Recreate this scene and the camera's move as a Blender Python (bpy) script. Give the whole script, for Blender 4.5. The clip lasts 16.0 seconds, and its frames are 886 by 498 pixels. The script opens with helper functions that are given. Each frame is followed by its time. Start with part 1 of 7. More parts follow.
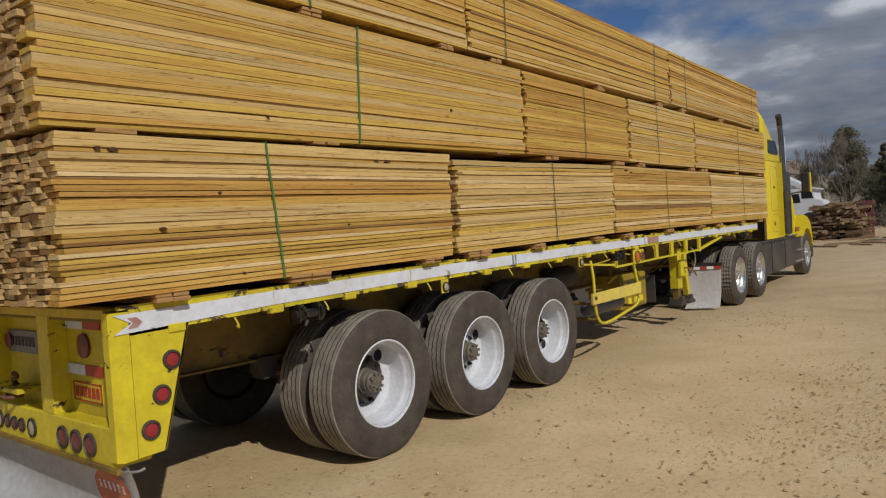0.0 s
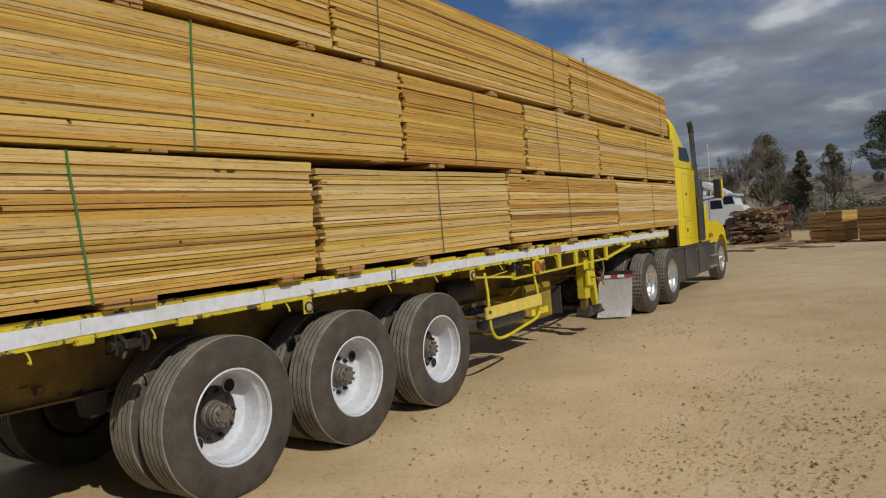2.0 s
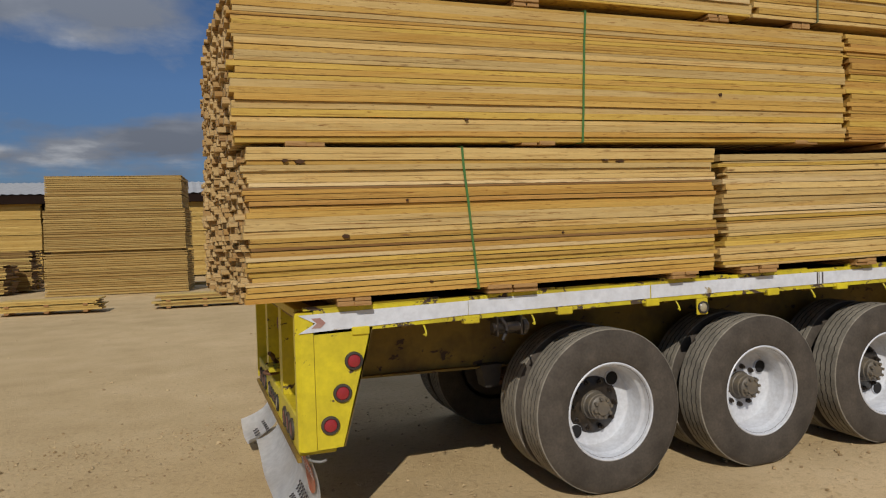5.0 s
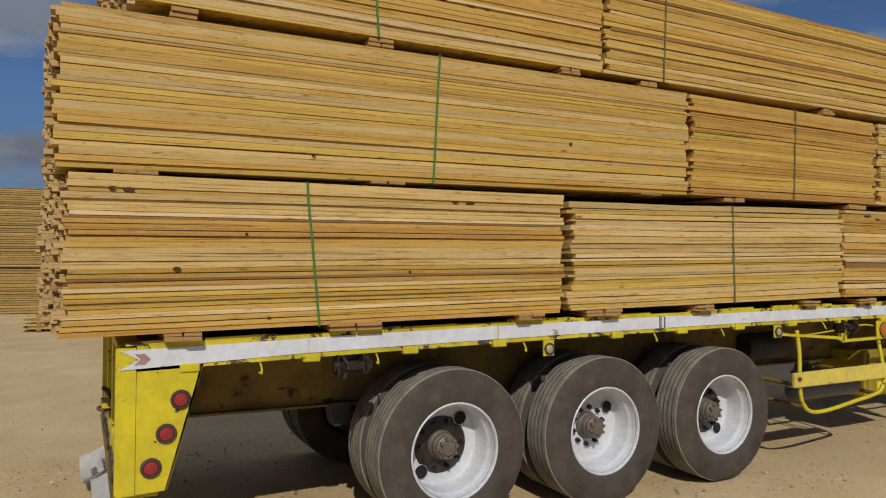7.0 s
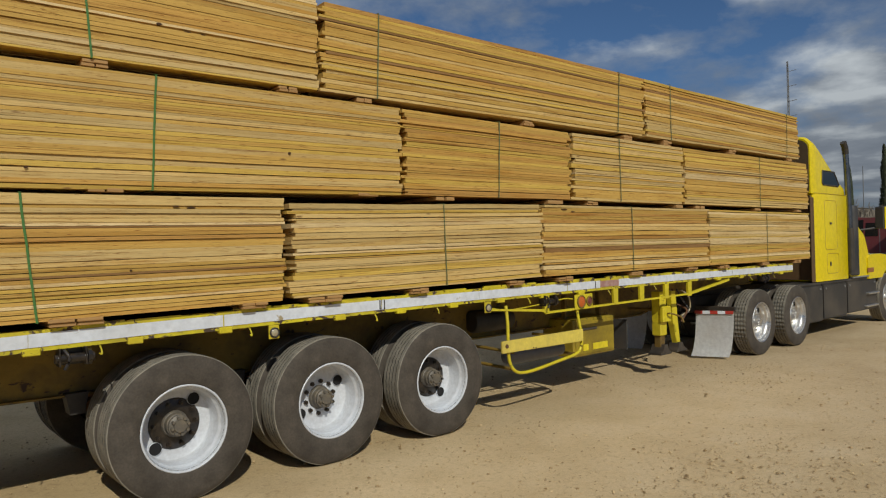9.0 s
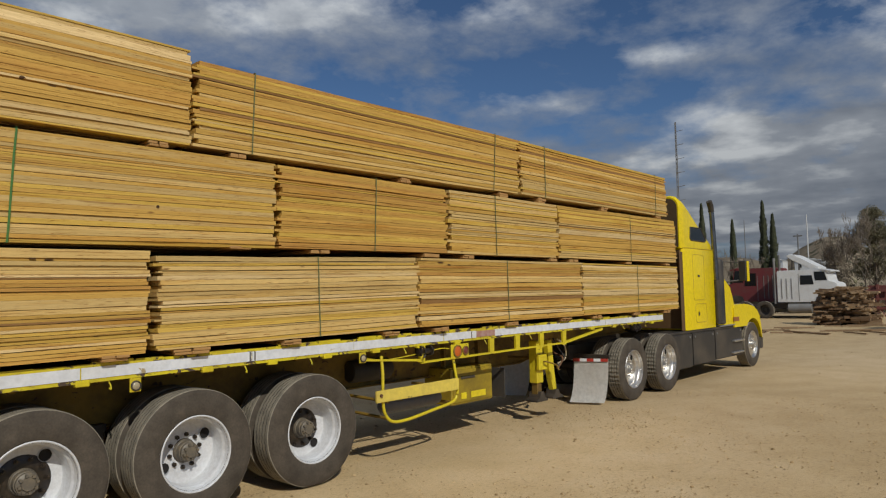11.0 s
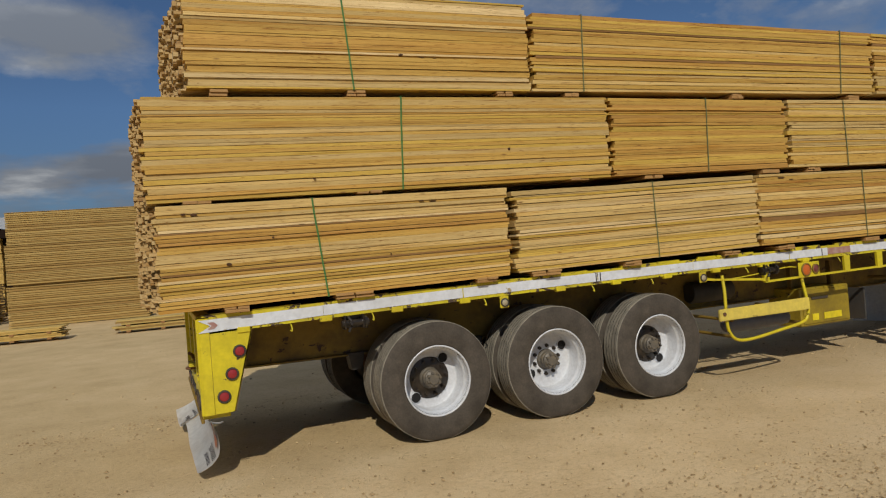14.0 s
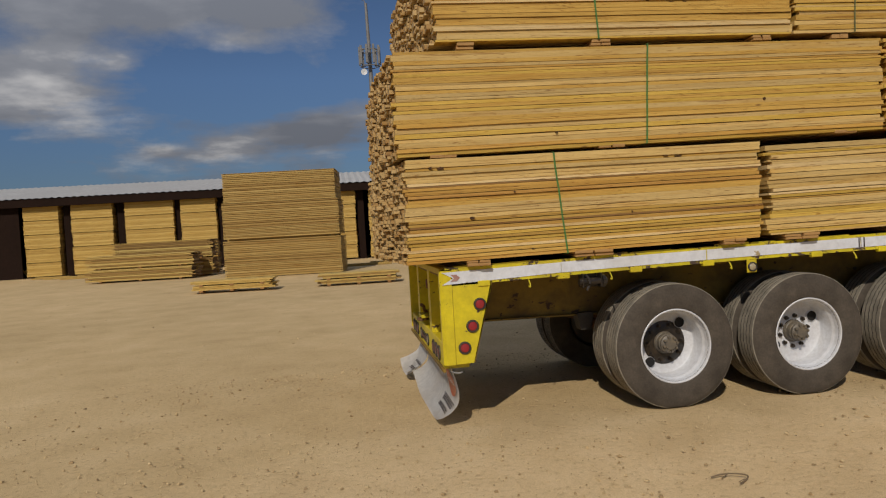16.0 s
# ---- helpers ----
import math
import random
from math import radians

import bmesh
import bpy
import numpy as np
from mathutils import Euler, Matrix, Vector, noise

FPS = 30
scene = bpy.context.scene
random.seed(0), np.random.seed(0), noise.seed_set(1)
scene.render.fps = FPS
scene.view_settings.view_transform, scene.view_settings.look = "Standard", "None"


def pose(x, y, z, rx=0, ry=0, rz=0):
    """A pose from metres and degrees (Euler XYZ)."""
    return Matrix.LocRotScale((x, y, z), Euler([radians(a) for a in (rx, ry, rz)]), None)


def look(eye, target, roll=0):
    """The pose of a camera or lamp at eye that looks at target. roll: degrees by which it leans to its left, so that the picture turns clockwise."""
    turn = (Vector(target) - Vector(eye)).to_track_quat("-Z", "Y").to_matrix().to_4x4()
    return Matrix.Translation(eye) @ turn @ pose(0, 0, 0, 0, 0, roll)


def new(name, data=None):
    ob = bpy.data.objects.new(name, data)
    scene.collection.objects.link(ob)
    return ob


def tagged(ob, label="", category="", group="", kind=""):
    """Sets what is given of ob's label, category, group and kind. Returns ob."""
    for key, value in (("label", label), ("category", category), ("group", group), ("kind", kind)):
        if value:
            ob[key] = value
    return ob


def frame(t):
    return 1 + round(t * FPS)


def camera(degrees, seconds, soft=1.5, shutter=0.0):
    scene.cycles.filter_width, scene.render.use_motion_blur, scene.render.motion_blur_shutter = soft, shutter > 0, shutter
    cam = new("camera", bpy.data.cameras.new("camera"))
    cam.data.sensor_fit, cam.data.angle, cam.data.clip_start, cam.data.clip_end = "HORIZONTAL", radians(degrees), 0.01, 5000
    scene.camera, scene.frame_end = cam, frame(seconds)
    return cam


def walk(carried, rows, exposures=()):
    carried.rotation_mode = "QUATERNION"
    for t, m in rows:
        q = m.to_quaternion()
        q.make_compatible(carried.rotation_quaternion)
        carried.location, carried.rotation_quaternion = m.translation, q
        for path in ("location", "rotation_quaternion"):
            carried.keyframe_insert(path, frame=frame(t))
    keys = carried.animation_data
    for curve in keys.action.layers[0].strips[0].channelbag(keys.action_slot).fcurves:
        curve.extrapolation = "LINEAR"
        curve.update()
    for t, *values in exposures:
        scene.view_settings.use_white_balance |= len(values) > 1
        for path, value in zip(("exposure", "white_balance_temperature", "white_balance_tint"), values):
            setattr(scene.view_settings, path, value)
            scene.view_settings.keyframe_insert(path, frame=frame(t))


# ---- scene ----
cam = camera(64.9, 16.0, soft=1.2)
PATH = [
    (0, (-0.731, -3.655, 1.628), (0.838, -2.416, 1.579), -3.6),
    (0.5, (-0.623, -3.678, 1.547), (0.929, -2.418, 1.483), -4.9),
    (1, (-0.378, -3.666, 1.623), (1.297, -2.576, 1.535), -4.4),
    (1.5, (-0.177, -3.795, 1.653), (1.502, -2.711, 1.574), -4.5),
    (2, (-0.043, -3.865, 1.628), (1.626, -2.763, 1.592), -4.4),
    (2.5, (0.167, -3.773, 1.616), (1.826, -2.656, 1.619), -1.2),
    (3, (0.376, -3.729, 1.615), (1.968, -2.52, 1.624), -2.5),
    (3.5, (0.436, -3.792, 1.64), (1.542, -2.128, 1.723), -2.11),
    (4, (0.43, -3.862, 1.651), (1.158, -1.999, 1.628), -3),
    (4.2, (0.383, -3.889, 1.654), (1.028, -1.996, 1.615), -2.66),
    (6.3, (0.691, -4.198, 1.776), (1.447, -2.347, 1.827), -0.53),
    (6.5, (0.725, -4.215, 1.758), (1.462, -2.358, 1.833), -0.5),
    (7, (0.814, -4.142, 1.753), (1.732, -2.366, 1.803), 0.2),
    (7.5, (0.957, -4.494, 1.74), (1.779, -2.671, 1.735), 0.5),
    (8, (0.993, -4.722, 1.794), (1.986, -2.989, 1.89), 0.8),
    (8.5, (0.962, -4.952, 1.836), (2.096, -3.305, 1.811), 0.6),
    (9, (1.107, -5.262, 1.794), (2.414, -3.748, 1.801), -1.5),
    (9.5, (1.312, -5.315, 1.877), (2.821, -4.003, 1.911), -0.2),
    (9.7, (1.192, -5.404, 1.841), (2.726, -4.129, 1.996), -0.2),
    (11.8, (1.193, -5.757, 1.849), (2.624, -4.364, 1.964), -2.8),
    (12, (1.162, -5.768, 1.793), (2.566, -4.35, 1.928), -3.4),
    (12.5, (1.015, -5.762, 1.791), (2.28, -4.218, 1.913), -4.2),
    (13, (0.852, -5.795, 1.779), (2.033, -4.183, 1.857), -4.2),
    (13.5, (0.765, -5.825, 1.709), (1.783, -4.103, 1.721), -3.6),
    (14, (0.722, -6.001, 1.707), (1.484, -4.152, 1.713), -4.5),
    (14.5, (0.689, -6.022, 1.67), (1.257, -4.105, 1.625), -4.0),
    (15, (0.546, -5.978, 1.662), (1.118, -4.062, 1.625), -3.6),
    (15.5, (0.313, -5.925, 1.667), (0.816, -3.991, 1.585), -5.4),
    (16, (0.176, -5.722, 1.672), (0.473, -3.746, 1.611), -3.3),
]
walk(cam, [(t, look(eye, target, roll)) for t, eye, target, roll in PATH], ((0.0, 0.0, 6250, 11), (2.5, 0.01, 6350, 9), (4.0, 0.0, 6400, 11), (7.0, 0.0, 6330, 10), (9.0, 0.0, 6280, 5), (12.0, 0.0, 6550, 8), (14.5, -0.03, 6550, 8), (16.0, -0.09, 6850, 12)))

# ---- world, sun, exposure ----
scene.view_settings.exposure = 0.0
SUN_DIR = Vector((-0.50, -1.17, 1.0)).normalized()      # towards the sun
SUN_EL = math.asin(SUN_DIR.z)
SUN_AZ = math.atan2(SUN_DIR.x, SUN_DIR.y)               # from +y towards +x

world = bpy.data.worlds.new("world")
scene.world = world
world.use_nodes = True


CLOUD_BANKS = (
    (6, 9, 13, 9, 0.22, -0.03), (22, 6, 14, 6, 0.20, 0.03), (18.2, 12.6, 2.2, 0.8, 0.20, 0.18), (15.5, 10.6, 4.2, 1.3, 0.18, 0.10), (24.5, 18.2, 3.0, 1.0, 0.22, 0.10),
    (27, 14.6, 5, 1.0, -0.08, 0.0), (34, 18.0, 9, 2.2, -0.09, 0.0), (38, 21.5, 6, 0.9, 0.06, 0.03), (30, 15.0, 8, 1.4, 0.05, 0.0), (19, 9.0, 7, 3.5, 0.04, 0.09), (56, 23, 13, 3.5, 0.15, 0.0), (42, 15, 12, 2.6, -0.08, 0.0), (6.4, 13.7, 2.0, 0.8, 0.16, 0.20), (2.5, 12.2, 2.4, 0.7, 0.14, 0.18), (5.5, 10.6, 6, 1.3, 0.08, 0.07),
    )
CLOUD_BANKS_SIDE = (
    (111.0, 12.0, 3.6, 2.6, 0.30, 0.10), (107, 18.0, 10, 1.9, 0.24, -0.14), (94, 17.6, 6, 2.2, 0.26, -0.16), (99, 11.4, 5.5, 2.6, -0.24, 0.0), (97, 15.0, 4.0, 0.9, 0.10, 0.10),
    (91, 8.0, 5, 1.5, 0.30, -0.16), (103.4, 7.0, 1.9, 0.7, 0.24, 0.18), (97, 6.6, 4, 0.8, 0.14, -0.02), (112, 6.0, 6, 1.3, -0.14, 0.0), (105.5, 13.6, 1.3, 0.8, 0.16, 0.08), (107.5, 8.6, 3, 1.0, 0.14, 0.05))


def build_world():
    nt = world.node_tree
    nt.nodes.clear()
    N, L = nt.nodes.new, nt.links.new
    out = N("ShaderNodeOutputWorld")
    bg = N("ShaderNodeBackground")
    bg.inputs[1].default_value = 0.086
    sky = N("ShaderNodeTexSky")
    sky.sky_type = "NISHITA"
    sky.sun_disc = False
    sky.sun_elevation = SUN_EL
    sky.sun_rotation = SUN_AZ
    sky.altitude = 1900
    sky.air_density = 1.0
    sky.dust_density = 0.6
    sky.ozone_density = 2.2
    tc = N("ShaderNodeTexCoord")
    sep = N("ShaderNodeSeparateXYZ")
    L(tc.outputs["Generated"], sep.inputs[0])
    # flat cloud deck: direction divided by its height over the horizon
    zz = N("ShaderNodeMath"); zz.operation = "ABSOLUTE"
    L(sep.outputs[2], zz.inputs[0])
    za = N("ShaderNodeMath"); za.operation = "ADD"; za.inputs[1].default_value = 0.13
    L(zz.outputs[0], za.inputs[0])
    dv = N("ShaderNodeVectorMath"); dv.operation = "DIVIDE"
    cb = N("ShaderNodeCombineXYZ")
    for i in range(3):
        L(za.outputs[0], cb.inputs[i])
    L(tc.outputs["Generated"], dv.inputs[0]); L(cb.outputs[0], dv.inputs[1])
    mp = N("ShaderNodeMapping")
    mp.inputs["Location"].default_value = (1.3, 2.6, 0.4)
    mp.inputs["Scale"].default_value = (1.0, 1.0, 0.0)
    L(dv.outputs[0], mp.inputs[0])
    big = N("ShaderNodeTexNoise"); big.inputs["Scale"].default_value = 1.15
    big.inputs["Detail"].default_value = 9.0; big.inputs["Roughness"].default_value = 0.56
    big.inputs["Distortion"].default_value = 0.25
    L(mp.outputs[0], big.inputs["Vector"])
    cov = N("ShaderNodeValToRGB")
    cov.color_ramp.elements[0].position = 0.43; cov.color_ramp.elements[0].color = (0, 0, 0, 1)
    cov.color_ramp.elements[1].position = 0.66; cov.color_ramp.elements[1].color = (1, 1, 1, 1)
    # azimuth and height of the view into the sky, in degrees
    az = N("ShaderNodeMath"); az.operation = "ARCTAN2"
    L(sep.outputs[1], az.inputs[0]); L(sep.outputs[0], az.inputs[1])
    el = N("ShaderNodeMath"); el.operation = "ARCSINE"
    L(sep.outputs[2], el.inputs[0])

    def m2(op, a, b):
        n = N("ShaderNodeMath"); n.operation = op
        for sock, v in ((n.inputs[0], a), (n.inputs[1], b)):
            if isinstance(v, (int, float)):
                sock.default_value = v
            else:
                L(v, sock)
        return n.outputs[0]
    # billowing edges, finer than the deck
    puff = N("ShaderNodeTexNoise"); puff.inputs["Scale"].default_value = 17.0
    puff.inputs["Detail"].default_value = 7.0; puff.inputs["Roughness"].default_value = 0.6
    mp3 = N("ShaderNodeMapping"); mp3.inputs["Scale"].default_value = (1.0, 1.0, 1.9)
    L(tc.outputs["Generated"], mp3.inputs[0]); L(mp3.outputs[0], puff.inputs["Vector"])
    cover = m2("ADD", big.outputs[0], -0.01)
    cover, white = m2("ADD", cover, m2("MULTIPLY", m2("SUBTRACT", puff.outputs[0], 0.5), 0.30)), None
    # cloud banks: azimuth, height, half width, half height, cover, whiteness
    for a, e, wa, we, amount, tone_add in CLOUD_BANKS + CLOUD_BANKS_SIDE:
        u = m2("MULTIPLY", m2("SUBTRACT", az.outputs[0], radians(a)), 1 / radians(wa))
        v = m2("MULTIPLY", m2("SUBTRACT", el.outputs[0], radians(e)), 1 / radians(we))
        g = m2("POWER", 2.718, m2("MULTIPLY", m2("ADD", m2("MULTIPLY", u, u), m2("MULTIPLY", v, v)), -1.0))
        cover = m2("ADD", cover, m2("MULTIPLY", g, amount))
        w = m2("MULTIPLY", g, tone_add)
        white = w if white is None else m2("ADD", white, w)
    L(cover, cov.inputs[0])
    # grey thicker parts
    thick = N("ShaderNodeTexNoise"); thick.inputs["Scale"].default_value = 2.3
    thick.inputs["Detail"].default_value = 6.0
    mp2 = N("ShaderNodeMapping"); mp2.inputs["Location"].default_value = (7.3, -2.2, 0)
    mp2.inputs["Scale"].default_value = (1.0, 1.0, 0.0)
    L(dv.outputs[0], mp2.inputs[0]); L(mp2.outputs[0], thick.inputs["Vector"])
    tone = N("ShaderNodeValToRGB")
    e = tone.color_ramp.elements
    e[0].position = 0.36; e[0].color = (1.55, 1.75, 2.15, 1)
    e[1].position = 0.72; e[1].color = (4.7, 4.85, 5.1, 1)
    m = tone.color_ramp.elements.new(0.56); m.color = (2.3, 2.5, 2.9, 1)
    L(m2("ADD", m2("ADD", thick.outputs[0], white), m2("MULTIPLY", m2("SUBTRACT", puff.outputs[0], 0.5), 0.16)), tone.inputs[0])
    deep = N("ShaderNodeMix"); deep.data_type = "RGBA"; deep.blend_type = "MULTIPLY"
    deep.inputs[0].default_value = 1.0; deep.inputs[7].default_value = (0.445, 0.54, 0.645, 1)
    # haze dulls the blue low over the land
    low = N("ShaderNodeMath"); low.operation = "MULTIPLY_ADD"; low.use_clamp = True
    low.inputs[1].default_value = 2.7; low.inputs[2].default_value = 0.42
    L(zz.outputs[0], low.inputs[0])
    dull = N("ShaderNodeVectorMath"); dull.operation = "SCALE"
    L(sky.outputs[0], dull.inputs[0]); L(low.outputs[0], dull.inputs["Scale"])
    L(dull.outputs[0], deep.inputs[6])
    mix = N("ShaderNodeMix"); mix.data_type = "RGBA"
    # cloud tops are brighter overhead than near the horizon
    hi = N("ShaderNodeMath"); hi.operation = "MULTIPLY_ADD"; hi.inputs[1].default_value = 2.0; hi.inputs[2].default_value = 0.74
    L(zz.outputs[0], hi.inputs[0])
    lit = N("ShaderNodeVectorMath"); lit.operation = "SCALE"
    L(tone.outputs[0], lit.inputs[0]); L(hi.outputs[0], lit.inputs["Scale"])
    L(cov.outputs[0], mix.inputs[0]); L(deep.outputs[2], mix.inputs[6]); L(lit.outputs[0], mix.inputs[7])
    L(mix.outputs[2], bg.inputs[0]); L(bg.outputs[0], out.inputs[0])


build_world()

sun_data = bpy.data.lights.new("sun", "SUN")
sun_data.energy = 2.80
sun_data.angle = radians(0.55)
sun_data.color = (1.0, 0.94, 0.835)
sun = new("sun", sun_data)
sun.matrix_world = look(SUN_DIR * 60, (0, 0, 0))

# ---- materials ----
def material(name, rough=0.6, metal=0.0):
    m = bpy.data.materials.new(name)
    m.use_nodes = True
    b = m.node_tree.nodes["Principled BSDF"]
    b.inputs["Roughness"].default_value = rough
    b.inputs["Metallic"].default_value = metal
    return m, m.node_tree, b


def ramp(nt, fac, stops):
    r = nt.nodes.new("ShaderNodeValToRGB")
    e = r.color_ramp.elements
    e[0].position, e[0].color = stops[0][0], (*stops[0][1], 1)
    e[1].position, e[1].color = stops[-1][0], (*stops[-1][1], 1)
    for p, c in stops[1:-1]:
        e.new(p).color = (*c, 1)
    nt.links.new(fac, r.inputs[0])
    return r.outputs[0]


def coords(nt, scale=(1, 1, 1), kind="Object", shift=None):
    tc = nt.nodes.new("ShaderNodeTexCoord")
    mp = nt.nodes.new("ShaderNodeMapping")
    mp.inputs["Scale"].default_value = scale
    src = tc.outputs[kind]
    if shift is not None:
        add = nt.nodes.new("ShaderNodeVectorMath")
        nt.links.new(src, add.inputs[0])
        mul = nt.nodes.new("ShaderNodeMath"); mul.operation = "MULTIPLY"; mul.inputs[1].default_value = 37.0
        nt.links.new(shift, mul.inputs[0])
        nt.links.new(mul.outputs[0], add.inputs[1])
        src = add.outputs[0]
    nt.links.new(src, mp.inputs[0])
    return mp.outputs[0]


def noise_tex(nt, vec, scale, detail=4.0, rough=0.55, dist=0.0):
    n = nt.nodes.new("ShaderNodeTexNoise")
    n.inputs["Scale"].default_value, n.inputs["Detail"].default_value = scale, detail
    n.inputs["Roughness"].default_value, n.inputs["Distortion"].default_value = rough, dist
    nt.links.new(vec, n.inputs["Vector"])
    return n.outputs[0]


def blend(nt, a, b, fac, mode="MIX"):
    m = nt.nodes.new("ShaderNodeMix")
    m.data_type, m.blend_type = "RGBA", mode
    for sock, v in ((m.inputs[6], a), (m.inputs[7], b), (m.inputs[0], fac)):
        if isinstance(v, tuple):
            sock.default_value = (*v, 1)
        elif isinstance(v, (int, float)):
            sock.default_value = v
        else:
            nt.links.new(v, sock)
    return m.outputs[2]


def math_node(nt, op, a, b=0.5):
    m = nt.nodes.new("ShaderNodeMath")
    m.operation = op
    for s, v in ((m.inputs[0], a), (m.inputs[1], b)):
        if isinstance(v, (int, float)):
            s.default_value = v
        else:
            nt.links.new(v, s)
    return m.outputs[0]


def bump(nt, bsdf, height, strength=0.3, distance=0.01):
    b = nt.nodes.new("ShaderNodeBump")
    b.inputs["Strength"].default_value, b.inputs["Distance"].default_value = strength, distance
    nt.links.new(height, b.inputs["Height"])
    nt.links.new(b.outputs[0], bsdf.inputs["Normal"])


def wood(name, stops, island=False, rough=0.62):
    """Sawn timber: tone per board, drifting tone and soft grain along x, bark-edged wane, flecks and knots."""
    m, nt, b = material(name, rough)
    if island:
        rnd = nt.nodes.new("ShaderNodeNewGeometry").outputs["Random Per Island"]
    else:
        rnd = nt.nodes.new("ShaderNodeObjectInfo").outputs["Random"]
    col = ramp(nt, rnd, stops)
    # single boards carry their thickness as a scale: their z runs from 0 to 1
    kz = 1.0 if island else 0.030
    # the tone drifts between sapwood and heartwood along the board
    drift = noise_tex(nt, coords(nt, (0.9, 4, 9 * kz), shift=rnd), 1.0, 3, 0.55, 0.4)
    col = blend(nt, col, ramp(nt, drift, [(0.30, (0.89, 0.78, 0.57)), (0.46, (1, 1, 1)), (0.60, (1.04, 1.04, 1.04)), (0.74, (1.16, 1.20, 1.30))]), 0.8, "MULTIPLY")
    g = noise_tex(nt, coords(nt, (1.1, 30, 80 * kz), shift=rnd), 1.0, 6, 0.65, 0.8)
    col = blend(nt, col, ramp(nt, g, [(0.28, (0.62, 0.48, 0.32)), (0.42, (0.96, 0.94, 0.90)), (0.72, (1.10, 1.10, 1.08))]), 0.6, "MULTIPLY")
    fine = noise_tex(nt, coords(nt, (9, 90, 240 * kz), shift=rnd), 1.0, 4, 0.65, 0.3)
    col = blend(nt, col, ramp(nt, fine, [(0.3, (0.76, 0.71, 0.62)), (0.6, (1.06, 1.06, 1.05))]), 0.6, "MULTIPLY")
    # saw marks across the board
    saw = noise_tex(nt, coords(nt, (120, 3, 14 * kz), shift=rnd), 1.0, 2, 0.5)
    col = blend(nt, col, ramp(nt, saw, [(0.35, (0.86, 0.83, 0.78)), (0.6, (1.03, 1.03, 1.03))]), 0.14, "MULTIPLY")
    # a few dark splits that run along the board
    sp = noise_tex(nt, coords(nt, (0.9, 14, 110 * kz), shift=rnd), 1.0, 4, 0.7, 0.3)
    col = blend(nt, col, ramp(nt, sp, [(0.585, (1, 1, 1)), (0.64, (0.42, 0.27, 0.15))]), 0.75, "MULTIPLY")
    # short flecks of bark and torn grain
    fl = noise_tex(nt, coords(nt, (9, 40, 170 * kz), shift=rnd), 1.0, 3, 0.65, 0.4)
    col = blend(nt, col, ramp(nt, fl, [(0.615, (1, 1, 1)), (0.665, (0.36, 0.21, 0.10))]), 0.8, "MULTIPLY")
    if not island:
        # ragged bark left along the edges of some boards
        tc = nt.nodes.new("ShaderNodeTexCoord")
        sp_z = nt.nodes.new("ShaderNodeSeparateXYZ")
        nt.links.new(tc.outputs["Object"], sp_z.inputs[0])
        edge = math_node(nt, "ABSOLUTE", math_node(nt, "SUBTRACT", sp_z.outputs[2], 0.5), 0.0)
        long_n = noise_tex(nt, coords(nt, (0.7, 1, 0.3 * kz), shift=rnd), 1.0, 2, 0.5)
        rag_n = noise_tex(nt, coords(nt, (16, 20, 0.25 / 0.03 * kz), shift=rnd), 1.0, 4, 0.7)
        reach = math_node(nt, "ADD", edge, math_node(nt, "MULTIPLY", math_node(nt, "SUBTRACT", long_n, 0.62), 1.5))
        reach = math_node(nt, "ADD", reach, math_node(nt, "MULTIPLY", math_node(nt, "SUBTRACT", rag_n, 0.5), 0.75))
        col = blend(nt, col, (0.17, 0.082, 0.030), math_node(nt, "MULTIPLY", ramp(nt, reach, [(0.50, (0, 0, 0)), (0.60, (1, 1, 1))]), 0.72))
    # knots
    vo = nt.nodes.new("ShaderNodeTexVoronoi")
    vo.inputs["Scale"].default_value = 1.0
    nt.links.new(coords(nt, (3.4, 9, 13 * kz), shift=rnd), vo.inputs["Vector"])
    k = ramp(nt, vo.outputs["Distance"], [(0.05, (1, 1, 1)), (0.13, (0, 0, 0))])
    pick = ramp(nt, noise_tex(nt, coords(nt, (1.4, 3, 3 * kz), shift=rnd), 1.0, 1), [(0.50, (0, 0, 0)), (0.58, (1, 1, 1))])
    kf = math_node(nt, "MULTIPLY", math_node(nt, "MULTIPLY", k, pick), 0.8)
    col = blend(nt, col, (0.16, 0.075, 0.025), kf)
    nt.links.new(col, b.inputs["Base Color"])
    b.inputs["Specular IOR Level"].default_value = 0.25
    bump(nt, b, g, 0.35, 0.004)
    return m


def board_wood(name, c):
    """One tone of freshly sawn board, a little different from board to board."""
    return wood(name, [(0.0, tuple(v * 0.86 for v in c)), (0.5, c), (1.0, (c[0] * 1.12, c[1] * 1.13, c[2] * 1.16))])


TONES = {
    "P": board_wood("pale_pine", (0.613, 0.433, 0.170)),
    "W": board_wood("cream_pine", (0.685, 0.516, 0.263)),
    "H": board_wood("honey_pine", (0.526, 0.330, 0.083)),
    "Y": board_wood("yellow_pine", (0.551, 0.369, 0.080)),
    "O": board_wood("orange_pine", (0.512, 0.301, 0.074)),
    "A": board_wood("amber_pine", (0.440, 0.246, 0.066)),
    "B": board_wood("dirty_brown_pine", (0.266, 0.148, 0.054)),
    "G": board_wood("greyish_pine", (0.510, 0.366, 0.152)),
}
WOOD_CORE = wood("sawn_pine_inside", [(0.0, (0.55, 0.36, 0.15)), (0.5, (0.48, 0.27, 0.09)), (1.0, (0.36, 0.17, 0.05))], island=True)
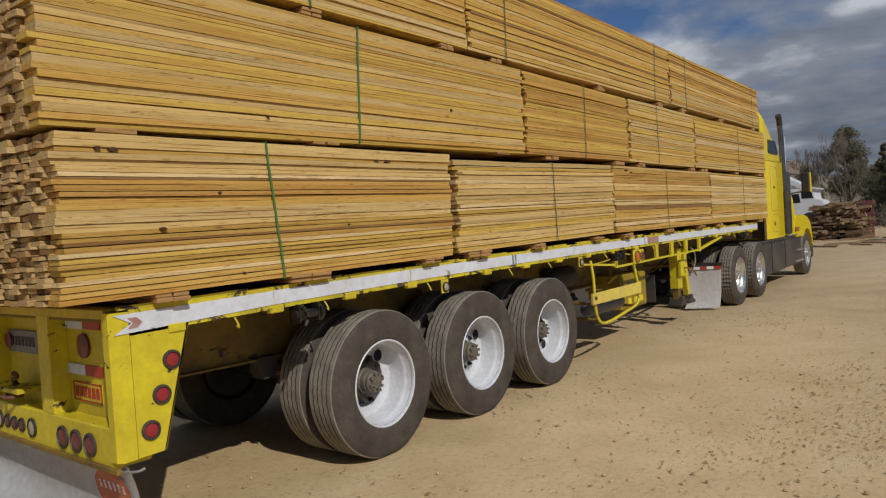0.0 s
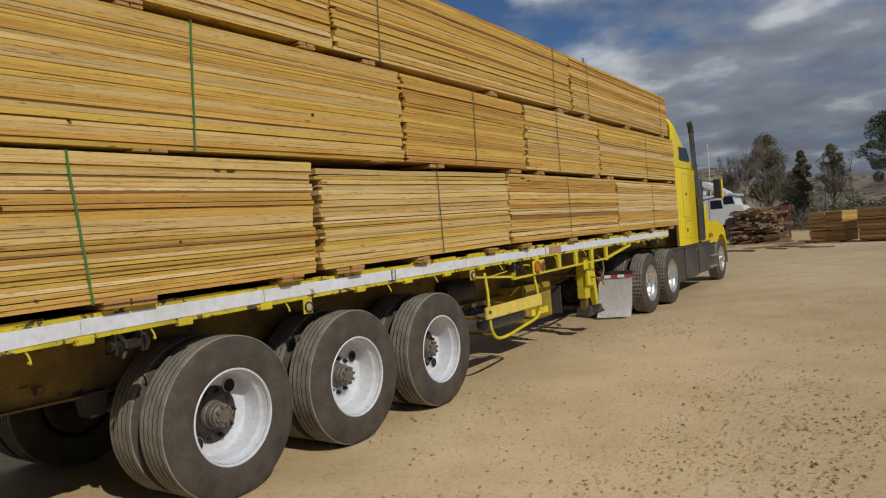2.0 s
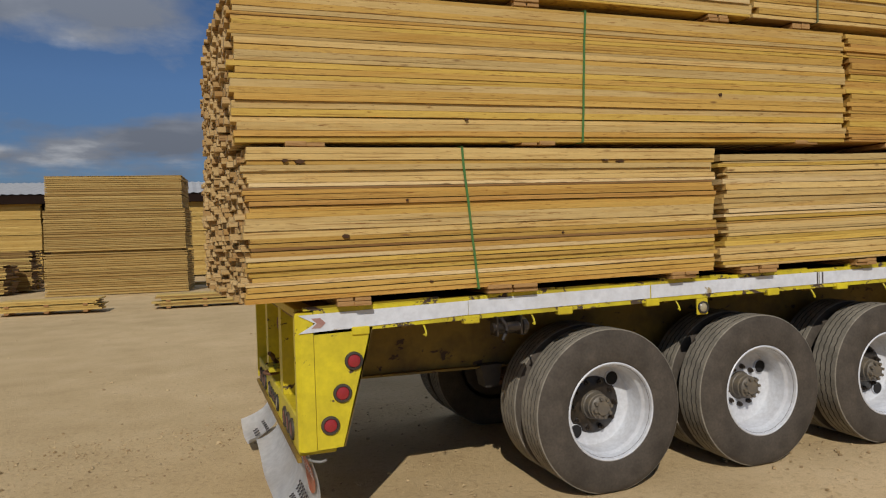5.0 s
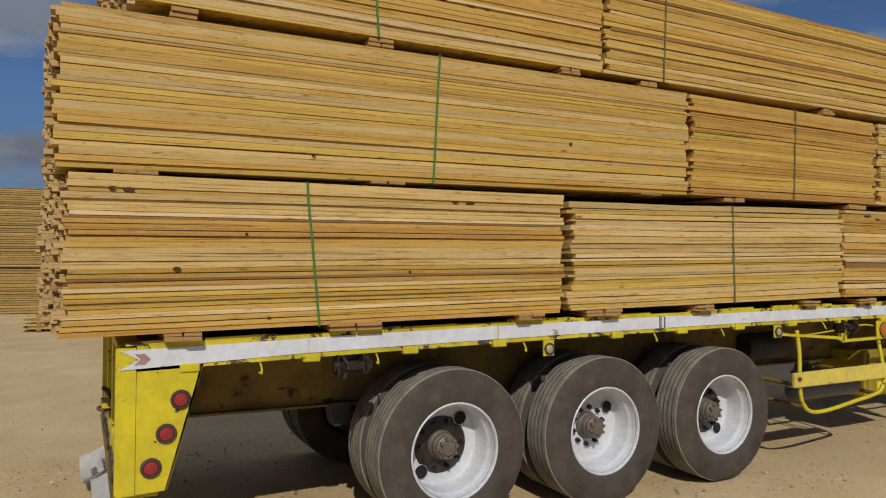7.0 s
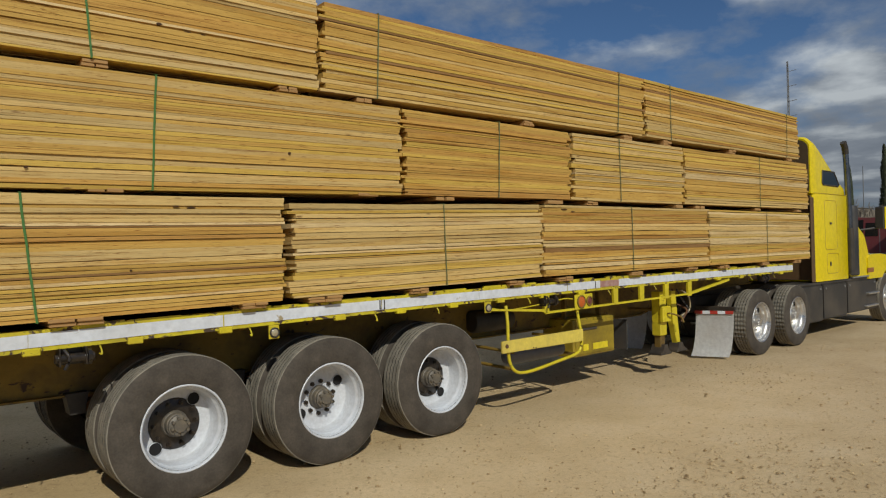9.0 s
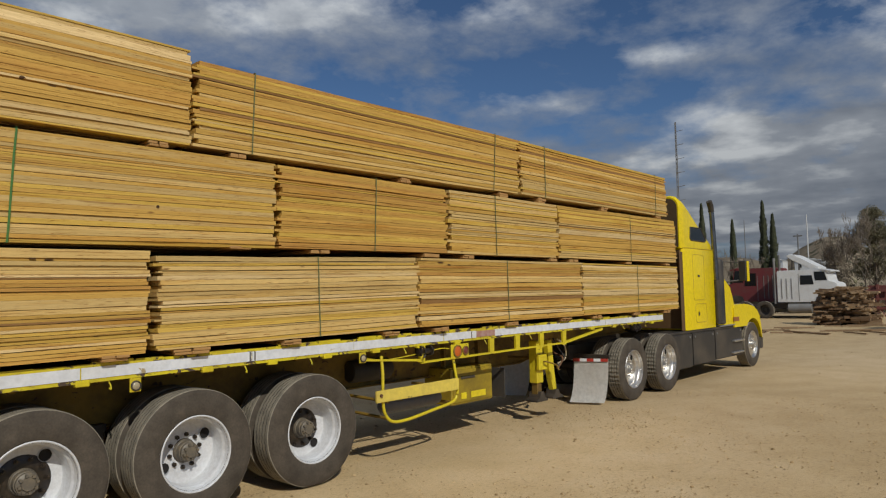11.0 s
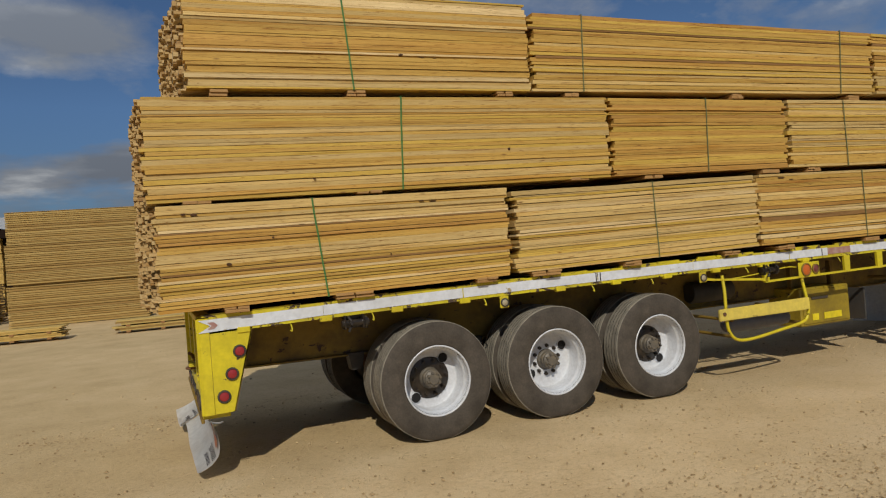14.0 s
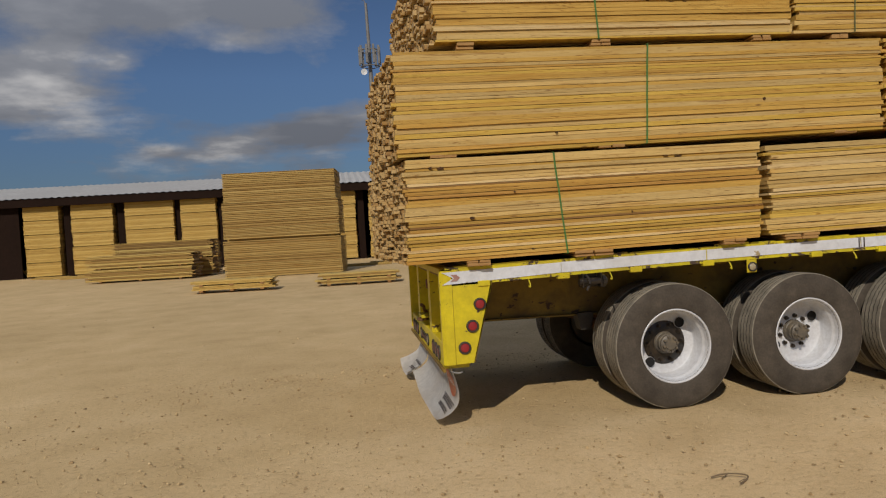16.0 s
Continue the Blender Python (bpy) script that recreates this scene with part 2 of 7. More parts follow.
WOOD_END = wood("pine_board_ends", [(0.0, (0.57, 0.42, 0.21)), (0.4, (0.51, 0.36, 0.165)), (0.8, (0.45, 0.30, 0.13)), (1.0, (0.36, 0.22, 0.085))])
WOOD_DUN = wood("rough_dunnage_pine", [(0.0, (0.50, 0.33, 0.15)), (0.5, (0.42, 0.25, 0.10)), (1.0, (0.30, 0.15, 0.06))], island=True)
WOOD_YARD = wood("weathered_yard_pine", [(0.0, (0.47, 0.335, 0.125)), (0.4, (0.44, 0.305, 0.105)), (0.8, (0.39, 0.26, 0.085)), (1.0, (0.29, 0.18, 0.055))], island=True)
WOOD_SHED = wood("stored_pine", [(0.0, (0.60, 0.43, 0.145)), (0.5, (0.55, 0.38, 0.11)), (1.0, (0.44, 0.285, 0.08))], island=True)
WOOD_PALE = wood("weathered_pale_pine", [(0.0, (0.56, 0.42, 0.15)), (0.4, (0.48, 0.34, 0.11)), (0.7, (0.36, 0.235, 0.075)), (1.0, (0.22, 0.13, 0.045))], island=True)
WOOD_SLAB = wood("grey_bark_slabs", [(0.0, (0.34, 0.25, 0.16)), (0.5, (0.26, 0.18, 0.11)), (1.0, (0.16, 0.10, 0.06))], island=True, rough=0.85)


def paint(name, colour, rough=0.4, dirt=0.35, dirt_col=(0.10, 0.07, 0.03), chips=0.0, chip_col=(0.07, 0.045, 0.03), scale=1.0, metal=0.0):
    """Painted steel with dust, streaks and chipped patches."""
    m, nt, b = material(name, rough, metal)
    v = coords(nt, (scale, scale, scale))
    n1 = noise_tex(nt, v, 2.2, 5, 0.6)
    n2 = noise_tex(nt, v, 19, 4, 0.6)
    col = blend(nt, colour, tuple(c * 0.82 for c in colour), ramp(nt, n2, [(0.35, (0, 0, 0)), (0.7, (1, 1, 1))]))
    f = math_node(nt, "MULTIPLY", ramp(nt, n1, [(0.42, (0, 0, 0)), (0.72, (1, 1, 1))]), dirt)
    col = blend(nt, col, dirt_col, f)
    if chips:
        c = noise_tex(nt, coords(nt, (7 * scale, 7 * scale, 11 * scale)), 1.0, 5, 0.7, 0.4)
        cf = ramp(nt, c, [(1 - chips, (0, 0, 0)), (min(1 - chips + 0.035, 0.999), (1, 1, 1))])
        col = blend(nt, col, chip_col, cf)
        rr = blend(nt, (rough, rough, rough), (0.9, 0.9, 0.9), cf)
        nt.links.new(rr, b.inputs["Roughness"])
    nt.links.new(col, b.inputs["Base Color"])
    bump(nt, b, n2, 0.08, 0.004)
    return m


YELLOW = paint("yellow_trailer_paint", (0.70, 0.575, 0.020), 0.42, 0.30, (0.22, 0.13, 0.03), 0.36)
YELLOW_WORN = paint("worn_yellow_deck_edge", (0.66, 0.55, 0.020), 0.5, 0.45, (0.16, 0.10, 0.03), 0.46)
# far darker than YELLOW: grime and under-deck shade share these two base colours
YELLOW_DARK = paint("dirty_shade_toned_yellow", (0.25, 0.155, 0.020), 0.7, 0.85, (0.055, 0.032, 0.018), 0.36)
BEAM_YELLOW = paint("grimy_shade_toned_main_beam", (0.27, 0.175, 0.026), 0.7, 0.9, (0.06, 0.036, 0.02), 0.40)
# YELLOW dulled for shade: rear wall, sill and small lamp plates
YELLOW_SHADE = paint("shade_toned_yellow_paint", (0.66, 0.52, 0.022), 0.5, 0.45, (0.22, 0.14, 0.03), 0.33)
# tool box yellow, darkened in its base colour for the shade under the bed
BOX_PAINT = paint("dirty_shade_toned_yellow_box", (0.36, 0.26, 0.015), 0.6, 0.7, (0.10, 0.065, 0.02), 0.36)
YELLOW_CAB = paint("glossy_yellow_cab_paint", (0.80, 0.615, 0.006), 0.22, 0.10, (0.40, 0.26, 0.03), scale=0.6)
WHITE_BAND = paint("white_reflective_band", (0.71, 0.74, 0.80), 0.38, 0.22, (0.42, 0.38, 0.30), 0.33, (0.35, 0.28, 0.16))
WHITE_RIM = paint("white_rim_paint", (0.66, 0.68, 0.72), 0.42, 0.34, (0.34, 0.30, 0.26), scale=2.0)
WHITE_FLAP = paint("dusty_white_rubber", (0.80, 0.79, 0.77), 0.6, 0.3, (0.55, 0.48, 0.38))
WHITE_CAB = paint("white_cab_paint", (0.72, 0.74, 0.76), 0.35, 0.3, (0.4, 0.36, 0.3))
MAROON = paint("faded_maroon_paint", (0.16, 0.025, 0.03), 0.55, 0.5, (0.10, 0.06, 0.05))
RED_STEEL = paint("faded_red_steel", (0.17, 0.05, 0.042), 0.6, 0.5, (0.2, 0.1, 0.08))
BLACK_STEEL = paint("greasy_black_steel", (0.034, 0.029, 0.025), 0.55, 0.6, (0.11, 0.085, 0.06))
BLACK_SKIRT = paint("dusty_black_fairing", (0.030, 0.029, 0.030), 0.42, 0.6, (0.11, 0.09, 0.07), scale=0.7)
GREY_STEEL = paint("grey_steel", (0.22, 0.22, 0.22), 0.5, 0.5, (0.12, 0.09, 0.06))
RUST = paint("rusty_steel", (0.16, 0.075, 0.035), 0.8, 0.6, (0.06, 0.035, 0.02))
GREASE = paint("oily_hub", (0.016, 0.013, 0.011), 0.28, 0.6, (0.07, 0.05, 0.035), scale=9)
HUB_DUST = paint("dusty_grey_hub", (0.12, 0.105, 0.085), 0.5, 0.7, (0.20, 0.16, 0.105), scale=9)
ROOF = paint("galvanised_roof_sheet", (0.50, 0.50, 0.49), 0.6, 0.4, (0.36, 0.35, 0.34), scale=0.2)
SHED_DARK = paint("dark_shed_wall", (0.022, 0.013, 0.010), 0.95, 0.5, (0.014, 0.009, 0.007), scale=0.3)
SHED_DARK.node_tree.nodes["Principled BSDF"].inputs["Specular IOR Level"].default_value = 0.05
GREEN_STRAP = paint("green_plastic_strap", (0.07, 0.19, 0.045), 0.4, 0.3, (0.07, 0.12, 0.05), scale=5)
OLIVE_STRAP = paint("dull_olive_strap", (0.13, 0.15, 0.06), 0.5, 0.4, (0.16, 0.13, 0.06), scale=5)
RED_LENS = paint("red_lamp_lens", (0.33, 0.022, 0.028), 0.35, 0.25, (0.20, 0.05, 0.04), scale=12)
RED_DULL = paint("dusty_dark_red_lens", (0.17, 0.03, 0.035), 0.35, 0.5, (0.16, 0.09, 0.06), scale=12)
AMBER_LENS = paint("amber_lamp_lens", (0.60, 0.13, 0.02), 0.25, 0.3, (0.3, 0.12, 0.04), scale=12)
CLEAR_LENS = paint("clear_lamp_lens", (0.42, 0.36, 0.24), 0.2, 0.4, (0.4, 0.33, 0.2), scale=12)
RED_TAPE = paint("red_reflective_tape", (0.42, 0.03, 0.02), 0.4, 0.3, (0.25, 0.10, 0.06), scale=5)
DECAL_ORANGE = paint("orange_red_decal", (0.48, 0.10, 0.04), 0.5, 0.4, (0.4, 0.25, 0.15), scale=4)
DECAL_DARK = paint("dark_printed_bars", (0.06, 0.05, 0.05), 0.6, 0.2)
DECAL_FADED = paint("faded_pink_chevron", (0.38, 0.20, 0.17), 0.5, 0.5, (0.5, 0.42, 0.38), scale=6)
# near-black colour for the unlit space behind the wheel disc
HOLE_DARK = paint("painted_hole_darkness", (0.010, 0.009, 0.009), 0.9, 0.3, (0.02, 0.017, 0.014))
GLASS_DARK, _nt, _b = material("dark_tinted_glass", 0.06)
_b.inputs["Base Color"].default_value = (0.012, 0.013, 0.015, 1)


def chrome_mat():
    m, nt, b = material("polished_metal", 0.16, 1.0)
    n = noise_tex(nt, coords(nt), 14, 4)
    nt.links.new(ramp(nt, n, [(0.35, (0.60, 0.59, 0.57)), (0.7, (0.86, 0.84, 0.81))]), b.inputs["Base Color"])
    nt.links.new(ramp(nt, n, [(0.35, (0.46, 0.46, 0.46)), (0.7, (0.24, 0.24, 0.24))]), b.inputs["Roughness"])
    return m


CHROME = chrome_mat()
SOOTY = paint("sooty_stack_metal", (0.24, 0.24, 0.25), 0.26, 0.5, (0.03, 0.028, 0.026), scale=1.5, metal=0.95)
SEAM = paint("dull_yellow_seam", (0.50, 0.35, 0.01), 0.5, 0.3)


def rubber_mat():
    m, nt, b = material("dusty_tyre_rubber", 0.82)
    v = coords(nt)
    n1, n2 = noise_tex(nt, v, 5, 5, 0.6), noise_tex(nt, v, 60, 3)
    col = ramp(nt, n1, [(0.30, (0.052, 0.043, 0.034)), (0.55, (0.077, 0.064, 0.051)), (0.8, (0.120, 0.099, 0.077))])
    col = blend(nt, col, ramp(nt, n2, [(0.3, (0.7, 0.7, 0.7)), (0.7, (1.2, 1.2, 1.2))]), 0.5, "MULTIPLY")
    nt.links.new(col, b.inputs["Base Color"])
    b.inputs["Specular IOR Level"].default_value = 0.3
    bump(nt, b, n2, 0.2, 0.002)
    return m


def tread_mat():
    m, nt, b = material("dusty_tread_rubber", 0.9)
    v = coords(nt)
    n1, n2 = noise_tex(nt, v, 7, 5, 0.6), noise_tex(nt, v, 70, 3)
    col = ramp(nt, n1, [(0.30, (0.15, 0.135, 0.108)), (0.7, (0.29, 0.258, 0.204))])
    col = blend(nt, col, ramp(nt, n2, [(0.3, (0.7, 0.7, 0.7)), (0.7, (1.2, 1.2, 1.2))]), 0.6, "MULTIPLY")
    nt.links.new(col, b.inputs["Base Color"])
    bump(nt, b, n2, 0.3, 0.003)
    return m


RUBBER, TREAD = rubber_mat(), tread_mat()
# groove faces coloured darker than the tread, deepening the shade in them
GROOVE = paint("shade_dark_tread_groove", (0.028, 0.025, 0.022), 0.95, 0.4, (0.05, 0.045, 0.035), scale=8)


def ground_mat():
    m, nt, b = material("packed_dirt_yard", 0.95)
    v = coords(nt)
    n0 = noise_tex(nt, v, 0.16, 4, 0.55)
    n1 = noise_tex(nt, v, 1.3, 6, 0.6)
    n2 = noise_tex(nt, v, 22, 6, 0.65)
    n3 = noise_tex(nt, v, 140, 3, 0.6)
    col = ramp(nt, n1, [(0.25, (0.535, 0.395, 0.212)), (0.5, (0.610, 0.458, 0.253)), (0.78, (0.665, 0.513, 0.298))])
    col = blend(nt, col, ramp(nt, n0, [(0.35, (0.86, 0.84, 0.80)), (0.65, (1.07, 1.06, 1.05))]), 0.8, "MULTIPLY")
    col = blend(nt, col, ramp(nt, n2, [(0.28, (0.60, 0.56, 0.51)), (0.46, (1, 1, 1)), (0.75, (1.08, 1.07, 1.05))]), 0.65, "MULTIPLY")
    col = blend(nt, col, ramp(nt, n3, [(0.3, (0.66, 0.63, 0.59)), (0.55, (1, 1, 1)), (0.8, (1.1, 1.1, 1.1))]), 0.7, "MULTIPLY")
    # a pale dusty strip where lorries pull up along the load
    tc2 = nt.nodes.new("ShaderNodeTexCoord")
    sy = nt.nodes.new("ShaderNodeSeparateXYZ")
    nt.links.new(tc2.outputs["Object"], sy.inputs[0])
    strip = math_node(nt, "ABSOLUTE", math_node(nt, "ADD", math_node(nt, "ADD", sy.outputs[1], 1.5), math_node(nt, "MULTIPLY", math_node(nt, "SUBTRACT", noise_tex(nt, v, 0.5, 3), 0.5), 2.2)), 0.0)
    strip = math_node(nt, "ADD", math_node(nt, "MULTIPLY", strip, 0.25), math_node(nt, "MULTIPLY", math_node(nt, "MAXIMUM", math_node(nt, "SUBTRACT", 0.6, sy.outputs[0]), 0.0), 0.22))
    col = blend(nt, col, ramp(nt, strip, [(0.18, (1.06, 1.08, 1.15)), (0.58, (1, 1, 1))]), 1.0, "MULTIPLY")
    # beyond the yard the bare dirt gives way to brown scrubland
    ln = nt.nodes.new("ShaderNodeVectorMath"); ln.operation = "LENGTH"
    nt.links.new(v, ln.inputs[0])
    away = math_node(nt, "ADD", math_node(nt, "MULTIPLY", ln.outputs["Value"], 0.01), math_node(nt, "MULTIPLY", math_node(nt, "SUBTRACT", n0, 0.5), 0.5))
    land = ramp(nt, noise_tex(nt, v, 0.06, 7, 0.7), [(0.36, (0.085, 0.075, 0.052)), (0.5, (0.17, 0.14, 0.10)), (0.64, (0.30, 0.245, 0.17))])
    col = blend(nt, col, land, ramp(nt, away, [(0.58, (0, 0, 0)), (0.72, (1, 1, 1))]))
    # the driving lane towards the gate is packed harder and greyer
    tc = nt.nodes.new("ShaderNodeTexCoord")
    sx = nt.nodes.new("ShaderNodeSeparateXYZ")
    nt.links.new(tc.outputs["Object"], sx.inputs[0])
    lane = math_node(nt, "ADD", math_node(nt, "MULTIPLY", sx.outputs[0], 0.05), math_node(nt, "MULTIPLY", n1, 0.22))
    lane = math_node(nt, "ADD", lane, math_node(nt, "MULTIPLY", math_node(nt, "MINIMUM", math_node(nt, "MAXIMUM", math_node(nt, "SUBTRACT", -1.4, sx.outputs[1]), 0.0), 2.0), 0.11))
    col = blend(nt, col, ramp(nt, lane, [(0.40, (1, 1, 1)), (0.72, (0.85, 0.855, 0.90))]), 1.0, "MULTIPLY")
    nt.links.new(col, b.inputs["Base Color"])
    b.inputs["Specular IOR Level"].default_value = 0.1
    h = math_node(nt, "ADD", math_node(nt, "MULTIPLY", n2, 1.0), math_node(nt, "MULTIPLY", n3, 0.35))
    bump(nt, b, h, 0.55, 0.018)
    return m


GROUND = ground_mat()


def stone_mat():
    m, nt, b = material("small_stones", 0.9)
    rnd = nt.nodes.new("ShaderNodeNewGeometry").outputs["Random Per Island"]
    nt.links.new(ramp(nt, rnd, [(0.0, (0.24, 0.16, 0.07)), (0.4, (0.40, 0.28, 0.14)), (0.8, (0.56, 0.42, 0.23)), (1.0, (0.30, 0.21, 0.11))]), b.inputs["Base Color"])
    return m


STONE = stone_mat()


def leaf_mat(name, a, c):
    m, nt, b = material(name, 0.75)
    rnd = nt.nodes.new("ShaderNodeNewGeometry").outputs["Random Per Island"]
    nt.links.new(ramp(nt, rnd, [(0.0, a), (1.0, c)]), b.inputs["Base Color"])
    b.inputs["Specular IOR Level"].default_value = 0.2
    return m


LEAF_CYP = leaf_mat("cypress_foliage", (0.050, 0.058, 0.034), (0.10, 0.108, 0.062))
LEAF_OLIVE = leaf_mat("dusty_olive_foliage", (0.15, 0.14, 0.082), (0.29, 0.26, 0.16))
LEAF_DARK = leaf_mat("dull_dark_green_foliage", (0.115, 0.108, 0.066), (0.215, 0.195, 0.125))
LEAF_DUSK = leaf_mat("grey_brown_twigs", (0.19, 0.16, 0.12), (0.32, 0.275, 0.205))
LEAF_PINE = leaf_mat("dark_pine_foliage", (0.065, 0.080, 0.052), (0.14, 0.155, 0.096))
HEDGE = leaf_mat("dry_dark_hedge", (0.045, 0.036, 0.028), (0.095, 0.075, 0.055))
SCRUB = leaf_mat("dry_scrub", (0.10, 0.080, 0.055), (0.20, 0.16, 0.11))
BARK = paint("grey_brown_bark", (0.23, 0.19, 0.15), 0.9, 0.5, (0.12, 0.095, 0.07), scale=4)
BARK_KNOT = paint("dark_knot", (0.060, 0.026, 0.010), 0.95, 0.5, (0.13, 0.06, 0.02), scale=8)

# ---- mesh helpers ----
ORIGIN = {}


def finish(bm, name, mat, smooth=None):
    me = bpy.data.meshes.new(name)
    bmesh.ops.recalc_face_normals(bm, faces=bm.faces[:])
    bm.to_mesh(me)
    bm.free()
    for mm in (mat if isinstance(mat, (list, tuple)) else (mat,)):
        me.materials.append(mm)
    if smooth is not None:
        me.polygons.foreach_set("use_smooth", [True] * len(me.polygons))
        me.set_sharp_from_angle(angle=radians(smooth))
    return me


def thing(name, loc, label, category, group="", kind=""):
    ob = new(name)
    ob.location = loc
    ob.empty_display_size = 0.2
    ORIGIN[ob] = Vector(loc)
    return tagged(ob, label, category, group, kind)


def part(name, bm, mat, parent, label="", smooth=None, kind=""):
    """One mesh, given in world places, under a thing or a part."""
    o = ORIGIN[parent]
    bmesh.ops.translate(bm, vec=-o, verts=bm.verts[:])
    ob = new(name, finish(bm, name, mat, smooth))
    ob.parent = parent
    ORIGIN[ob] = o
    return tagged(ob, label, kind=kind)


def piece(name, mesh, parent, m, label=""):
    """A part that shares its mesh, at the pose m in the world."""
    ob = new(name, mesh)
    ob.parent = parent
    ob.matrix_basis = Matrix.Translation(-ORIGIN[parent]) @ m
    ORIGIN[ob] = m.translation.copy()
    return tagged(ob, label)


def single(name, bm, mat, loc, label, category, group="", kind="", smooth=None):
    """A thing that is one mesh, given in world places."""
    loc = Vector(loc)
    bmesh.ops.translate(bm, vec=-loc, verts=bm.verts[:])
    ob = new(name, finish(bm, name, mat, smooth))
    ob.location = loc
    ORIGIN[ob] = loc
    return tagged(ob, label, category, group, kind)


def box(bm, x0, x1, y0, y1, z0, z1, bevel=0.0, m=None):
    r = bmesh.ops.create_cube(bm, size=1.0)
    t = Matrix.LocRotScale(((x0 + x1) / 2, (y0 + y1) / 2, (z0 + z1) / 2), None, (x1 - x0, y1 - y0, z1 - z0))
    bmesh.ops.transform(bm, matrix=t if m is None else m @ t, verts=r["verts"])
    if bevel:
        ed = list({e for v in r["verts"] for e in v.link_edges})
        bmesh.ops.bevel(bm, geom=ed, offset=bevel, segments=1, affect="EDGES")
    return bm


def B(x0, x1, y0, y1, z0, z1, bevel=0.0):
    return box(bmesh.new(), x0, x1, y0, y1, z0, z1, bevel)


def prism(bm, pts, axis, a, b, bevel=0.0):
    """A closed outline, drawn on the plane across the axis, pushed from a to b."""
    def at(p, q):
        u, v = p
        return {"x": (q, u, v), "y": (u, q, v), "z": (u, v, q)}[axis]
    lo = [bm.verts.new(at(p, a)) for p in pts]
    hi = [bm.verts.new(at(p, b)) for p in pts]
    n = len(pts)
    fs = [bm.faces.new(lo), bm.faces.new(hi)]
    for i in range(n):
        fs.append(bm.faces.new((lo[i], lo[(i + 1) % n], hi[(i + 1) % n], hi[i])))
    bmesh.ops.recalc_face_normals(bm, faces=fs)
    if bevel:
        bmesh.ops.bevel(bm, geom=list({e for f in fs for e in f.edges}), offset=bevel, segments=2, affect="EDGES")
    return bm


def lathe(bm, profile, segs, centre=(0, 0, 0), axis="y", mats=None):
    """Turns (radius, along) points round an axis through the centre."""
    rings = []
    cx, cy, cz = centre
    for r, a in profile:
        ring = []
        for i in range(segs):
            t = 2 * math.pi * i / segs
            u, v = r * math.cos(t), r * math.sin(t)
            p = {"y": (cx + u, cy + a, cz + v), "z": (cx + u, cy + v, cz + a), "x": (cx + a, cy + u, cz + v)}[axis]
            ring.append(bm.verts.new(p))
        rings.append(ring)
    for k in range(len(rings) - 1):
        for i in range(segs):
            j = (i + 1) % segs
            f = bm.faces.new((rings[k][i], rings[k][j], rings[k + 1][j], rings[k + 1][i]))
            if mats:
                f.material_index = mats[k]
    return rings


def cyl(bm, p, q, r, segs=12, r2=None):
    p, q = Vector(p), Vector(q)
    d = q - p
    m = Matrix.Translation((p + q) / 2) @ d.to_track_quat("Z", "Y").to_matrix().to_4x4()
    bmesh.ops.create_cone(bm, cap_ends=True, segments=segs, radius1=r, radius2=r if r2 is None else r2, depth=d.length, matrix=m)
    return bm


def tube(bm, pts, r, segs=8, radii=None):
    """A round bar that follows points."""
    pts = [Vector(p) for p in pts]
    rings = []
    for i, p in enumerate(pts):
        d = (pts[min(i + 1, len(pts) - 1)] - pts[max(i - 1, 0)]).normalized()
        ref = Vector((0, 0, 1)) if abs(d.z) < 0.9 else Vector((1, 0, 0))
        u = d.cross(ref).normalized()
        v = d.cross(u)
        rr = radii[i] if radii else r
        rings.append([bm.verts.new(p + (u * math.cos(a) + v * math.sin(a)) * rr) for a in (2 * math.pi * k / segs for k in range(segs))])
    for a, b in zip(rings, rings[1:]):
        for k in range(segs):
            bm.faces.new((a[k], a[(k + 1) % segs], b[(k + 1) % segs], b[k]))
    bm.faces.new(rings[0]); bm.faces.new(rings[-1])
    return bm


def smooth_line(pts, n=6):
    """Catmull-Rom points through the given ones."""
    P = [Vector(p) for p in pts]
    P = [2 * P[0] - P[1]] + P + [2 * P[-1] - P[-2]]
    out = []
    for i in range(1, len(P) - 2):
        for k in range(n):
            t = k / n
            a, b, c, d = P[i - 1:i + 3]
            out.append(0.5 * (2 * b + (c - a) * t + (2 * a - 5 * b + 4 * c - d) * t * t + (3 * b - a - 3 * c + d) * t ** 3))
    return out + [P[-2]]


def quad_strip(bm, left, right):
    a = [bm.verts.new(p) for p in left]
    b = [bm.verts.new(p) for p in right]
    for i in range(len(a) - 1):
        bm.faces.new((a[i], a[i + 1], b[i + 1], b[i]))


def lift(x):
    """How far the trailer's bed stands above its rear end at x."""
    return 0.105 * (1 - math.exp(-max(x - 0.8, -0.3) / 4.0))

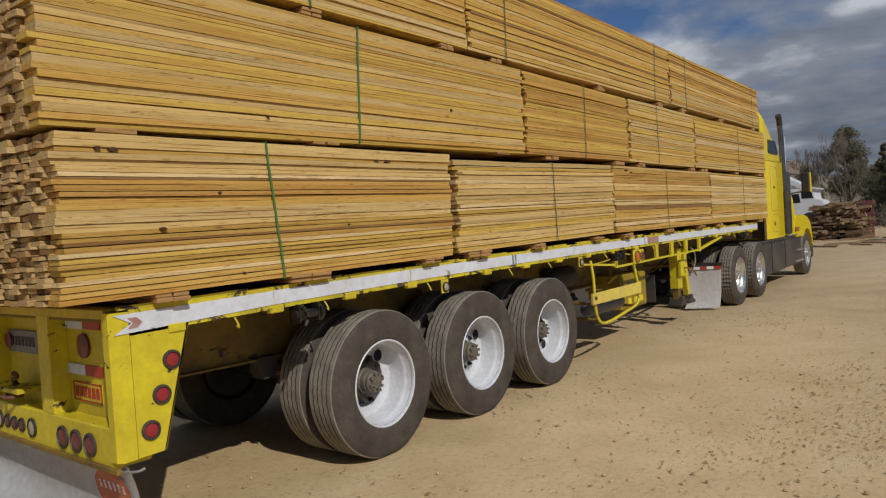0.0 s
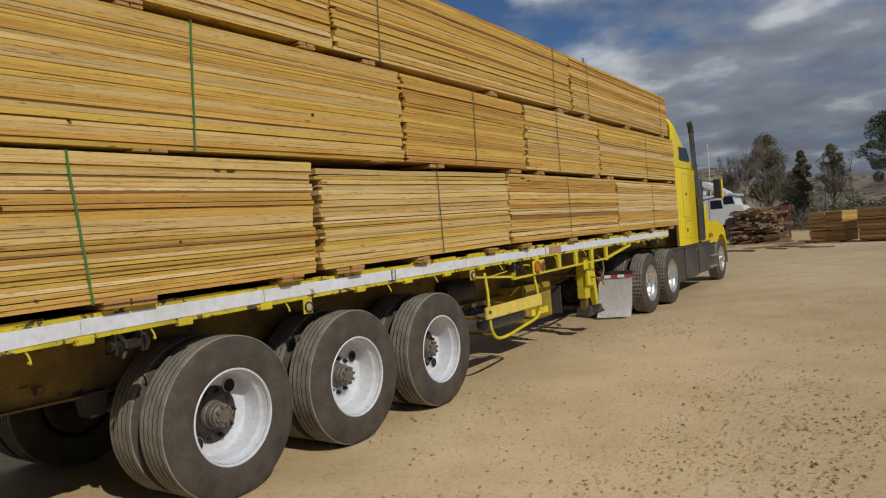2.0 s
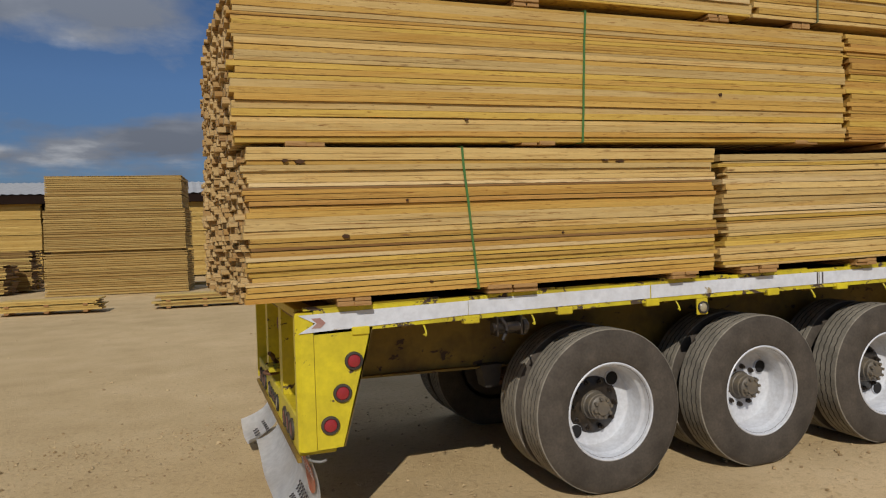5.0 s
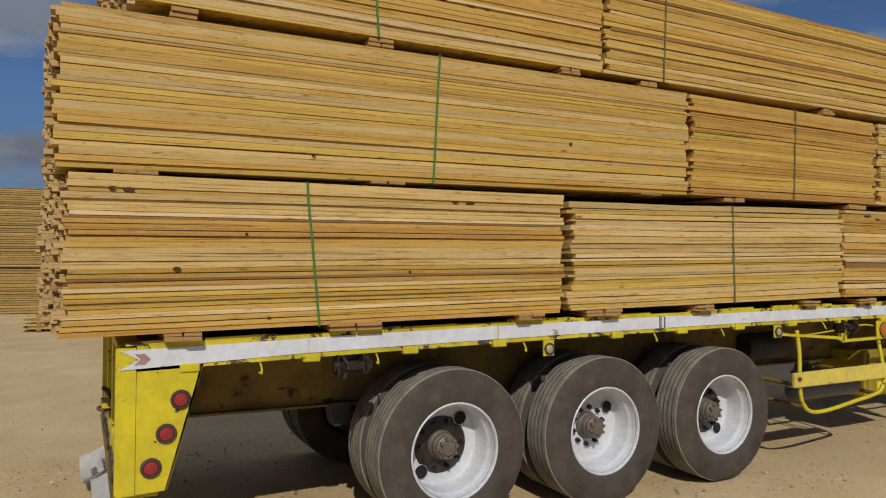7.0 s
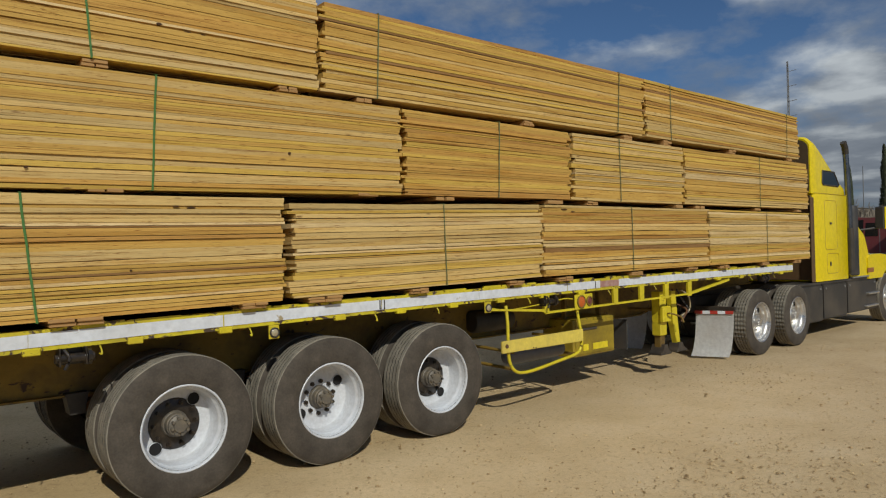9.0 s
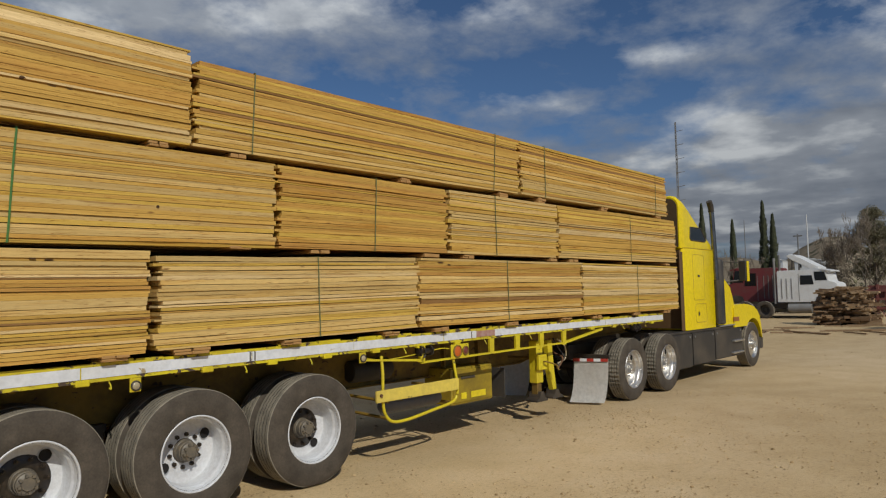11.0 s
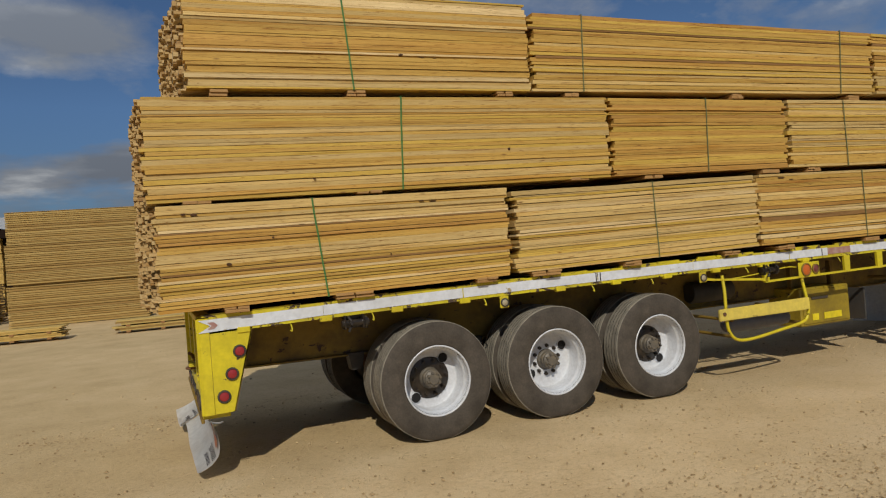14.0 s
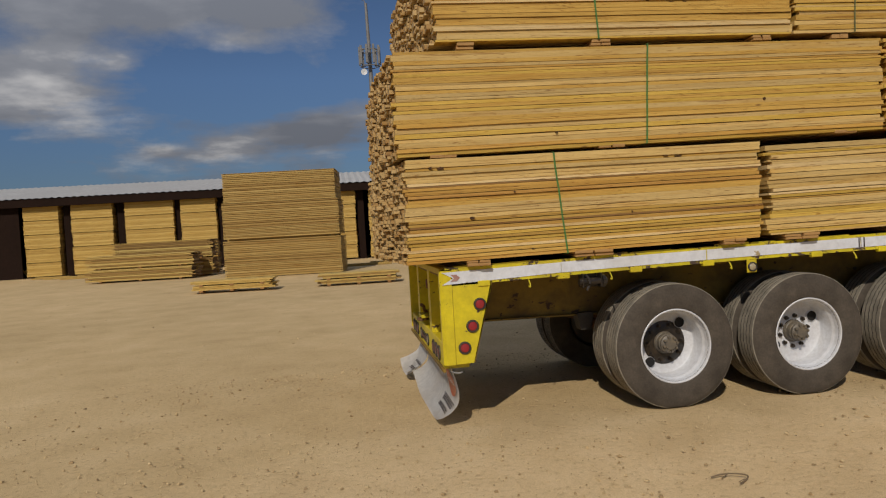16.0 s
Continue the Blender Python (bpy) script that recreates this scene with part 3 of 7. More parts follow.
# ---- ground ----
def build_ground():
    """One sheet: fine near the lorry, coarse towards the horizon."""
    def axis_steps(c):
        s = [0.0]
        step = 0.35
        while s[-1] < 2500:
            s.append(s[-1] + step)
            if s[-1] > 14:
                step *= 1.22
        return [c - v for v in reversed(s[1:])] + [c + v for v in s]
    xs, ys = axis_steps(6.0), axis_steps(-1.0)
    bm = bmesh.new()
    grid = []
    for x in xs:
        row = []
        for y in ys:
            d = math.hypot(x - 6, y)
            z = 0.012 * noise.noise((x * 0.5, y * 0.5, 0.0)) + 0.010 * noise.noise((x * 1.7, y * 1.7, 3.0)) - 0.010
            z *= max(0.0, 1 - d / 60)
            if 0.5 < x < 20 and -0.4 < y < 2.7:
                z = min(z, -0.004)
            if d > 110:
                # land rises gently to low hills far away
                z += 10.0 * min(1.0, (d - 110) / 500) * (0.55 + 0.5 * noise.noise((x * 0.004, y * 0.004, 9.0)))
            row.append(bm.verts.new((x, y, z)))
        grid.append(row)
    for i in range(len(xs) - 1):
        for j in range(len(ys) - 1):
            bm.faces.new((grid[i][j], grid[i + 1][j], grid[i + 1][j + 1], grid[i][j + 1]))
    single("ground", bm, GROUND, (0, 0, 0), "pale tan packed dirt of the timber yard", "ground", kind="structure", smooth=60)


build_ground()

# ---- lumber load ----
rng = random.Random(11)


def board_mesh(length, width, n, name, mat, bow=0.16):
    """A sawn board along x, 1 m thick before it is scaled to its thickness, a little bowed and wavy at the edges."""
    bm = bmesh.new()
    segs = 11
    rings = []
    ph = rng.random() * 9
    for i in range(segs + 1):
        x = length * i / segs
        dy = 0.003 * noise.noise((x * 1.3 + ph, 0, n)) + 0.0012 * rng.uniform(-1, 1)
        dz0 = bow * noise.noise((x * 0.9 + ph, 4, n)) + rng.uniform(-0.02, 0.02)
        e = 0.025
        w0, w1 = dy, width + dy
        rings.append([bm.verts.new(p) for p in ((x, w0 + 0.0003, dz0), (x, w1, dz0), (x, w1, 1 - e + dz0), (x, w0 + 0.0003, 1 - e + dz0), (x, w0, 0.5 + dz0))])
    for a, b in zip(rings, rings[1:]):
        for k in range(5):
            bm.faces.new((a[k], a[(k + 1) % 5], b[(k + 1) % 5], b[k]))
    bm.faces.new(rings[0]); bm.faces.new(rings[-1])
    return finish(bm, name, mat)


def layers(height, avg):
    """Thicknesses of a pile of boards of that height."""
    t = []
    while sum(t) < height:
        t.append(avg * rng.choice((0.55, 0.72, 0.9, 1.0, 1.0, 1.1, 1.3, 1.6)))
    k = height / sum(t)
    return [v * k for v in t]


def strap(parent, x_top, x_bot, y0, y1, z0, z1, mat, w):
    """A flat plastic band round a bundle, with a crimped seal."""
    bm = bmesh.new()
    off = 0.012
    for (xa, ya, za), (xb, yb, zb) in (((x_bot, y0 - off, z0), (x_top, y0 - off, z1)), ((x_top, y0 - off, z1 + 0.006), (x_top, y1 + off, z1 + 0.006)),
                                       ((x_top, y1 + off, z1), (x_bot, y1 + off, z0)), ((x_bot, y1 + off, z0 - 0.004), (x_bot, y0 - off, z0 - 0.004))):
        p, q = Vector((xa, ya, za)), Vector((xb, yb, zb))
        n = 8 if abs(zb - za) > 0.1 else 1
        for k in range(n):
            a, b = p.lerp(q, k / n), p.lerp(q, (k + 1) / n)
            ja = 0.004 * noise.noise((a.z * 6, a.x, 1))
            jb = 0.004 * noise.noise((b.z * 6, b.x, 1))
            t = Vector((0, 0.0015, 0)) if n > 1 else Vector((0, 0, 0.0015))
            vs = [bm.verts.new(v) for v in (a + Vector((-w + ja, 0, 0)) - t, a + Vector((w + ja, 0, 0)) - t, b + Vector((w + jb, 0, 0)) - t, b + Vector((-w + jb, 0, 0)) - t,
                                            a + Vector((-w + ja, 0, 0)) + t, a + Vector((w + ja, 0, 0)) + t, b + Vector((w + jb, 0, 0)) + t, b + Vector((-w + jb, 0, 0)) + t)]
            for f in ((0, 1, 2, 3), (4, 5, 6, 7), (0, 1, 5, 4), (2, 3, 7, 6), (1, 2, 6, 5), (0, 3, 7, 4)):
                bm.faces.new([vs[i] for i in f])
    part("strap", bm, mat, parent, "thin plastic packing strap")


NEAR_Y, MID_Y, FAR_Y = -0.20, 1.02, 2.24


def bundle(x0, x1, zb0, zb1, zt0, zt1, y0, y1, avg, straps, label, tones, near, open_end, lean=0.0):
    """A strapped pile of boards between x0 and x1; its bottom and top run from the rear to the front heights.
    near: the long side at y0 is in view. open_end: the rear end is in view."""
    root = thing("lumber_bundle", (x0, y0, zb0), label, "lumber", "bundles on the trailer")
    L = x1 - x0
    if near and open_end and len(tones) > 20:
        # this pile shows its boards one by one: tones from the top down, capitals thick
        thick = {"P": 1.25, "W": 0.8, "H": 1.0, "Y": 1.0, "O": 1.05, "A": 1.0, "B": 0.62, "G": 1.3}
        tones = tones[::-1]
        th = [thick[c] * rng.uniform(0.85, 1.15) for c in tones]
        k = (zt0 - zb0) / sum(th)
        th = [v * k for v in th]
        row_tones = tones
    else:
        th = layers(zt0 - zb0, avg)
        row_tones = [rng.choice(tones) for _ in th]
    slope = math.atan2(zb1 - zb0, L)
    wide = 0.123 if open_end else 0.20
    cols = round((y1 - y0) / wide)
    w = (y1 - y0) / cols
    kinds = {c: [board_mesh(L, w * 0.97, i, "board", TONES[c], 0.10 if open_end else 0.19) for i in range(2)] for c in set(row_tones)} if near else {}
    inner_kinds = [board_mesh(L, w * 0.93, 20 + i, "board", WOOD_END) for i in range(4)] if open_end else None
    core = bmesh.new()
    z = 0.0
    for li, t in enumerate(th):
        k = z / (zt0 - zb0)
        tilt = slope + math.atan2((zt1 - zb1 - zt0 + zb0) * k, L)
        shift = rng.uniform(-0.4, 0.4) * w
        for c in range(cols):
            single_piece = (near and c == 0) or open_end
            yy = y0 + c * w + rng.uniform(-0.004, 0.004)
            dx = rng.uniform(-0.022, 0.022) if open_end or c else rng.choice((-0.045, -0.03, -0.02, -0.008, 0.0, 0.006, 0.018, 0.03, 0.04))
            dt = t - rng.choice((0.0, 0.0002, 0.0003, 0.0005, 0.0010, 0.0018, 0.0040) if open_end else (0.0, 0.0003, 0.0008, 0.0015, 0.003, 0.006))
            if single_piece:
                roll, narrow = 0.0, 1.0
                if near and c == 0:
                    yy += rng.uniform(-0.004, 0.005) + rng.choice((0, 0, 0, 0, 0.006, -0.004))
                    me = rng.choice(kinds[row_tones[li]])
                else:
                    me = rng.choice(inner_kinds)
                    dx += rng.uniform(-0.020, 0.014) - lean * c / cols
                    dt *= rng.uniform(0.88, 1.0)
                    yy += shift
                    roll, narrow = rng.uniform(-0.07, 0.07), rng.uniform(0.80, 1.03)
                m = Matrix.Translation((x0 + dx, yy, zb0 + z)) @ Euler((roll, -tilt + rng.uniform(-0.0004, 0.0004), rng.uniform(-0.0008, 0.0008))).to_matrix().to_4x4() @ Matrix.Diagonal((1, narrow, dt, 1))
                piece("board", me, root, m)
            else:
                box(core, x0 + dx, x1 + dx + rng.uniform(-0.02, 0.02), yy, yy + w * 0.96, 0, 1, m=Matrix.Translation((0, 0, zb0 + z)) @ Matrix.Shear("XY", 4, (0, 0)) @ Matrix.Diagonal((1, 1, dt, 1)))
        z += t
    if core.verts:
        for v in core.verts:
            f = (v.co.x - x0) / L
            k = (v.co.z - zb0) / (zt0 - zb0)
            v.co.z += f * ((zb1 - zb0) * (1 - k) + (zt1 - zt0) * k)
        part("inner_board", core, WOOD_CORE, root, kind="stuff")
    else:
        core.free()
    for xt, xb in straps:
        f = (xt - x0) / L
        strap(root, xt, xb, y0, y1, zb0 + (zb1 - zb0) * f, zt0 + (zt1 - zt0) * f, GREEN_STRAP if open_end else OLIVE_STRAP, 0.0072 if open_end else 0.006)
    return root


PINE = "freshly sawn pale yellow pine boards, strapped, stacked on the trailer"
TOP = "sawn pine boards, strapped, on top of the load"
ORANGE = "orange-tinted resinous pine boards, strapped, in the middle tier"
MIXED = "PPPPHHHHYYYWGOOAB"
PALER = "PPPPWWHHYYGGO"
WARM = "HHHHHYYYPPPOGG"
LOWER = (
    # x0, x1, bottom rear, bottom front, top rear, top front, board, straps, label, board tones, rear end in view, rear end of the far half
    (0.73, 3.79, 1.388, 1.435, 2.22, 2.255, 0.031, ((1.96, 2.04),), PINE, "PPHGPPWBOOAHHGGPHHBOWYHYHWHHO", True, 0.58),
    (3.87, 6.90, 1.445, 1.49, 2.215, 2.28, 0.028, ((5.49, 5.51),), PINE, PALER, False, 3.87),
    (6.93, 10.50, 1.49, 1.495, 2.28, 2.30, 0.033, ((8.61, 8.62),), PINE, MIXED, False, 6.93),
    (10.54, 14.00, 1.495, 1.50, 2.30, 2.30, 0.036, ((12.34, 12.34),), PINE, PALER, False, 10.54),
)
MIDDLE = (
    (0.68, 4.99, 2.245, 2.32, 3.075, 3.12, 0.033, ((2.82, 2.775),), "long honey-coloured pine boards, green-strapped, in the middle tier", WARM, True, 0.60),
    (5.04, 7.42, 2.325, 2.35, 3.12, 3.12, 0.029, ((6.285, 6.25),), ORANGE, "OOOOAAHHHYB", False, 5.04),
    (7.48, 9.86, 2.35, 2.355, 3.12, 3.13, 0.033, ((8.38, 8.39),), PINE, PALER, False, 7.48),
    (9.91, 13.97, 2.36, 2.375, 3.13, 3.17, 0.036, ((12.14, 12.13),), PINE, MIXED, False, 9.91),
)
UPPER = (
    (1.04, 4.14, 3.15, 3.17, 3.975, 4.0, 0.031, ((2.34, 2.40),), TOP, PALER + "HHH", True, 0.92),
    (4.19, 8.93, 3.17, 3.205, 3.93, 3.95, 0.030, ((4.78, 4.745), (8.42, 8.36)), TOP, MIXED, False, 4.19),
    (8.99, 13.63, 3.21, 3.225, 3.95, 3.95, 0.035, ((9.57, 9.57), (13.18, 13.15)), TOP, MIXED, False, 8.99),
)
for x0, x1, a, b, c, d, avg, straps, label, tones, tail, far_x0 in LOWER + MIDDLE + UPPER:
    first = bundle(x0, x1, a, b, c, d, NEAR_Y, MID_Y - 0.004, avg, straps, label, tones, True, tail, max(0.0, x0 - far_x0))
    bundle(far_x0, x1, a, b, c, d, MID_Y + 0.004, FAR_Y, avg, straps, label, tones, False, tail)
    # dark knots and bark spots that stand out on the long side
    for kx, kz, w, h in ((0.94, 2.150, 0.016, 0.010), (1.02, 2.146, 0.026, 0.013), (1.26, 1.735, 0.022, 0.011), (2.94, 2.170, 0.022, 0.006), (3.05, 2.163, 0.030, 0.006), (3.86, 2.618, 0.013, 0.012),
                         (2.85, 3.470, 0.022, 0.010), (3.05, 3.45, 0.03, 0.004), (3.17, 3.45, 0.02, 0.004), (2.00, 2.40, 0.012, 0.008), (1.62, 1.93, 0.010, 0.008), (1.75, 1.46, 0.012, 0.007), (2.62, 1.72, 0.008, 0.006), (7.3, 2.235, 0.05, 0.008), (7.45, 2.21, 0.03, 0.006)):
        if x0 < kx < x1 and a < kz < d:
            bm = bmesh.new()
            ring = [bm.verts.new((kx + w * math.cos(t) * rng.uniform(0.8, 1.1), NEAR_Y - 0.011, kz + h * math.sin(t) * rng.uniform(0.8, 1.1))) for t in (2 * math.pi * q / 10 for q in range(10))]
            back = [bm.verts.new((v.co.x, NEAR_Y + 0.01, v.co.z)) for v in ring]
            bm.faces.new(ring)
            for q in range(10):
                bm.faces.new((ring[q], ring[(q + 1) % 10], back[(q + 1) % 10], back[q]))
            part("knot", bm, BARK_KNOT, first, "dark bark-edged knot")


def dunnage(x0, x1, z, h, label="rough brown pine bearer between the lumber tiers"):
    """Two or three short planks laid across the load, side by side, over one another."""
    n = 2 if x1 - x0 > 0.16 else 1
    root = thing("timber_bearer", ((x0 + x1) / 2, 1.0, z), label, "timber", "bearers under the lumber")
    w = (x1 - x0) / n
    for i in range(n):
        hh = h * rng.uniform(0.82, 0.98)
        k = 2 if h > 0.05 else 1
        for j in range(k):
            a = x0 + i * w + rng.uniform(-0.008, 0.008)
            bm = B(a, a + w * rng.uniform(0.92, 0.99), NEAR_Y + rng.uniform(-0.006, 0.02), FAR_Y + rng.uniform(-0.02, 0.02), z + j * hh / k, z + (j + 1) * hh / k - 0.002, 0.003)
            part("plank", bm, WOOD_DUN, root)


for x0, x1 in ((1.20, 1.40), (2.11, 2.45), (3.43, 3.64), (4.02, 4.34), (5.10, 5.31), (6.40, 6.62), (7.19, 7.44), (8.61, 8.86), (9.95, 10.2), (10.85, 11.1), (12.2, 12.45), (13.4, 13.65)):
    top = 1.40 + 0.105 * (1 - math.exp(-(x0 - 0.8) / 4.0)) * 0.95
    zd = 1.335 + lift(x0) * 1.05
    dunnage(x0, x1, zd, top - zd - 0.004)
for x0, x1 in ((0.94, 1.17), (2.37, 2.59), (4.52, 4.76), (5.43, 5.64), (7.03, 7.30), (7.75, 7.95), (9.66, 9.84), (10.2, 10.42), (12.0, 12.2), (13.5, 13.7)):
    zb = 2.225 + (x0 - 0.7) * 0.0195 if x0 < 5 else 2.285 + (x0 - 5) * 0.0035
    zt = 2.245 + (x0 - 0.7) * 0.0175 if x0 < 5 else 2.322 + (min(x0, 8) - 5) * 0.009
    dunnage(x0, x1, zb, max(zt - zb, 0.03))
for x0, x1 in ((1.21, 1.36), (2.34, 2.51), (3.79, 3.95), (4.54, 4.70), (6.68, 6.84), (8.5, 8.7), (9.4, 9.6), (11.2, 11.4), (13.2, 13.4)):
    zb = 3.085 + (x0 - 0.7) * 0.0105 if x0 < 5 else (3.125 if x0 < 9.9 else 3.135 + (x0 - 9.9) * 0.01)
    dunnage(x0, x1, zb, max(3.15 + (x0 - 1.0) * 0.0065 - zb, 0.03))

# ---- wheels ----
TYRE_W, TYRE_R, RIM_R = 0.275, 0.545, 0.317


def tyre_mesh(name, lugs=False, radius=TYRE_R):
    """A truck tyre round y, its outer wall towards -y; ribs and grooves on the tread."""
    bm = bmesh.new()
    h = TYRE_W / 2
    k = (radius - 0.352) / 0.176
    side = [(RIM_R - 0.012, -h + 0.030), (RIM_R + 0.004, -h + 0.012), (RIM_R + 0.022, -h + 0.006), (0.352, -h + 0.003), (0.378, -h + 0.001), (0.39, -h)]
    side += [(0.352 + v * k, -h + w) for v, w in ((0.068, 0.0), (0.093, 0.002), (0.118, 0.006), (0.138, 0.010), (0.153, 0.015), (0.162, 0.021))]
    tread = [(radius - 0.008, -h + 0.025)]
    ribs = [-0.108, -0.074, -0.065, -0.027, -0.018, 0.018, 0.027, 0.065, 0.074, 0.108]
    for i in range(0, len(ribs), 2):
        tread += [(radius - 0.001, ribs[i]), (radius, ribs[i + 1])]
        if i + 2 < len(ribs):
            tread += [(radius - 0.016, ribs[i + 1] + 0.001), (radius - 0.016, ribs[i + 2] - 0.001)]
    tread += [(radius - 0.008, h - 0.025)]
    prof = side + tread + [(r, -a) for r, a in reversed(side)]
    n0, n1 = len(side), len(side) + len(tread)
    segs = 96
    rings = lathe(bm, prof, segs, mats=[(2 if prof[k][0] < radius - 0.010 or prof[k + 1][0] < radius - 0.010 else 1) if n0 <= k < n1 - 1 else 0 for k in range(len(prof) - 1)])
    # the grooves run in a fine zigzag
    for k in range(n0 + 2, n1 - 2):
        for i in range(segs):
            rings[k][i].co.y += 0.0036 if i % 2 else -0.0036
    if lugs:
        for k in range(n0 + 1, n1 - 1):
            for i in range(segs):
                if i % 2:
                    v = rings[k][i]
                    s = (radius - 0.013) / math.hypot(v.co.x, v.co.z)
                    v.co.x *= s
                    v.co.z *= s
    # the tread flattens a little on the ground
    for v in bm.verts:
        if v.co.z < -radius + 0.012:
            v.co.z = -radius + 0.012
    return finish(bm, name, (RUBBER, TREAD, GROOVE), 30)


def rim_mesh(name, mat, deep=0.245):
    """A dished disc wheel: flange, barrel and disc."""
    bm = bmesh.new()
    h = TYRE_W / 2
    y0 = -h + 0.006
    prof = [(RIM_R + 0.006, y0 + 0.018), (RIM_R + 0.008, y0 + 0.004), (RIM_R + 0.002, y0 - 0.001), (RIM_R - 0.006, y0 + 0.003), (RIM_R - 0.010, y0 + 0.020), (RIM_R - 0.016, y0 + min(0.060, deep * 0.4)),
            (RIM_R - 0.019, y0 + min(0.068, deep * 0.45)), (RIM_R - 0.030, y0 + min(0.080, deep * 0.5)), (RIM_R - 0.034, y0 + min(0.092, deep * 0.55)), (RIM_R - 0.037, y0 + deep * 0.84), (RIM_R - 0.044, y0 + deep * 0.92), (0.258, y0 + deep * 0.955),
            (0.205, y0 + deep - 0.006), (0.170, y0 + deep - 0.012), (0.135, y0 + deep - 0.014), (0.10, y0 + deep - 0.014)]
    lathe(bm, prof, 64)
    return finish(bm, name, mat, 35)


def hole_mesh(name, h_y):
    """A round hand hole with a pressed lip; its darkness is a near-black cap."""
    bm = bmesh.new()
    lathe(bm, [(0.050, h_y + 0.006), (0.049, h_y - 0.006), (0.0475, h_y - 0.007), (0.047, h_y - 0.005), (0.0005, h_y - 0.0045)], 24, mats=[0, 0, 0, 1])
    return finish(bm, name, (WHITE_RIM, HOLE_DARK), 40)


def nut_mesh(name, mat):
    bm = bmesh.new()
    cyl(bm, (0, 0.01, 0), (0, -0.020, 0), 0.020, 6)
    cyl(bm, (0, -0.01, 0), (0, -0.038, 0), 0.011, 8)
    return finish(bm, name, mat)


def hub_mesh(name, mat, reach, r=0.088):
    """A stepped oil hub with its cap bolts."""
    bm = bmesh.new()
    lathe(bm, [(0.102, 0.0), (0.102, -0.016), (0.098, -0.022), (0.096, -0.040), (r + 0.010, -0.045), (r + 0.006, -reach * 0.6), (r, -reach * 0.62), (r, -reach * 0.8), (r - 0.012, -reach * 0.86), (0.052, -reach * 0.9), (0.046, -reach), (0.0005, -reach)], 32)
    for k in range(8):
        t = 2 * math.pi * k / 8 + 0.2
        c = Vector((0.062 * math.cos(t), 0, 0.062 * math.sin(t)))
        cyl(bm, c + Vector((0, -reach * 0.80, 0)), c + Vector((0, -reach * 1.02, 0)), 0.0125, 6)
    return finish(bm, name, mat, 35)


def ring_mesh(name, r):
    bm = bmesh.new()
    lathe(bm, [(r, -0.010), (r - 0.01, -0.016), (0.1, -0.018)], 32)
    return finish(bm, name, GREASE, 40)


# large ring: oil plus the dark open disc centre, painted as one surface
OIL_SHADE_RING = ring_mesh("oil_ring", 0.196)
OIL_RING_SMALL = ring_mesh("oil_ring", 0.112)
TYRE = tyre_mesh("tyre")
TYRE_LUG = tyre_mesh("tyre", True, 0.528)
TYRE_STEER = tyre_mesh("tyre", False, 0.528)
RIM_WHITE = rim_mesh("rim", WHITE_RIM)
RIM_DARK = rim_mesh("rim", BLACK_STEEL)
RIM_CHROME = rim_mesh("rim", CHROME, 0.135)
RIM_FRONT = rim_mesh("rim", CHROME, 0.05)
HOLE = hole_mesh("hand_hole", -TYRE_W / 2 + 0.006 + 0.2325)
HOLE_IN = hole_mesh("hand_hole", -TYRE_W / 2 + 0.006 + 0.135)
NUT_DARK, NUT_CHROME = nut_mesh("wheel_nut", GREASE), nut_mesh("wheel_nut", CHROME)
HUB_OIL, HUB_CHROME = hub_mesh("hub", HUB_DUST, 0.146, 0.080), hub_mesh("hub", CHROME, 0.12, 0.07)


def wheel(parent, x, y, z, rim=None, tyre=None, turn=0.0, hub=None, nuts=None, hole=None, ring=0.112, nut_count=10, depth=0.245, holes=(0.9, 0.9 + math.pi), flip=False, label=""):
    """A wheel under its vehicle; y is the middle of the tyre. flip: its outer side looks to +y."""
    m = Matrix.Translation((x, y, z)) @ (Matrix.Rotation(math.pi, 4, "Z") if flip else Matrix.Identity(4))
    w = piece("wheel", rim or RIM_WHITE, parent, m, label)
    def sub(name, mesh, mm):
        ob = new(name, mesh)
        ob.parent = w
        ob.matrix_basis = mm
        return ob
    sub("tyre", tyre or TYRE, Matrix.Identity(4))
    yd = -TYRE_W / 2 + 0.006 + depth
    if hub:
        sub("hub", hub, Matrix.Translation((0, yd, 0)))
    if nuts is NUT_DARK:
        sub("oil_ring", OIL_SHADE_RING if ring > 0.12 else OIL_RING_SMALL, Matrix.Translation((0, yd, 0)))
    if nuts:
        for k in range(nut_count):
            t = 2 * math.pi * k / nut_count + turn
            sub("wheel_nut", nuts, Matrix.Translation((ring * 1.25 * math.cos(t), yd - 0.012, ring * 1.25 * math.sin(t))))
    if hole:
        for t in holes:
            sub("hand_hole", hole, Matrix.Translation((0.224 * math.cos(t), -0.006, 0.224 * math.sin(t))))
    return w


# ---- flatbed trailer ----
trailer = thing("flatbed_trailer", (1.0, 1.15, 0.0), "yellow steel three-axle flatbed trailer loaded with lumber", "trailer")
SIDE, FAR = -0.13, 2.43


def bar_along(bm, x0, x1, y0, y1, off0, off1, step=0.5):
    """A bar that follows the bed's rise, off0 to off1 over its height."""
    n = max(2, int((x1 - x0) / step))
    rings = []
    for i in range(n + 1):
        x = x0 + (x1 - x0) * i / n
        b = lift(x) * 1.05
        rings.append([bm.verts.new(p) for p in ((x, y0, off0 + b), (x, y1, off0 + b), (x, y1, off1 + b), (x, y0, off1 + b))])
    for a, b in zip(rings, rings[1:]):
        for k in range(4):
            bm.faces.new((a[k], a[(k + 1) % 4], b[(k + 1) % 4], b[k]))
    bm.faces.new(rings[0]); bm.faces.new(rings[-1])
    return bm


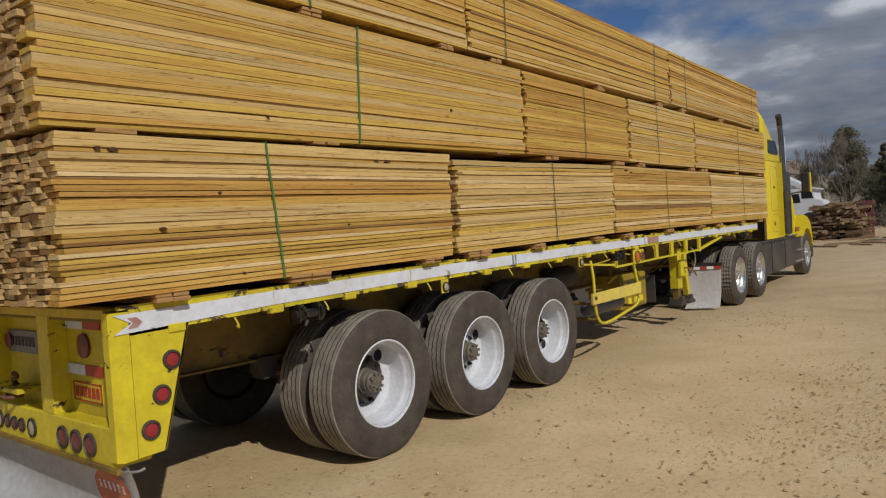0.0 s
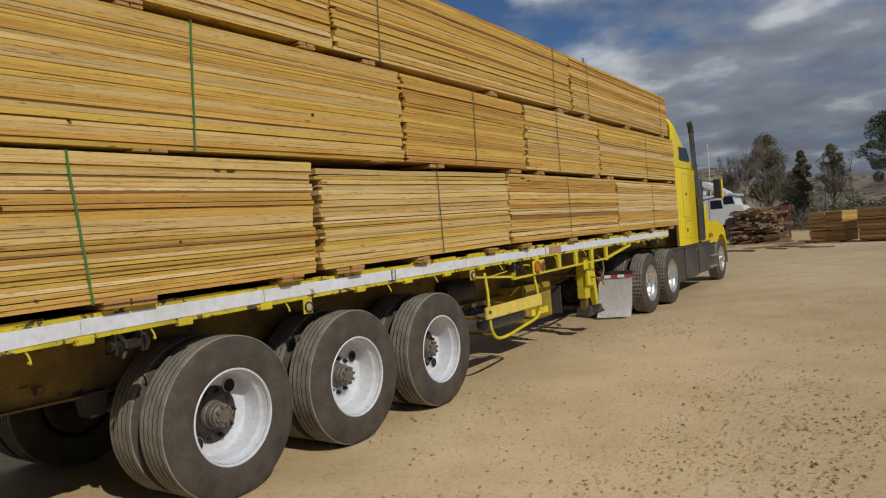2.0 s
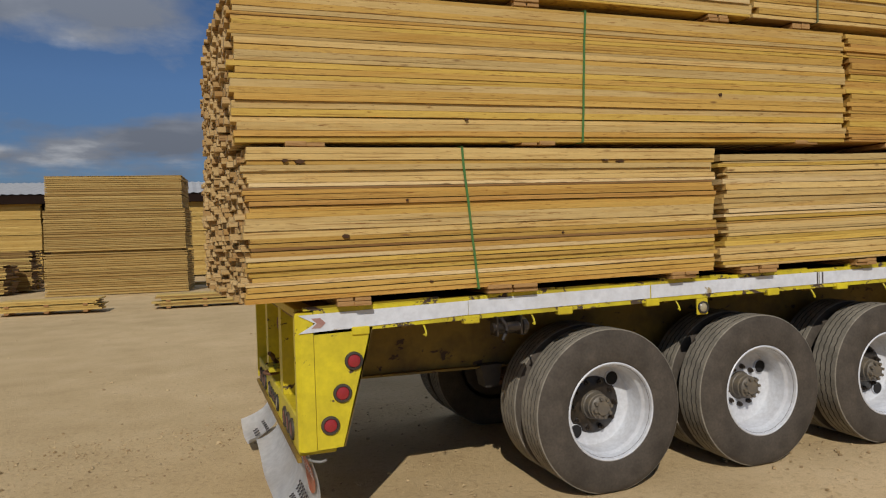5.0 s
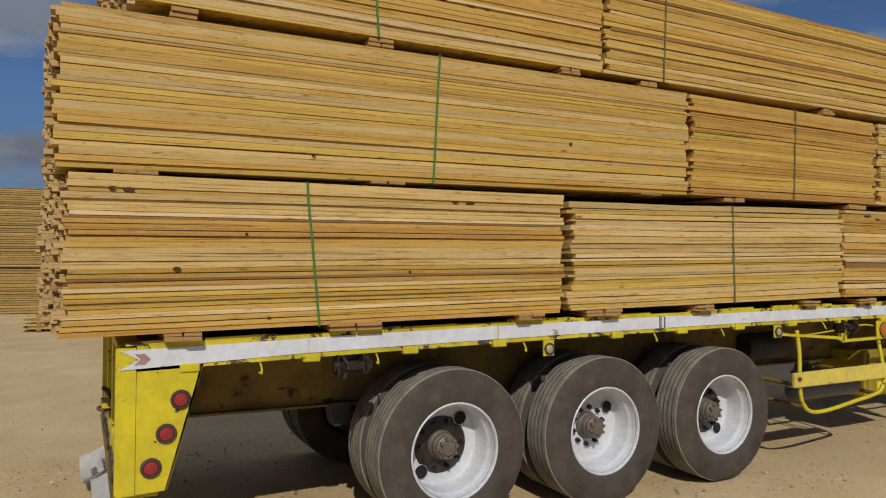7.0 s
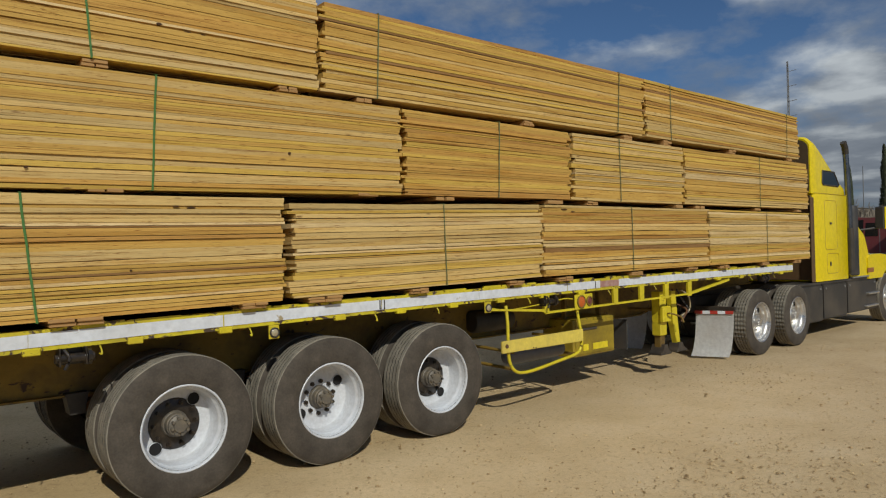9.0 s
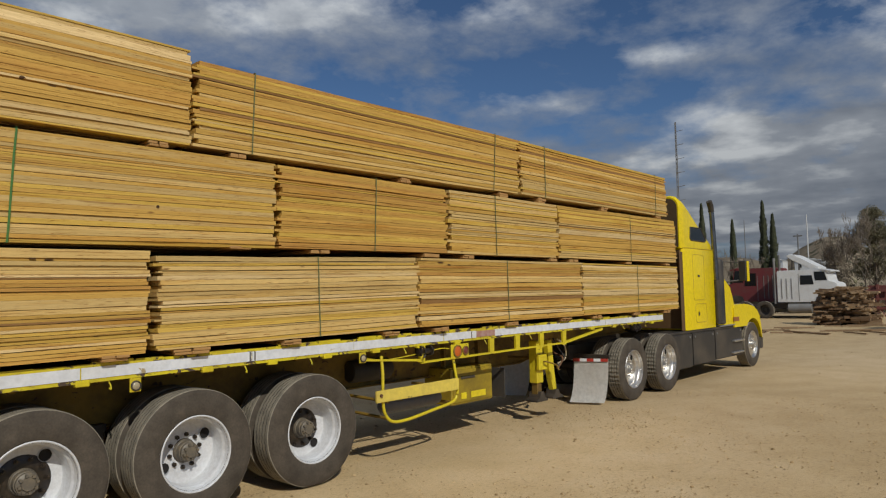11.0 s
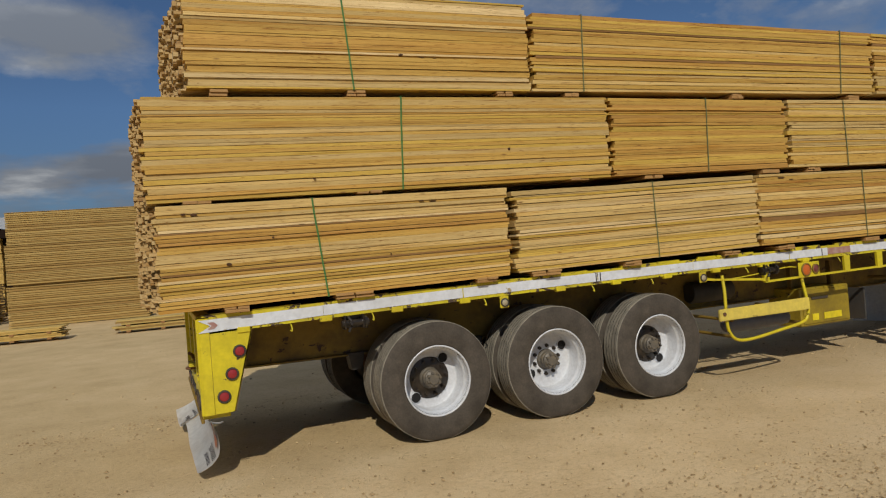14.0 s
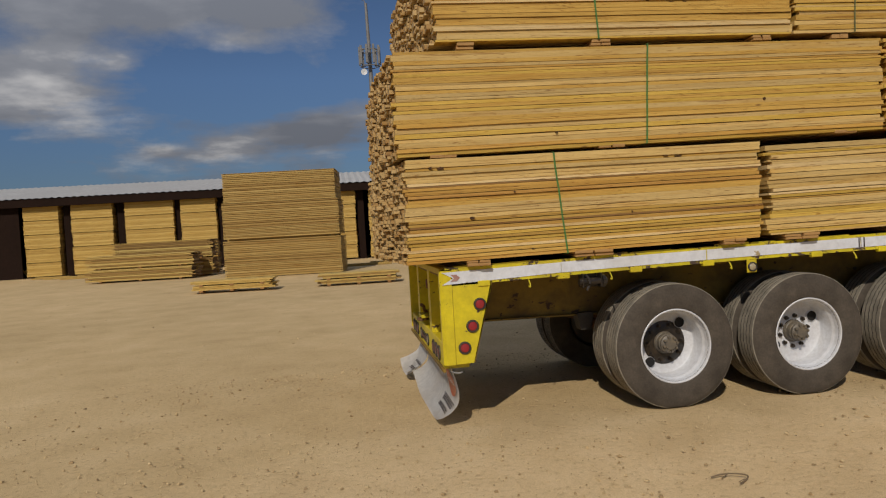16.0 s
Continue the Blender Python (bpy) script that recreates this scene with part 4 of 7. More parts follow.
def build_trailer():
    X0, X1 = 1.0, 13.46
    part("deck", bar_along(bmesh.new(), X0, X1, SIDE + 0.06, FAR - 0.06, 1.26, 1.318), YELLOW_DARK, trailer, "worn dirty yellow deck, colour darkened for shade")
    for y0, y1 in ((SIDE, SIDE + 0.06), (FAR - 0.06, FAR)):
        part("side_rail", bar_along(bmesh.new(), X0 + 0.075, X1, y0, y1, 1.185, 1.326, 0.25), YELLOW_WORN, trailer, "chipped yellow steel side rail")
    # ragged upper lip
    x = X0 + 0.02
    while x < X1 - 0.3:
        n = rng.uniform(0.18, 0.42)
        bm = bar_along(bmesh.new(), x, min(x + n, X1), SIDE - 0.002, SIDE + 0.028, 1.322, 1.322 + rng.uniform(0.010, 0.03))
        part("rail_lip", bm, YELLOW_WORN, trailer)
        x += n + rng.choice((0.01, 0.02, 0.25, 0.4))
    # white band with its cut ends
    segs = ((1.0, 2.00), (2.003, 3.30), (3.31, 4.78), (4.79, 6.0), (6.005, 7.4), (7.41, 8.02), (8.40, 9.9), (9.905, 11.3), (11.31, 12.6), (12.61, 13.44))
    for i, (a, b) in enumerate(segs):
        bm = bmesh.new()
        if i == 0:
            lz = lift(1.0) * 1.05
            prism(bm, [(a - 0.01, 1.300 + lz), (b, 1.300 + lift(b) * 1.05), (b, 1.215 + lift(b) * 1.05), (a - 0.01, 1.198 + lz), (a + 0.085, 1.25 + lz)], "y", SIDE - 0.005, SIDE - 0.001)
        else:
            bar_along(bm, a, b, SIDE - 0.005, SIDE - 0.001, 1.214, 1.302, 0.25)
        part("white_band", bm, WHITE_BAND, trailer, "scuffed white reflective band")
    part("faded_panel", bar_along(bmesh.new(), 8.02, 8.40, SIDE - 0.006, SIDE - 0.001, 1.222, 1.296), DECAL_FADED, trailer, "faded pinkish patch on the band")
    z = 1.25 + lift(1.15) * 1.05
    part("chevron", prism(bmesh.new(), [(1.062, z + 0.026), (1.112, z + 0.026), (1.142, z - 0.002), (1.112, z - 0.030), (1.062, z - 0.030), (1.092, z - 0.002)], "y", SIDE - 0.008, SIDE - 0.0055), DECAL_FADED, trailer, "faded pink chevron")
    for xs in (4.76, 4.81, 7.92):
        part("band_seam", bar_along(bmesh.new(), xs, xs + 0.012, SIDE - 0.0075, SIDE - 0.005, 1.216, 1.30), DECAL_DARK, trailer)
    # stake pockets below the rail
    for xs in (1.34, 2.02, 2.66, 3.32, 4.35, 5.01, 5.66, 6.32, 7.0, 7.66, 10.9, 11.6, 12.3, 13.0):
        zz = lift(xs) * 1.05
        bm = B(xs - 0.052, xs + 0.052, SIDE - 0.012, SIDE + 0.04, 1.160 + zz, 1.208 + zz, 0.006)
        part("stake_pocket", bm, YELLOW, trailer, "bright yellow stake pocket")
    # rope hooks
    for xs in (1.72, 2.43, 3.52, 4.72, 5.45, 6.75, 8.2, 9.2, 11.9, 12.7):
        zz = 1.185 + lift(xs) * 1.05
        pts = smooth_line([(xs, SIDE + 0.02, zz), (xs + 0.008, SIDE, zz - 0.035), (xs + 0.004, SIDE - 0.02, zz - 0.065), (xs - 0.012, SIDE - 0.026, zz - 0.055)], 4)
        part("rope_hook", tube(bmesh.new(), pts, 0.006, 6), YELLOW_WORN, trailer)
    # winch with its ratchet
    for xw in (2.17, 6.98, 12.25):
        z0 = 1.19 + lift(xw) * 1.05
        bm = bmesh.new()
        box(bm, xw, xw + 0.012, SIDE - 0.04, SIDE + 0.06, z0 - 0.12, z0, 0.002)
        box(bm, xw + 0.16, xw + 0.172, SIDE - 0.04, SIDE + 0.06, z0 - 0.12, z0, 0.002)
        box(bm, xw, xw + 0.172, SIDE + 0.05, SIDE + 0.062, z0 - 0.12, z0)
        w = part("winch", bm, GREASE, trailer, "greasy black strap winch")
        part("drum", cyl(bmesh.new(), (xw - 0.02, SIDE - 0.005, z0 - 0.07), (xw + 0.22, SIDE - 0.005, z0 - 0.07), 0.030, 14), GREASE, w)
        part("ratchet", cyl(bmesh.new(), (xw + 0.175, SIDE - 0.005, z0 - 0.07), (xw + 0.2, SIDE - 0.005, z0 - 0.07), 0.055, 10), GREASE, w)
        part("pawl", tube(bmesh.new(), smooth_line([(xw + 0.03, SIDE - 0.03, z0 - 0.01), (xw + 0.06, SIDE - 0.05, z0 - 0.07), (xw + 0.03, SIDE - 0.05, z0 - 0.14)], 4), 0.012, 6), GREASE, w)
    # square lamp plates
    for xs in (3.72, 6.12):
        z0 = 1.125 + lift(xs) * 1.0
        pl = part("lamp_plate", B(xs - 0.045, xs + 0.045, SIDE - 0.012, SIDE + 0.004, z0 - 0.05, z0 + 0.06, 0.004), YELLOW_SHADE, trailer)
        bm = bmesh.new()
        lathe(bm, [(0.042, 0.0), (0.042, -0.012), (0.034, -0.016), (0.030, -0.010)], 20, (xs, SIDE - 0.012, z0))
        part("lamp_ring", bm, BLACK_STEEL, pl, smooth=40)
        bm = bmesh.new()
        lathe(bm, [(0.031, -0.008), (0.022, -0.016), (0.0005, -0.019)], 20, (xs, SIDE - 0.012, z0))
        part("lens", bm, CLEAR_LENS, pl, "clear round marker lens", smooth=40)
    pl = part("lamp_plate", B(7.53, 7.86, SIDE - 0.01, SIDE + 0.004, 1.075, 1.25, 0.004), YELLOW, trailer)
    for xs, r, mt in ((7.64, 0.065, AMBER_LENS), (7.79, 0.045, RED_DULL)):
        bm = bmesh.new()
        lathe(bm, [(r + 0.012, 0.0), (r + 0.012, -0.014), (r, -0.018), (r - 0.004, -0.010)], 24, (xs, SIDE - 0.01, 1.165))
        part("lamp_ring", bm, YELLOW_DARK, pl, smooth=40)
        bm = bmesh.new()
        lathe(bm, [(r - 0.002, -0.008), (r * 0.7, -0.018), (0.0005, -0.022)], 24, (xs, SIDE - 0.01, 1.165))
        part("lens", bm, mt, pl, "round side lamp lens", smooth=40)
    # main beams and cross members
    # beam and cross member colours carry grime plus the shade below the deck
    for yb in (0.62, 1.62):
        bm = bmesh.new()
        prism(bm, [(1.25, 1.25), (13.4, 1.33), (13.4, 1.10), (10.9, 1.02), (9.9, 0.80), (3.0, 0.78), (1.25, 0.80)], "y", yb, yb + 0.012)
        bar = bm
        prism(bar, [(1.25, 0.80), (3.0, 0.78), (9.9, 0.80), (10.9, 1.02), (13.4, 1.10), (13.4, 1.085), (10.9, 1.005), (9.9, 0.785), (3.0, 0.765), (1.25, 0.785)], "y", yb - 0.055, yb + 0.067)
        part("main_beam", bar, BEAM_YELLOW, trailer, "dirty yellow longitudinal beam, colour darkened for shade")
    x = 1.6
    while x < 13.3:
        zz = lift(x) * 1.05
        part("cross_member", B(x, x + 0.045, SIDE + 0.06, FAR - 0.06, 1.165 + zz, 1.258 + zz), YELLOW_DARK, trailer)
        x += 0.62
    # outrigger truss along the side ahead of the axles
    for xs in (7.04, 8.34, 8.91, 9.49, 10.08):
        z0 = 1.185 + lift(xs) * 1.05
        bm = prism(bmesh.new(), [(xs - 0.05, z0), (xs + 0.05, z0), (xs + 0.042, 1.085), (xs - 0.042, 1.085)], "y", SIDE + 0.0, SIDE + 0.03)
        part("bracket", bm, YELLOW, trailer, "bright yellow side bracket")
    bm = bmesh.new()
    prism(bm, [(6.14, 1.188), (6.98, 1.125), (7.06, 1.10), (7.06, 1.076), (6.96, 1.10), (6.14, 1.168)], "y", SIDE + 0.002, SIDE + 0.035)
    part("truss_brace", bm, YELLOW, trailer)
    part("truss_bar", prism(bmesh.new(), [(7.03, 1.092), (10.10, 1.122), (10.10, 1.100), (7.03, 1.068)], "y", SIDE + 0.002, SIDE + 0.035), YELLOW, trailer)
    part("truss_brace", prism(bmesh.new(), [(10.06, 1.125), (11.22, 1.275), (11.22, 1.24), (10.06, 1.092)], "y", SIDE + 0.002, SIDE + 0.04), YELLOW, trailer, "yellow diagonal brace")
    # hoses and a wire hung below the rail
    pts = smooth_line([(6.2, SIDE + 0.05, 1.19), (6.5, SIDE + 0.06, 1.15), (6.9, SIDE + 0.05, 1.17), (7.4, SIDE + 0.06, 1.21), (7.55, SIDE + 0.04, 1.2)], 6)
    part("wire", tube(bmesh.new(), pts, 0.007, 6), YELLOW, trailer)
    for k in range(3):
        pts = smooth_line([(10.15 + 0.05 * k, 0.05 + 0.1 * k, 1.16), (10.35, 0.05 + 0.1 * k, 1.05 - 0.05 * k), (10.42 - 0.04 * k, 0.08, 0.86), (10.22, 0.1, 0.78 - 0.04 * k)], 6)
        part("hose", tube(bmesh.new(), pts, 0.013, 6), (CLEAR_LENS, BLACK_STEEL, RUST)[k], trailer)
    # step carrier: plank on a bent tube
    c = part("carrier_tube", tube(bmesh.new(), smooth_line([(6.42, -0.10, 1.2), (6.41, -0.13, 1.0), (6.40, -0.14, 0.72), (6.43, -0.14, 0.58), (6.54, -0.14, 0.485), (6.78, -0.14, 0.475), (7.2, -0.14, 0.525), (7.50, -0.14, 0.565), (7.60, -0.14, 0.62), (7.63, -0.14, 0.74), (7.61, -0.12, 0.95), (7.60, -0.10, 1.1)], 5), 0.018, 10), YELLOW, trailer, "bent yellow tube of the side carrier", smooth=60)
    bm = prism(bmesh.new(), [(6.27, 0.842), (7.61, 0.852), (7.61, 0.712), (6.27, 0.715)], "y", -0.185, -0.155, 0.006)
    # worn plank; its yellow is lightened in the colour for sunlight
    part("guard_plank", bm, paint("sunlit_yellow_plank", (0.76, 0.60, 0.10), 0.5, 0.45, (0.35, 0.25, 0.10), 0.38), c, "worn pale yellow guard plank")
    part("bolt", cyl(bmesh.new(), (6.33, -0.18, 0.79), (6.33, -0.20, 0.79), 0.02, 8), RUST, c)
    for zr in (0.70, 0.52):
        part("cross_tube", tube(bmesh.new(), [(6.5, -0.12, zr), (6.5, 0.55, zr + 0.02)], 0.018, 8), YELLOW_DARK, c)
        part("cross_tube", tube(bmesh.new(), [(7.55, -0.12, zr + 0.04), (7.55, 0.55, zr + 0.05)], 0.018, 8), YELLOW_DARK, c)
    bm = bmesh.new()
    lathe(bm, [(0.0005, -0.02), (0.06, 0.0), (0.08, 0.02), (0.088, 0.06), (0.088, 0.85), (0.08, 0.92), (0.06, 0.95), (0.0005, 0.97)], 24, (6.55, 0.06, 0.628), "x")
    part("air_tank", bm, paint("dark_blue_grey_tank", (0.12, 0.125, 0.15), 0.45, 0.5, (0.12, 0.1, 0.09)), trailer, "dusty blue-grey cylinder on the carrier", smooth=40)
    bm = bmesh.new()
    lathe(bm, [(0.0005, 0.0), (0.11, 0.01), (0.13, 0.04), (0.13, 0.6), (0.11, 0.63), (0.0005, 0.64)], 24, (6.5, 0.55, 0.98), "x")
    part("air_tank", bm, BLACK_STEEL, trailer, smooth=40)
    # tool box
    bx = part("tool_box", B(7.95, 8.80, 0.24, 0.72, 0.43, 0.90, 0.012), BOX_PAINT, trailer, "dirty yellow steel tool box, colour darkened for shade")
    part("tool_box_door", B(7.99, 8.76, 0.225, 0.239, 0.46, 0.87, 0.006), BOX_PAINT, bx)
    part("placard", B(8.32, 8.62, 0.217, 0.224, 0.50, 0.58), paint("bright_yellow_placard", (0.85, 0.68, 0.02), 0.4, 0.2), bx)
    part("placard", B(8.12, 8.22, 0.217, 0.224, 0.50, 0.58), paint("bright_yellow_sticker", (0.85, 0.68, 0.02), 0.4, 0.2), bx)
    part("hasp", B(8.12, 8.4, 0.213, 0.224, 0.755, 0.785, 0.003), BLACK_STEEL, bx)
    for xs in (8.02, 8.72):
        part("hanger", B(xs - 0.02, xs + 0.02, 0.4, 0.46, 0.9, 1.2), YELLOW_DARK, trailer)
    # flap colour taken down to near-black for the shadow behind the tool box
    part("mud_guard", B(9.02, 9.04, 0.2, 0.8, 0.42, 0.82), paint("shade_dark_guard", (0.055, 0.05, 0.046), 0.8, 0.4), trailer, "dark flap behind the landing leg")
    # landing legs
    for ys in (0.06, 2.10):
        g = part("landing_leg", B(9.62, 9.78, ys, ys + 0.14, 0.55, 1.16, 0.01), YELLOW, trailer, "yellow landing leg, raised")
        part("inner_leg", B(9.645, 9.755, ys + 0.02, ys + 0.12, 0.34, 0.56, 0.006), YELLOW_DARK, g)
        part("foot", prism(bmesh.new(), [(9.56, 0.29), (9.84, 0.29), (9.84, 0.315), (9.77, 0.35), (9.74, 0.43), (9.66, 0.43), (9.63, 0.35), (9.56, 0.315)], "y", ys - 0.03, ys + 0.17, 0.004), BLACK_STEEL, g)
        part("gearbox", B(9.60, 9.80, ys - 0.06, ys, 0.74, 0.96, 0.012), YELLOW, g)
        part("brace", tube(bmesh.new(), [(9.78, ys + 0.07, 0.55), (10.05, ys + 0.3, 1.1)], 0.02, 8), YELLOW_DARK, g)
        part("leg_channel", prism(bmesh.new(), [(9.93, 1.15), (10.05, 1.15), (10.10, 0.72), (10.15, 0.40), (10.06, 0.40), (9.97, 0.70)], "y", ys + 0.02, ys + 0.10, 0.004), YELLOW, g)
        part("foot", prism(bmesh.new(), [(9.98, 0.29), (10.26, 0.29), (10.26, 0.315), (10.17, 0.36), (10.15, 0.42), (10.06, 0.42), (10.04, 0.36), (9.98, 0.315)], "y", ys - 0.02, ys + 0.14, 0.004), BLACK_STEEL, g)
        part("crank", tube(bmesh.new(), smooth_line([(9.70, ys - 0.06, 0.86), (9.70, ys - 0.12, 0.86), (9.92, ys - 0.13, 0.80), (9.95, ys - 0.16, 0.72)], 5), 0.012, 6), YELLOW_DARK, g)
    part("leg_axle", tube(bmesh.new(), [(9.7, 0.15, 0.9), (9.7, 2.15, 0.9)], 0.022, 8), YELLOW_DARK, trailer)
    # running gear
    for k, (xa, za) in enumerate(((3.012, 0.533), (4.277, 0.539), (5.532, 0.543))):
        part("axle", tube(bmesh.new(), [(xa, 0.05, 0.53), (xa, 2.25, 0.53)], 0.062, 14), BLACK_STEEL, trailer, smooth=40)
        for ys in (0.58, 1.60):
            bm = bmesh.new()
            pts = [(xa - 0.5, ys, 0.72), (xa - 0.25, ys, 0.645), (xa, ys, 0.62), (xa + 0.25, ys, 0.645), (xa + 0.5, ys, 0.72)]
            for q in range(3):
                tube(bm, [(a, b, c - q * 0.022) for a, b, c in pts], 0.03, 4)
            part("leaf_spring", bm, RUST, trailer)
            part("hanger", prism(bmesh.new(), [(xa - 0.66, 0.80), (xa - 0.50, 0.80), (xa - 0.53, 0.64), (xa - 0.63, 0.64)], "y", ys - 0.05, ys + 0.09), BLACK_STEEL, trailer)
        for ys in (0.36, 1.86):
            bm = bmesh.new()
            lathe(bm, [(0.0005, 0), (0.07, 0.005), (0.085, 0.03), (0.085, 0.12), (0.07, 0.16), (0.0005, 0.165)], 20, (xa - 0.32, ys, 0.70), "x")
            part("brake_chamber", bm, BLACK_STEEL, trailer, smooth=40)
        part("drum", cyl(bmesh.new(), (xa, 0.22, 0.53), (xa, 0.46, 0.53), 0.21, 28), BLACK_STEEL, trailer)
        part("drum", cyl(bmesh.new(), (xa, 1.84, 0.53), (xa, 2.08, 0.53), 0.21, 28), BLACK_STEEL, trailer)
        hubr = ((0.86, 3.98), (0.58, 3.72), (-0.86, 2.28))[k]
        rr = (0.13, 0.112, 0.13)[k]
        wheel(trailer, xa, 0.04, za, hub=HUB_OIL, nuts=NUT_DARK, hole=HOLE, turn=0.2 * k, ring=rr, holes=hubr, label="white dished wheel with an oily hub")
        wheel(trailer, xa, 0.365, za, rim=RIM_DARK)
        wheel(trailer, xa, 1.935, za, rim=RIM_DARK, flip=True)
        wheel(trailer, xa, 2.26, za, hub=HUB_OIL, nuts=NUT_DARK, hole=HOLE, flip=True)
    # ---- rear end ----
    for ys, s in ((SIDE, 1), (FAR, -1)):
        t = 0.012 * s
        pan = part("corner_panel", prism(bmesh.new(), [(1.075, 1.215), (1.405, 1.215), (1.39, 1.13), (1.225, 0.552), (1.075, 0.548)], "y", ys, ys + t), YELLOW, trailer, "chipped bright yellow corner panel")
        part("corner_post", prism(bmesh.new(), [(0.975, ys + 0.03 * s), (1.0, ys + 0.001 * s), (1.072, ys + 0.001 * s), (1.072, ys + 0.09 * s), (0.975, ys + 0.09 * s)], "z", 0.545, 1.318), YELLOW, trailer)
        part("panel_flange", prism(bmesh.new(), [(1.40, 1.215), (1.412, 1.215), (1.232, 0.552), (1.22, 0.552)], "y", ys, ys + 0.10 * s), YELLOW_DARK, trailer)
        for xl, zl in ((1.295, 1.03), (1.224, 0.854), (1.150, 0.680)):
            bm = bmesh.new()
            lathe(bm, [(0.053, 0.0), (0.053, -0.010 * s), (0.049, -0.015 * s), (0.040, -0.016 * s), (0.037, -0.008 * s)], 28, (xl, ys, zl))
            lamp = part("lamp_ring", bm, BLACK_STEEL, pan, "black rubber lamp ring", smooth=40)
            bm = bmesh.new()
            lathe(bm, [(0.039, -0.006 * s), (0.034, -0.013 * s), (0.021, -0.016 * s), (0.0005, -0.018 * s)], 28, (xl, ys, zl))
            ob = new("lens", finish(bm, "lens", RED_LENS, 40))
            ob.parent = pan
            ob.location = -ORIGIN[pan]
            tagged(ob, "round red marker lens")
    # rear frame: sill, lower bumper box, uprights, recess
    part("rear_sill", B(0.985, 1.10, SIDE + 0.092, FAR - 0.092, 1.285, 1.335, 0.004), YELLOW_SHADE, trailer)
    part("rear_wall", B(1.09, 1.105, SIDE + 0.014, FAR - 0.014, 0.70, 1.284), YELLOW_SHADE, trailer, "yellow recessed rear wall")
    bump_y = B(0.985, 1.20, SIDE + 0.092, FAR - 0.092, 0.50, 0.715, 0.008)
    bar = part("rear_bumper", bump_y, YELLOW, trailer, "yellow rear bumper beam with round lamps")
    part("bumper_lip", B(0.965, 0.99, SIDE + 0.02, FAR - 0.02, 0.485, 0.515, 0.004), YELLOW_DARK, trailer)
    for ys in (0.64, 1.51):
        part("upright", prism(bmesh.new(), [(0.988, 1.284), (1.089, 1.284), (1.089, 0.716), (0.988, 0.716)], "y", ys, ys + 0.15), YELLOW, trailer)
    for ys in (0.20, 0.365, 0.53, 1.77, 1.935, 2.10):
        bm = bmesh.new()
        lathe(bm, [(0.066, 0.0), (0.066, -0.012), (0.056, -0.016), (0.052, -0.008)], 24, (0.985, ys, 0.60), "x")
        part("lamp_ring", bm, BLACK_STEEL, bar, smooth=40)
        bm = bmesh.new()
        lathe(bm, [(0.053, -0.006), (0.04, -0.014), (0.0005, -0.018)], 24, (0.985, ys, 0.60), "x")
        part("lens", bm, RED_DULL, bar, "dusty dark red tail lens", smooth=40)
    for ys, r, mt in ((0.95, 0.05, CLEAR_LENS), (1.10, 0.034, RED_DULL), (1.21, 0.034, RED_DULL), (1.32, 0.034, RED_DULL), (1.45, 0.05, CLEAR_LENS)):
        bm = bmesh.new()
        lathe(bm, [(r + 0.01, 0.0), (r + 0.01, -0.01), (r, -0.014), (r, -0.006)], 20, (0.985, ys, 0.60), "x")
        part("lamp_ring", bm, BLACK_STEEL, bar, smooth=40)
        bm = bmesh.new()
        lathe(bm, [(r, -0.006), (r * 0.7, -0.012), (0.0005, -0.015)], 20, (0.985, ys, 0.60), "x")
        part("lens", bm, mt, bar, smooth=40)
    for ys in (0.22, 1.63):
        for zt in (1.235, 0.97):
            part("tape_red", B(1.083, 1.0885, ys, ys + 0.20, zt - 0.03, zt + 0.03), RED_TAPE, trailer, "red reflective tape")
            part("tape_white", B(1.083, 1.0885, ys + 0.202, ys + 0.415, zt - 0.03, zt + 0.03), WHITE_BAND, trailer, "white reflective tape")
        bm = bmesh.new()
        lathe(bm, [(0.072, 0.0), (0.072, -0.014), (0.06, -0.018), (0.0005, -0.022)], 24, (1.089, ys + 0.20, 1.11), "x")
        part("lamp", bm, RED_DULL, trailer, "dark round tail lamp", smooth=40)
        # maker's plate, drawn as an outline and bars
        pl = part("maker_plate", B(1.084, 1.0885, ys + 0.02, ys + 0.36, 0.79, 0.90), YELLOW, trailer)
        for (a, b, c, d) in ((0.02, 0.36, 0.892, 0.90), (0.02, 0.36, 0.79, 0.798), (0.02, 0.03, 0.79, 0.90), (0.35, 0.36, 0.79, 0.90)):
            part("outline", B(1.080, 1.0835, ys + a, ys + b, c, d), RED_TAPE, pl)
        for q in range(6):
            part("bar", B(1.080, 1.0835, ys + 0.05 + q * 0.05, ys + 0.085 + q * 0.05, 0.815, 0.875), RED_TAPE, pl)
    part("number_plate", B(1.072, 1.087, 1.01, 1.46, 1.025, 1.17, 0.004), GREY_STEEL, trailer, "grey weathered plate with illegible bars")
    for q in range(7):
        part("plate_bar", B(1.068, 1.0715, 1.06 + q * 0.052, 1.09 + q * 0.052, 1.07, 1.13), BLACK_STEEL, trailer)
    bm = bmesh.new()
    lathe(bm, [(0.05, 0.0), (0.05, -0.012), (0.04, -0.016), (0.0005, -0.018)], 20, (1.070, 1.44, 1.10), "x")
    part("lamp", bm, RED_DULL, trailer, smooth=40)
    bm = B(0.94, 1.088, 1.02, 1.28, 0.80, 0.83, 0.004)
    lt = part("latch", bm, YELLOW_WORN, trailer, "worn latch with a twisted handle")
    part("latch_handle", tube(bmesh.new(), smooth_line([(1.02, 1.24, 0.83), (0.99, 1.2, 0.87), (0.98, 1.12, 0.90), (0.95, 1.08, 0.93)], 5), 0.016, 8), RUST, lt)
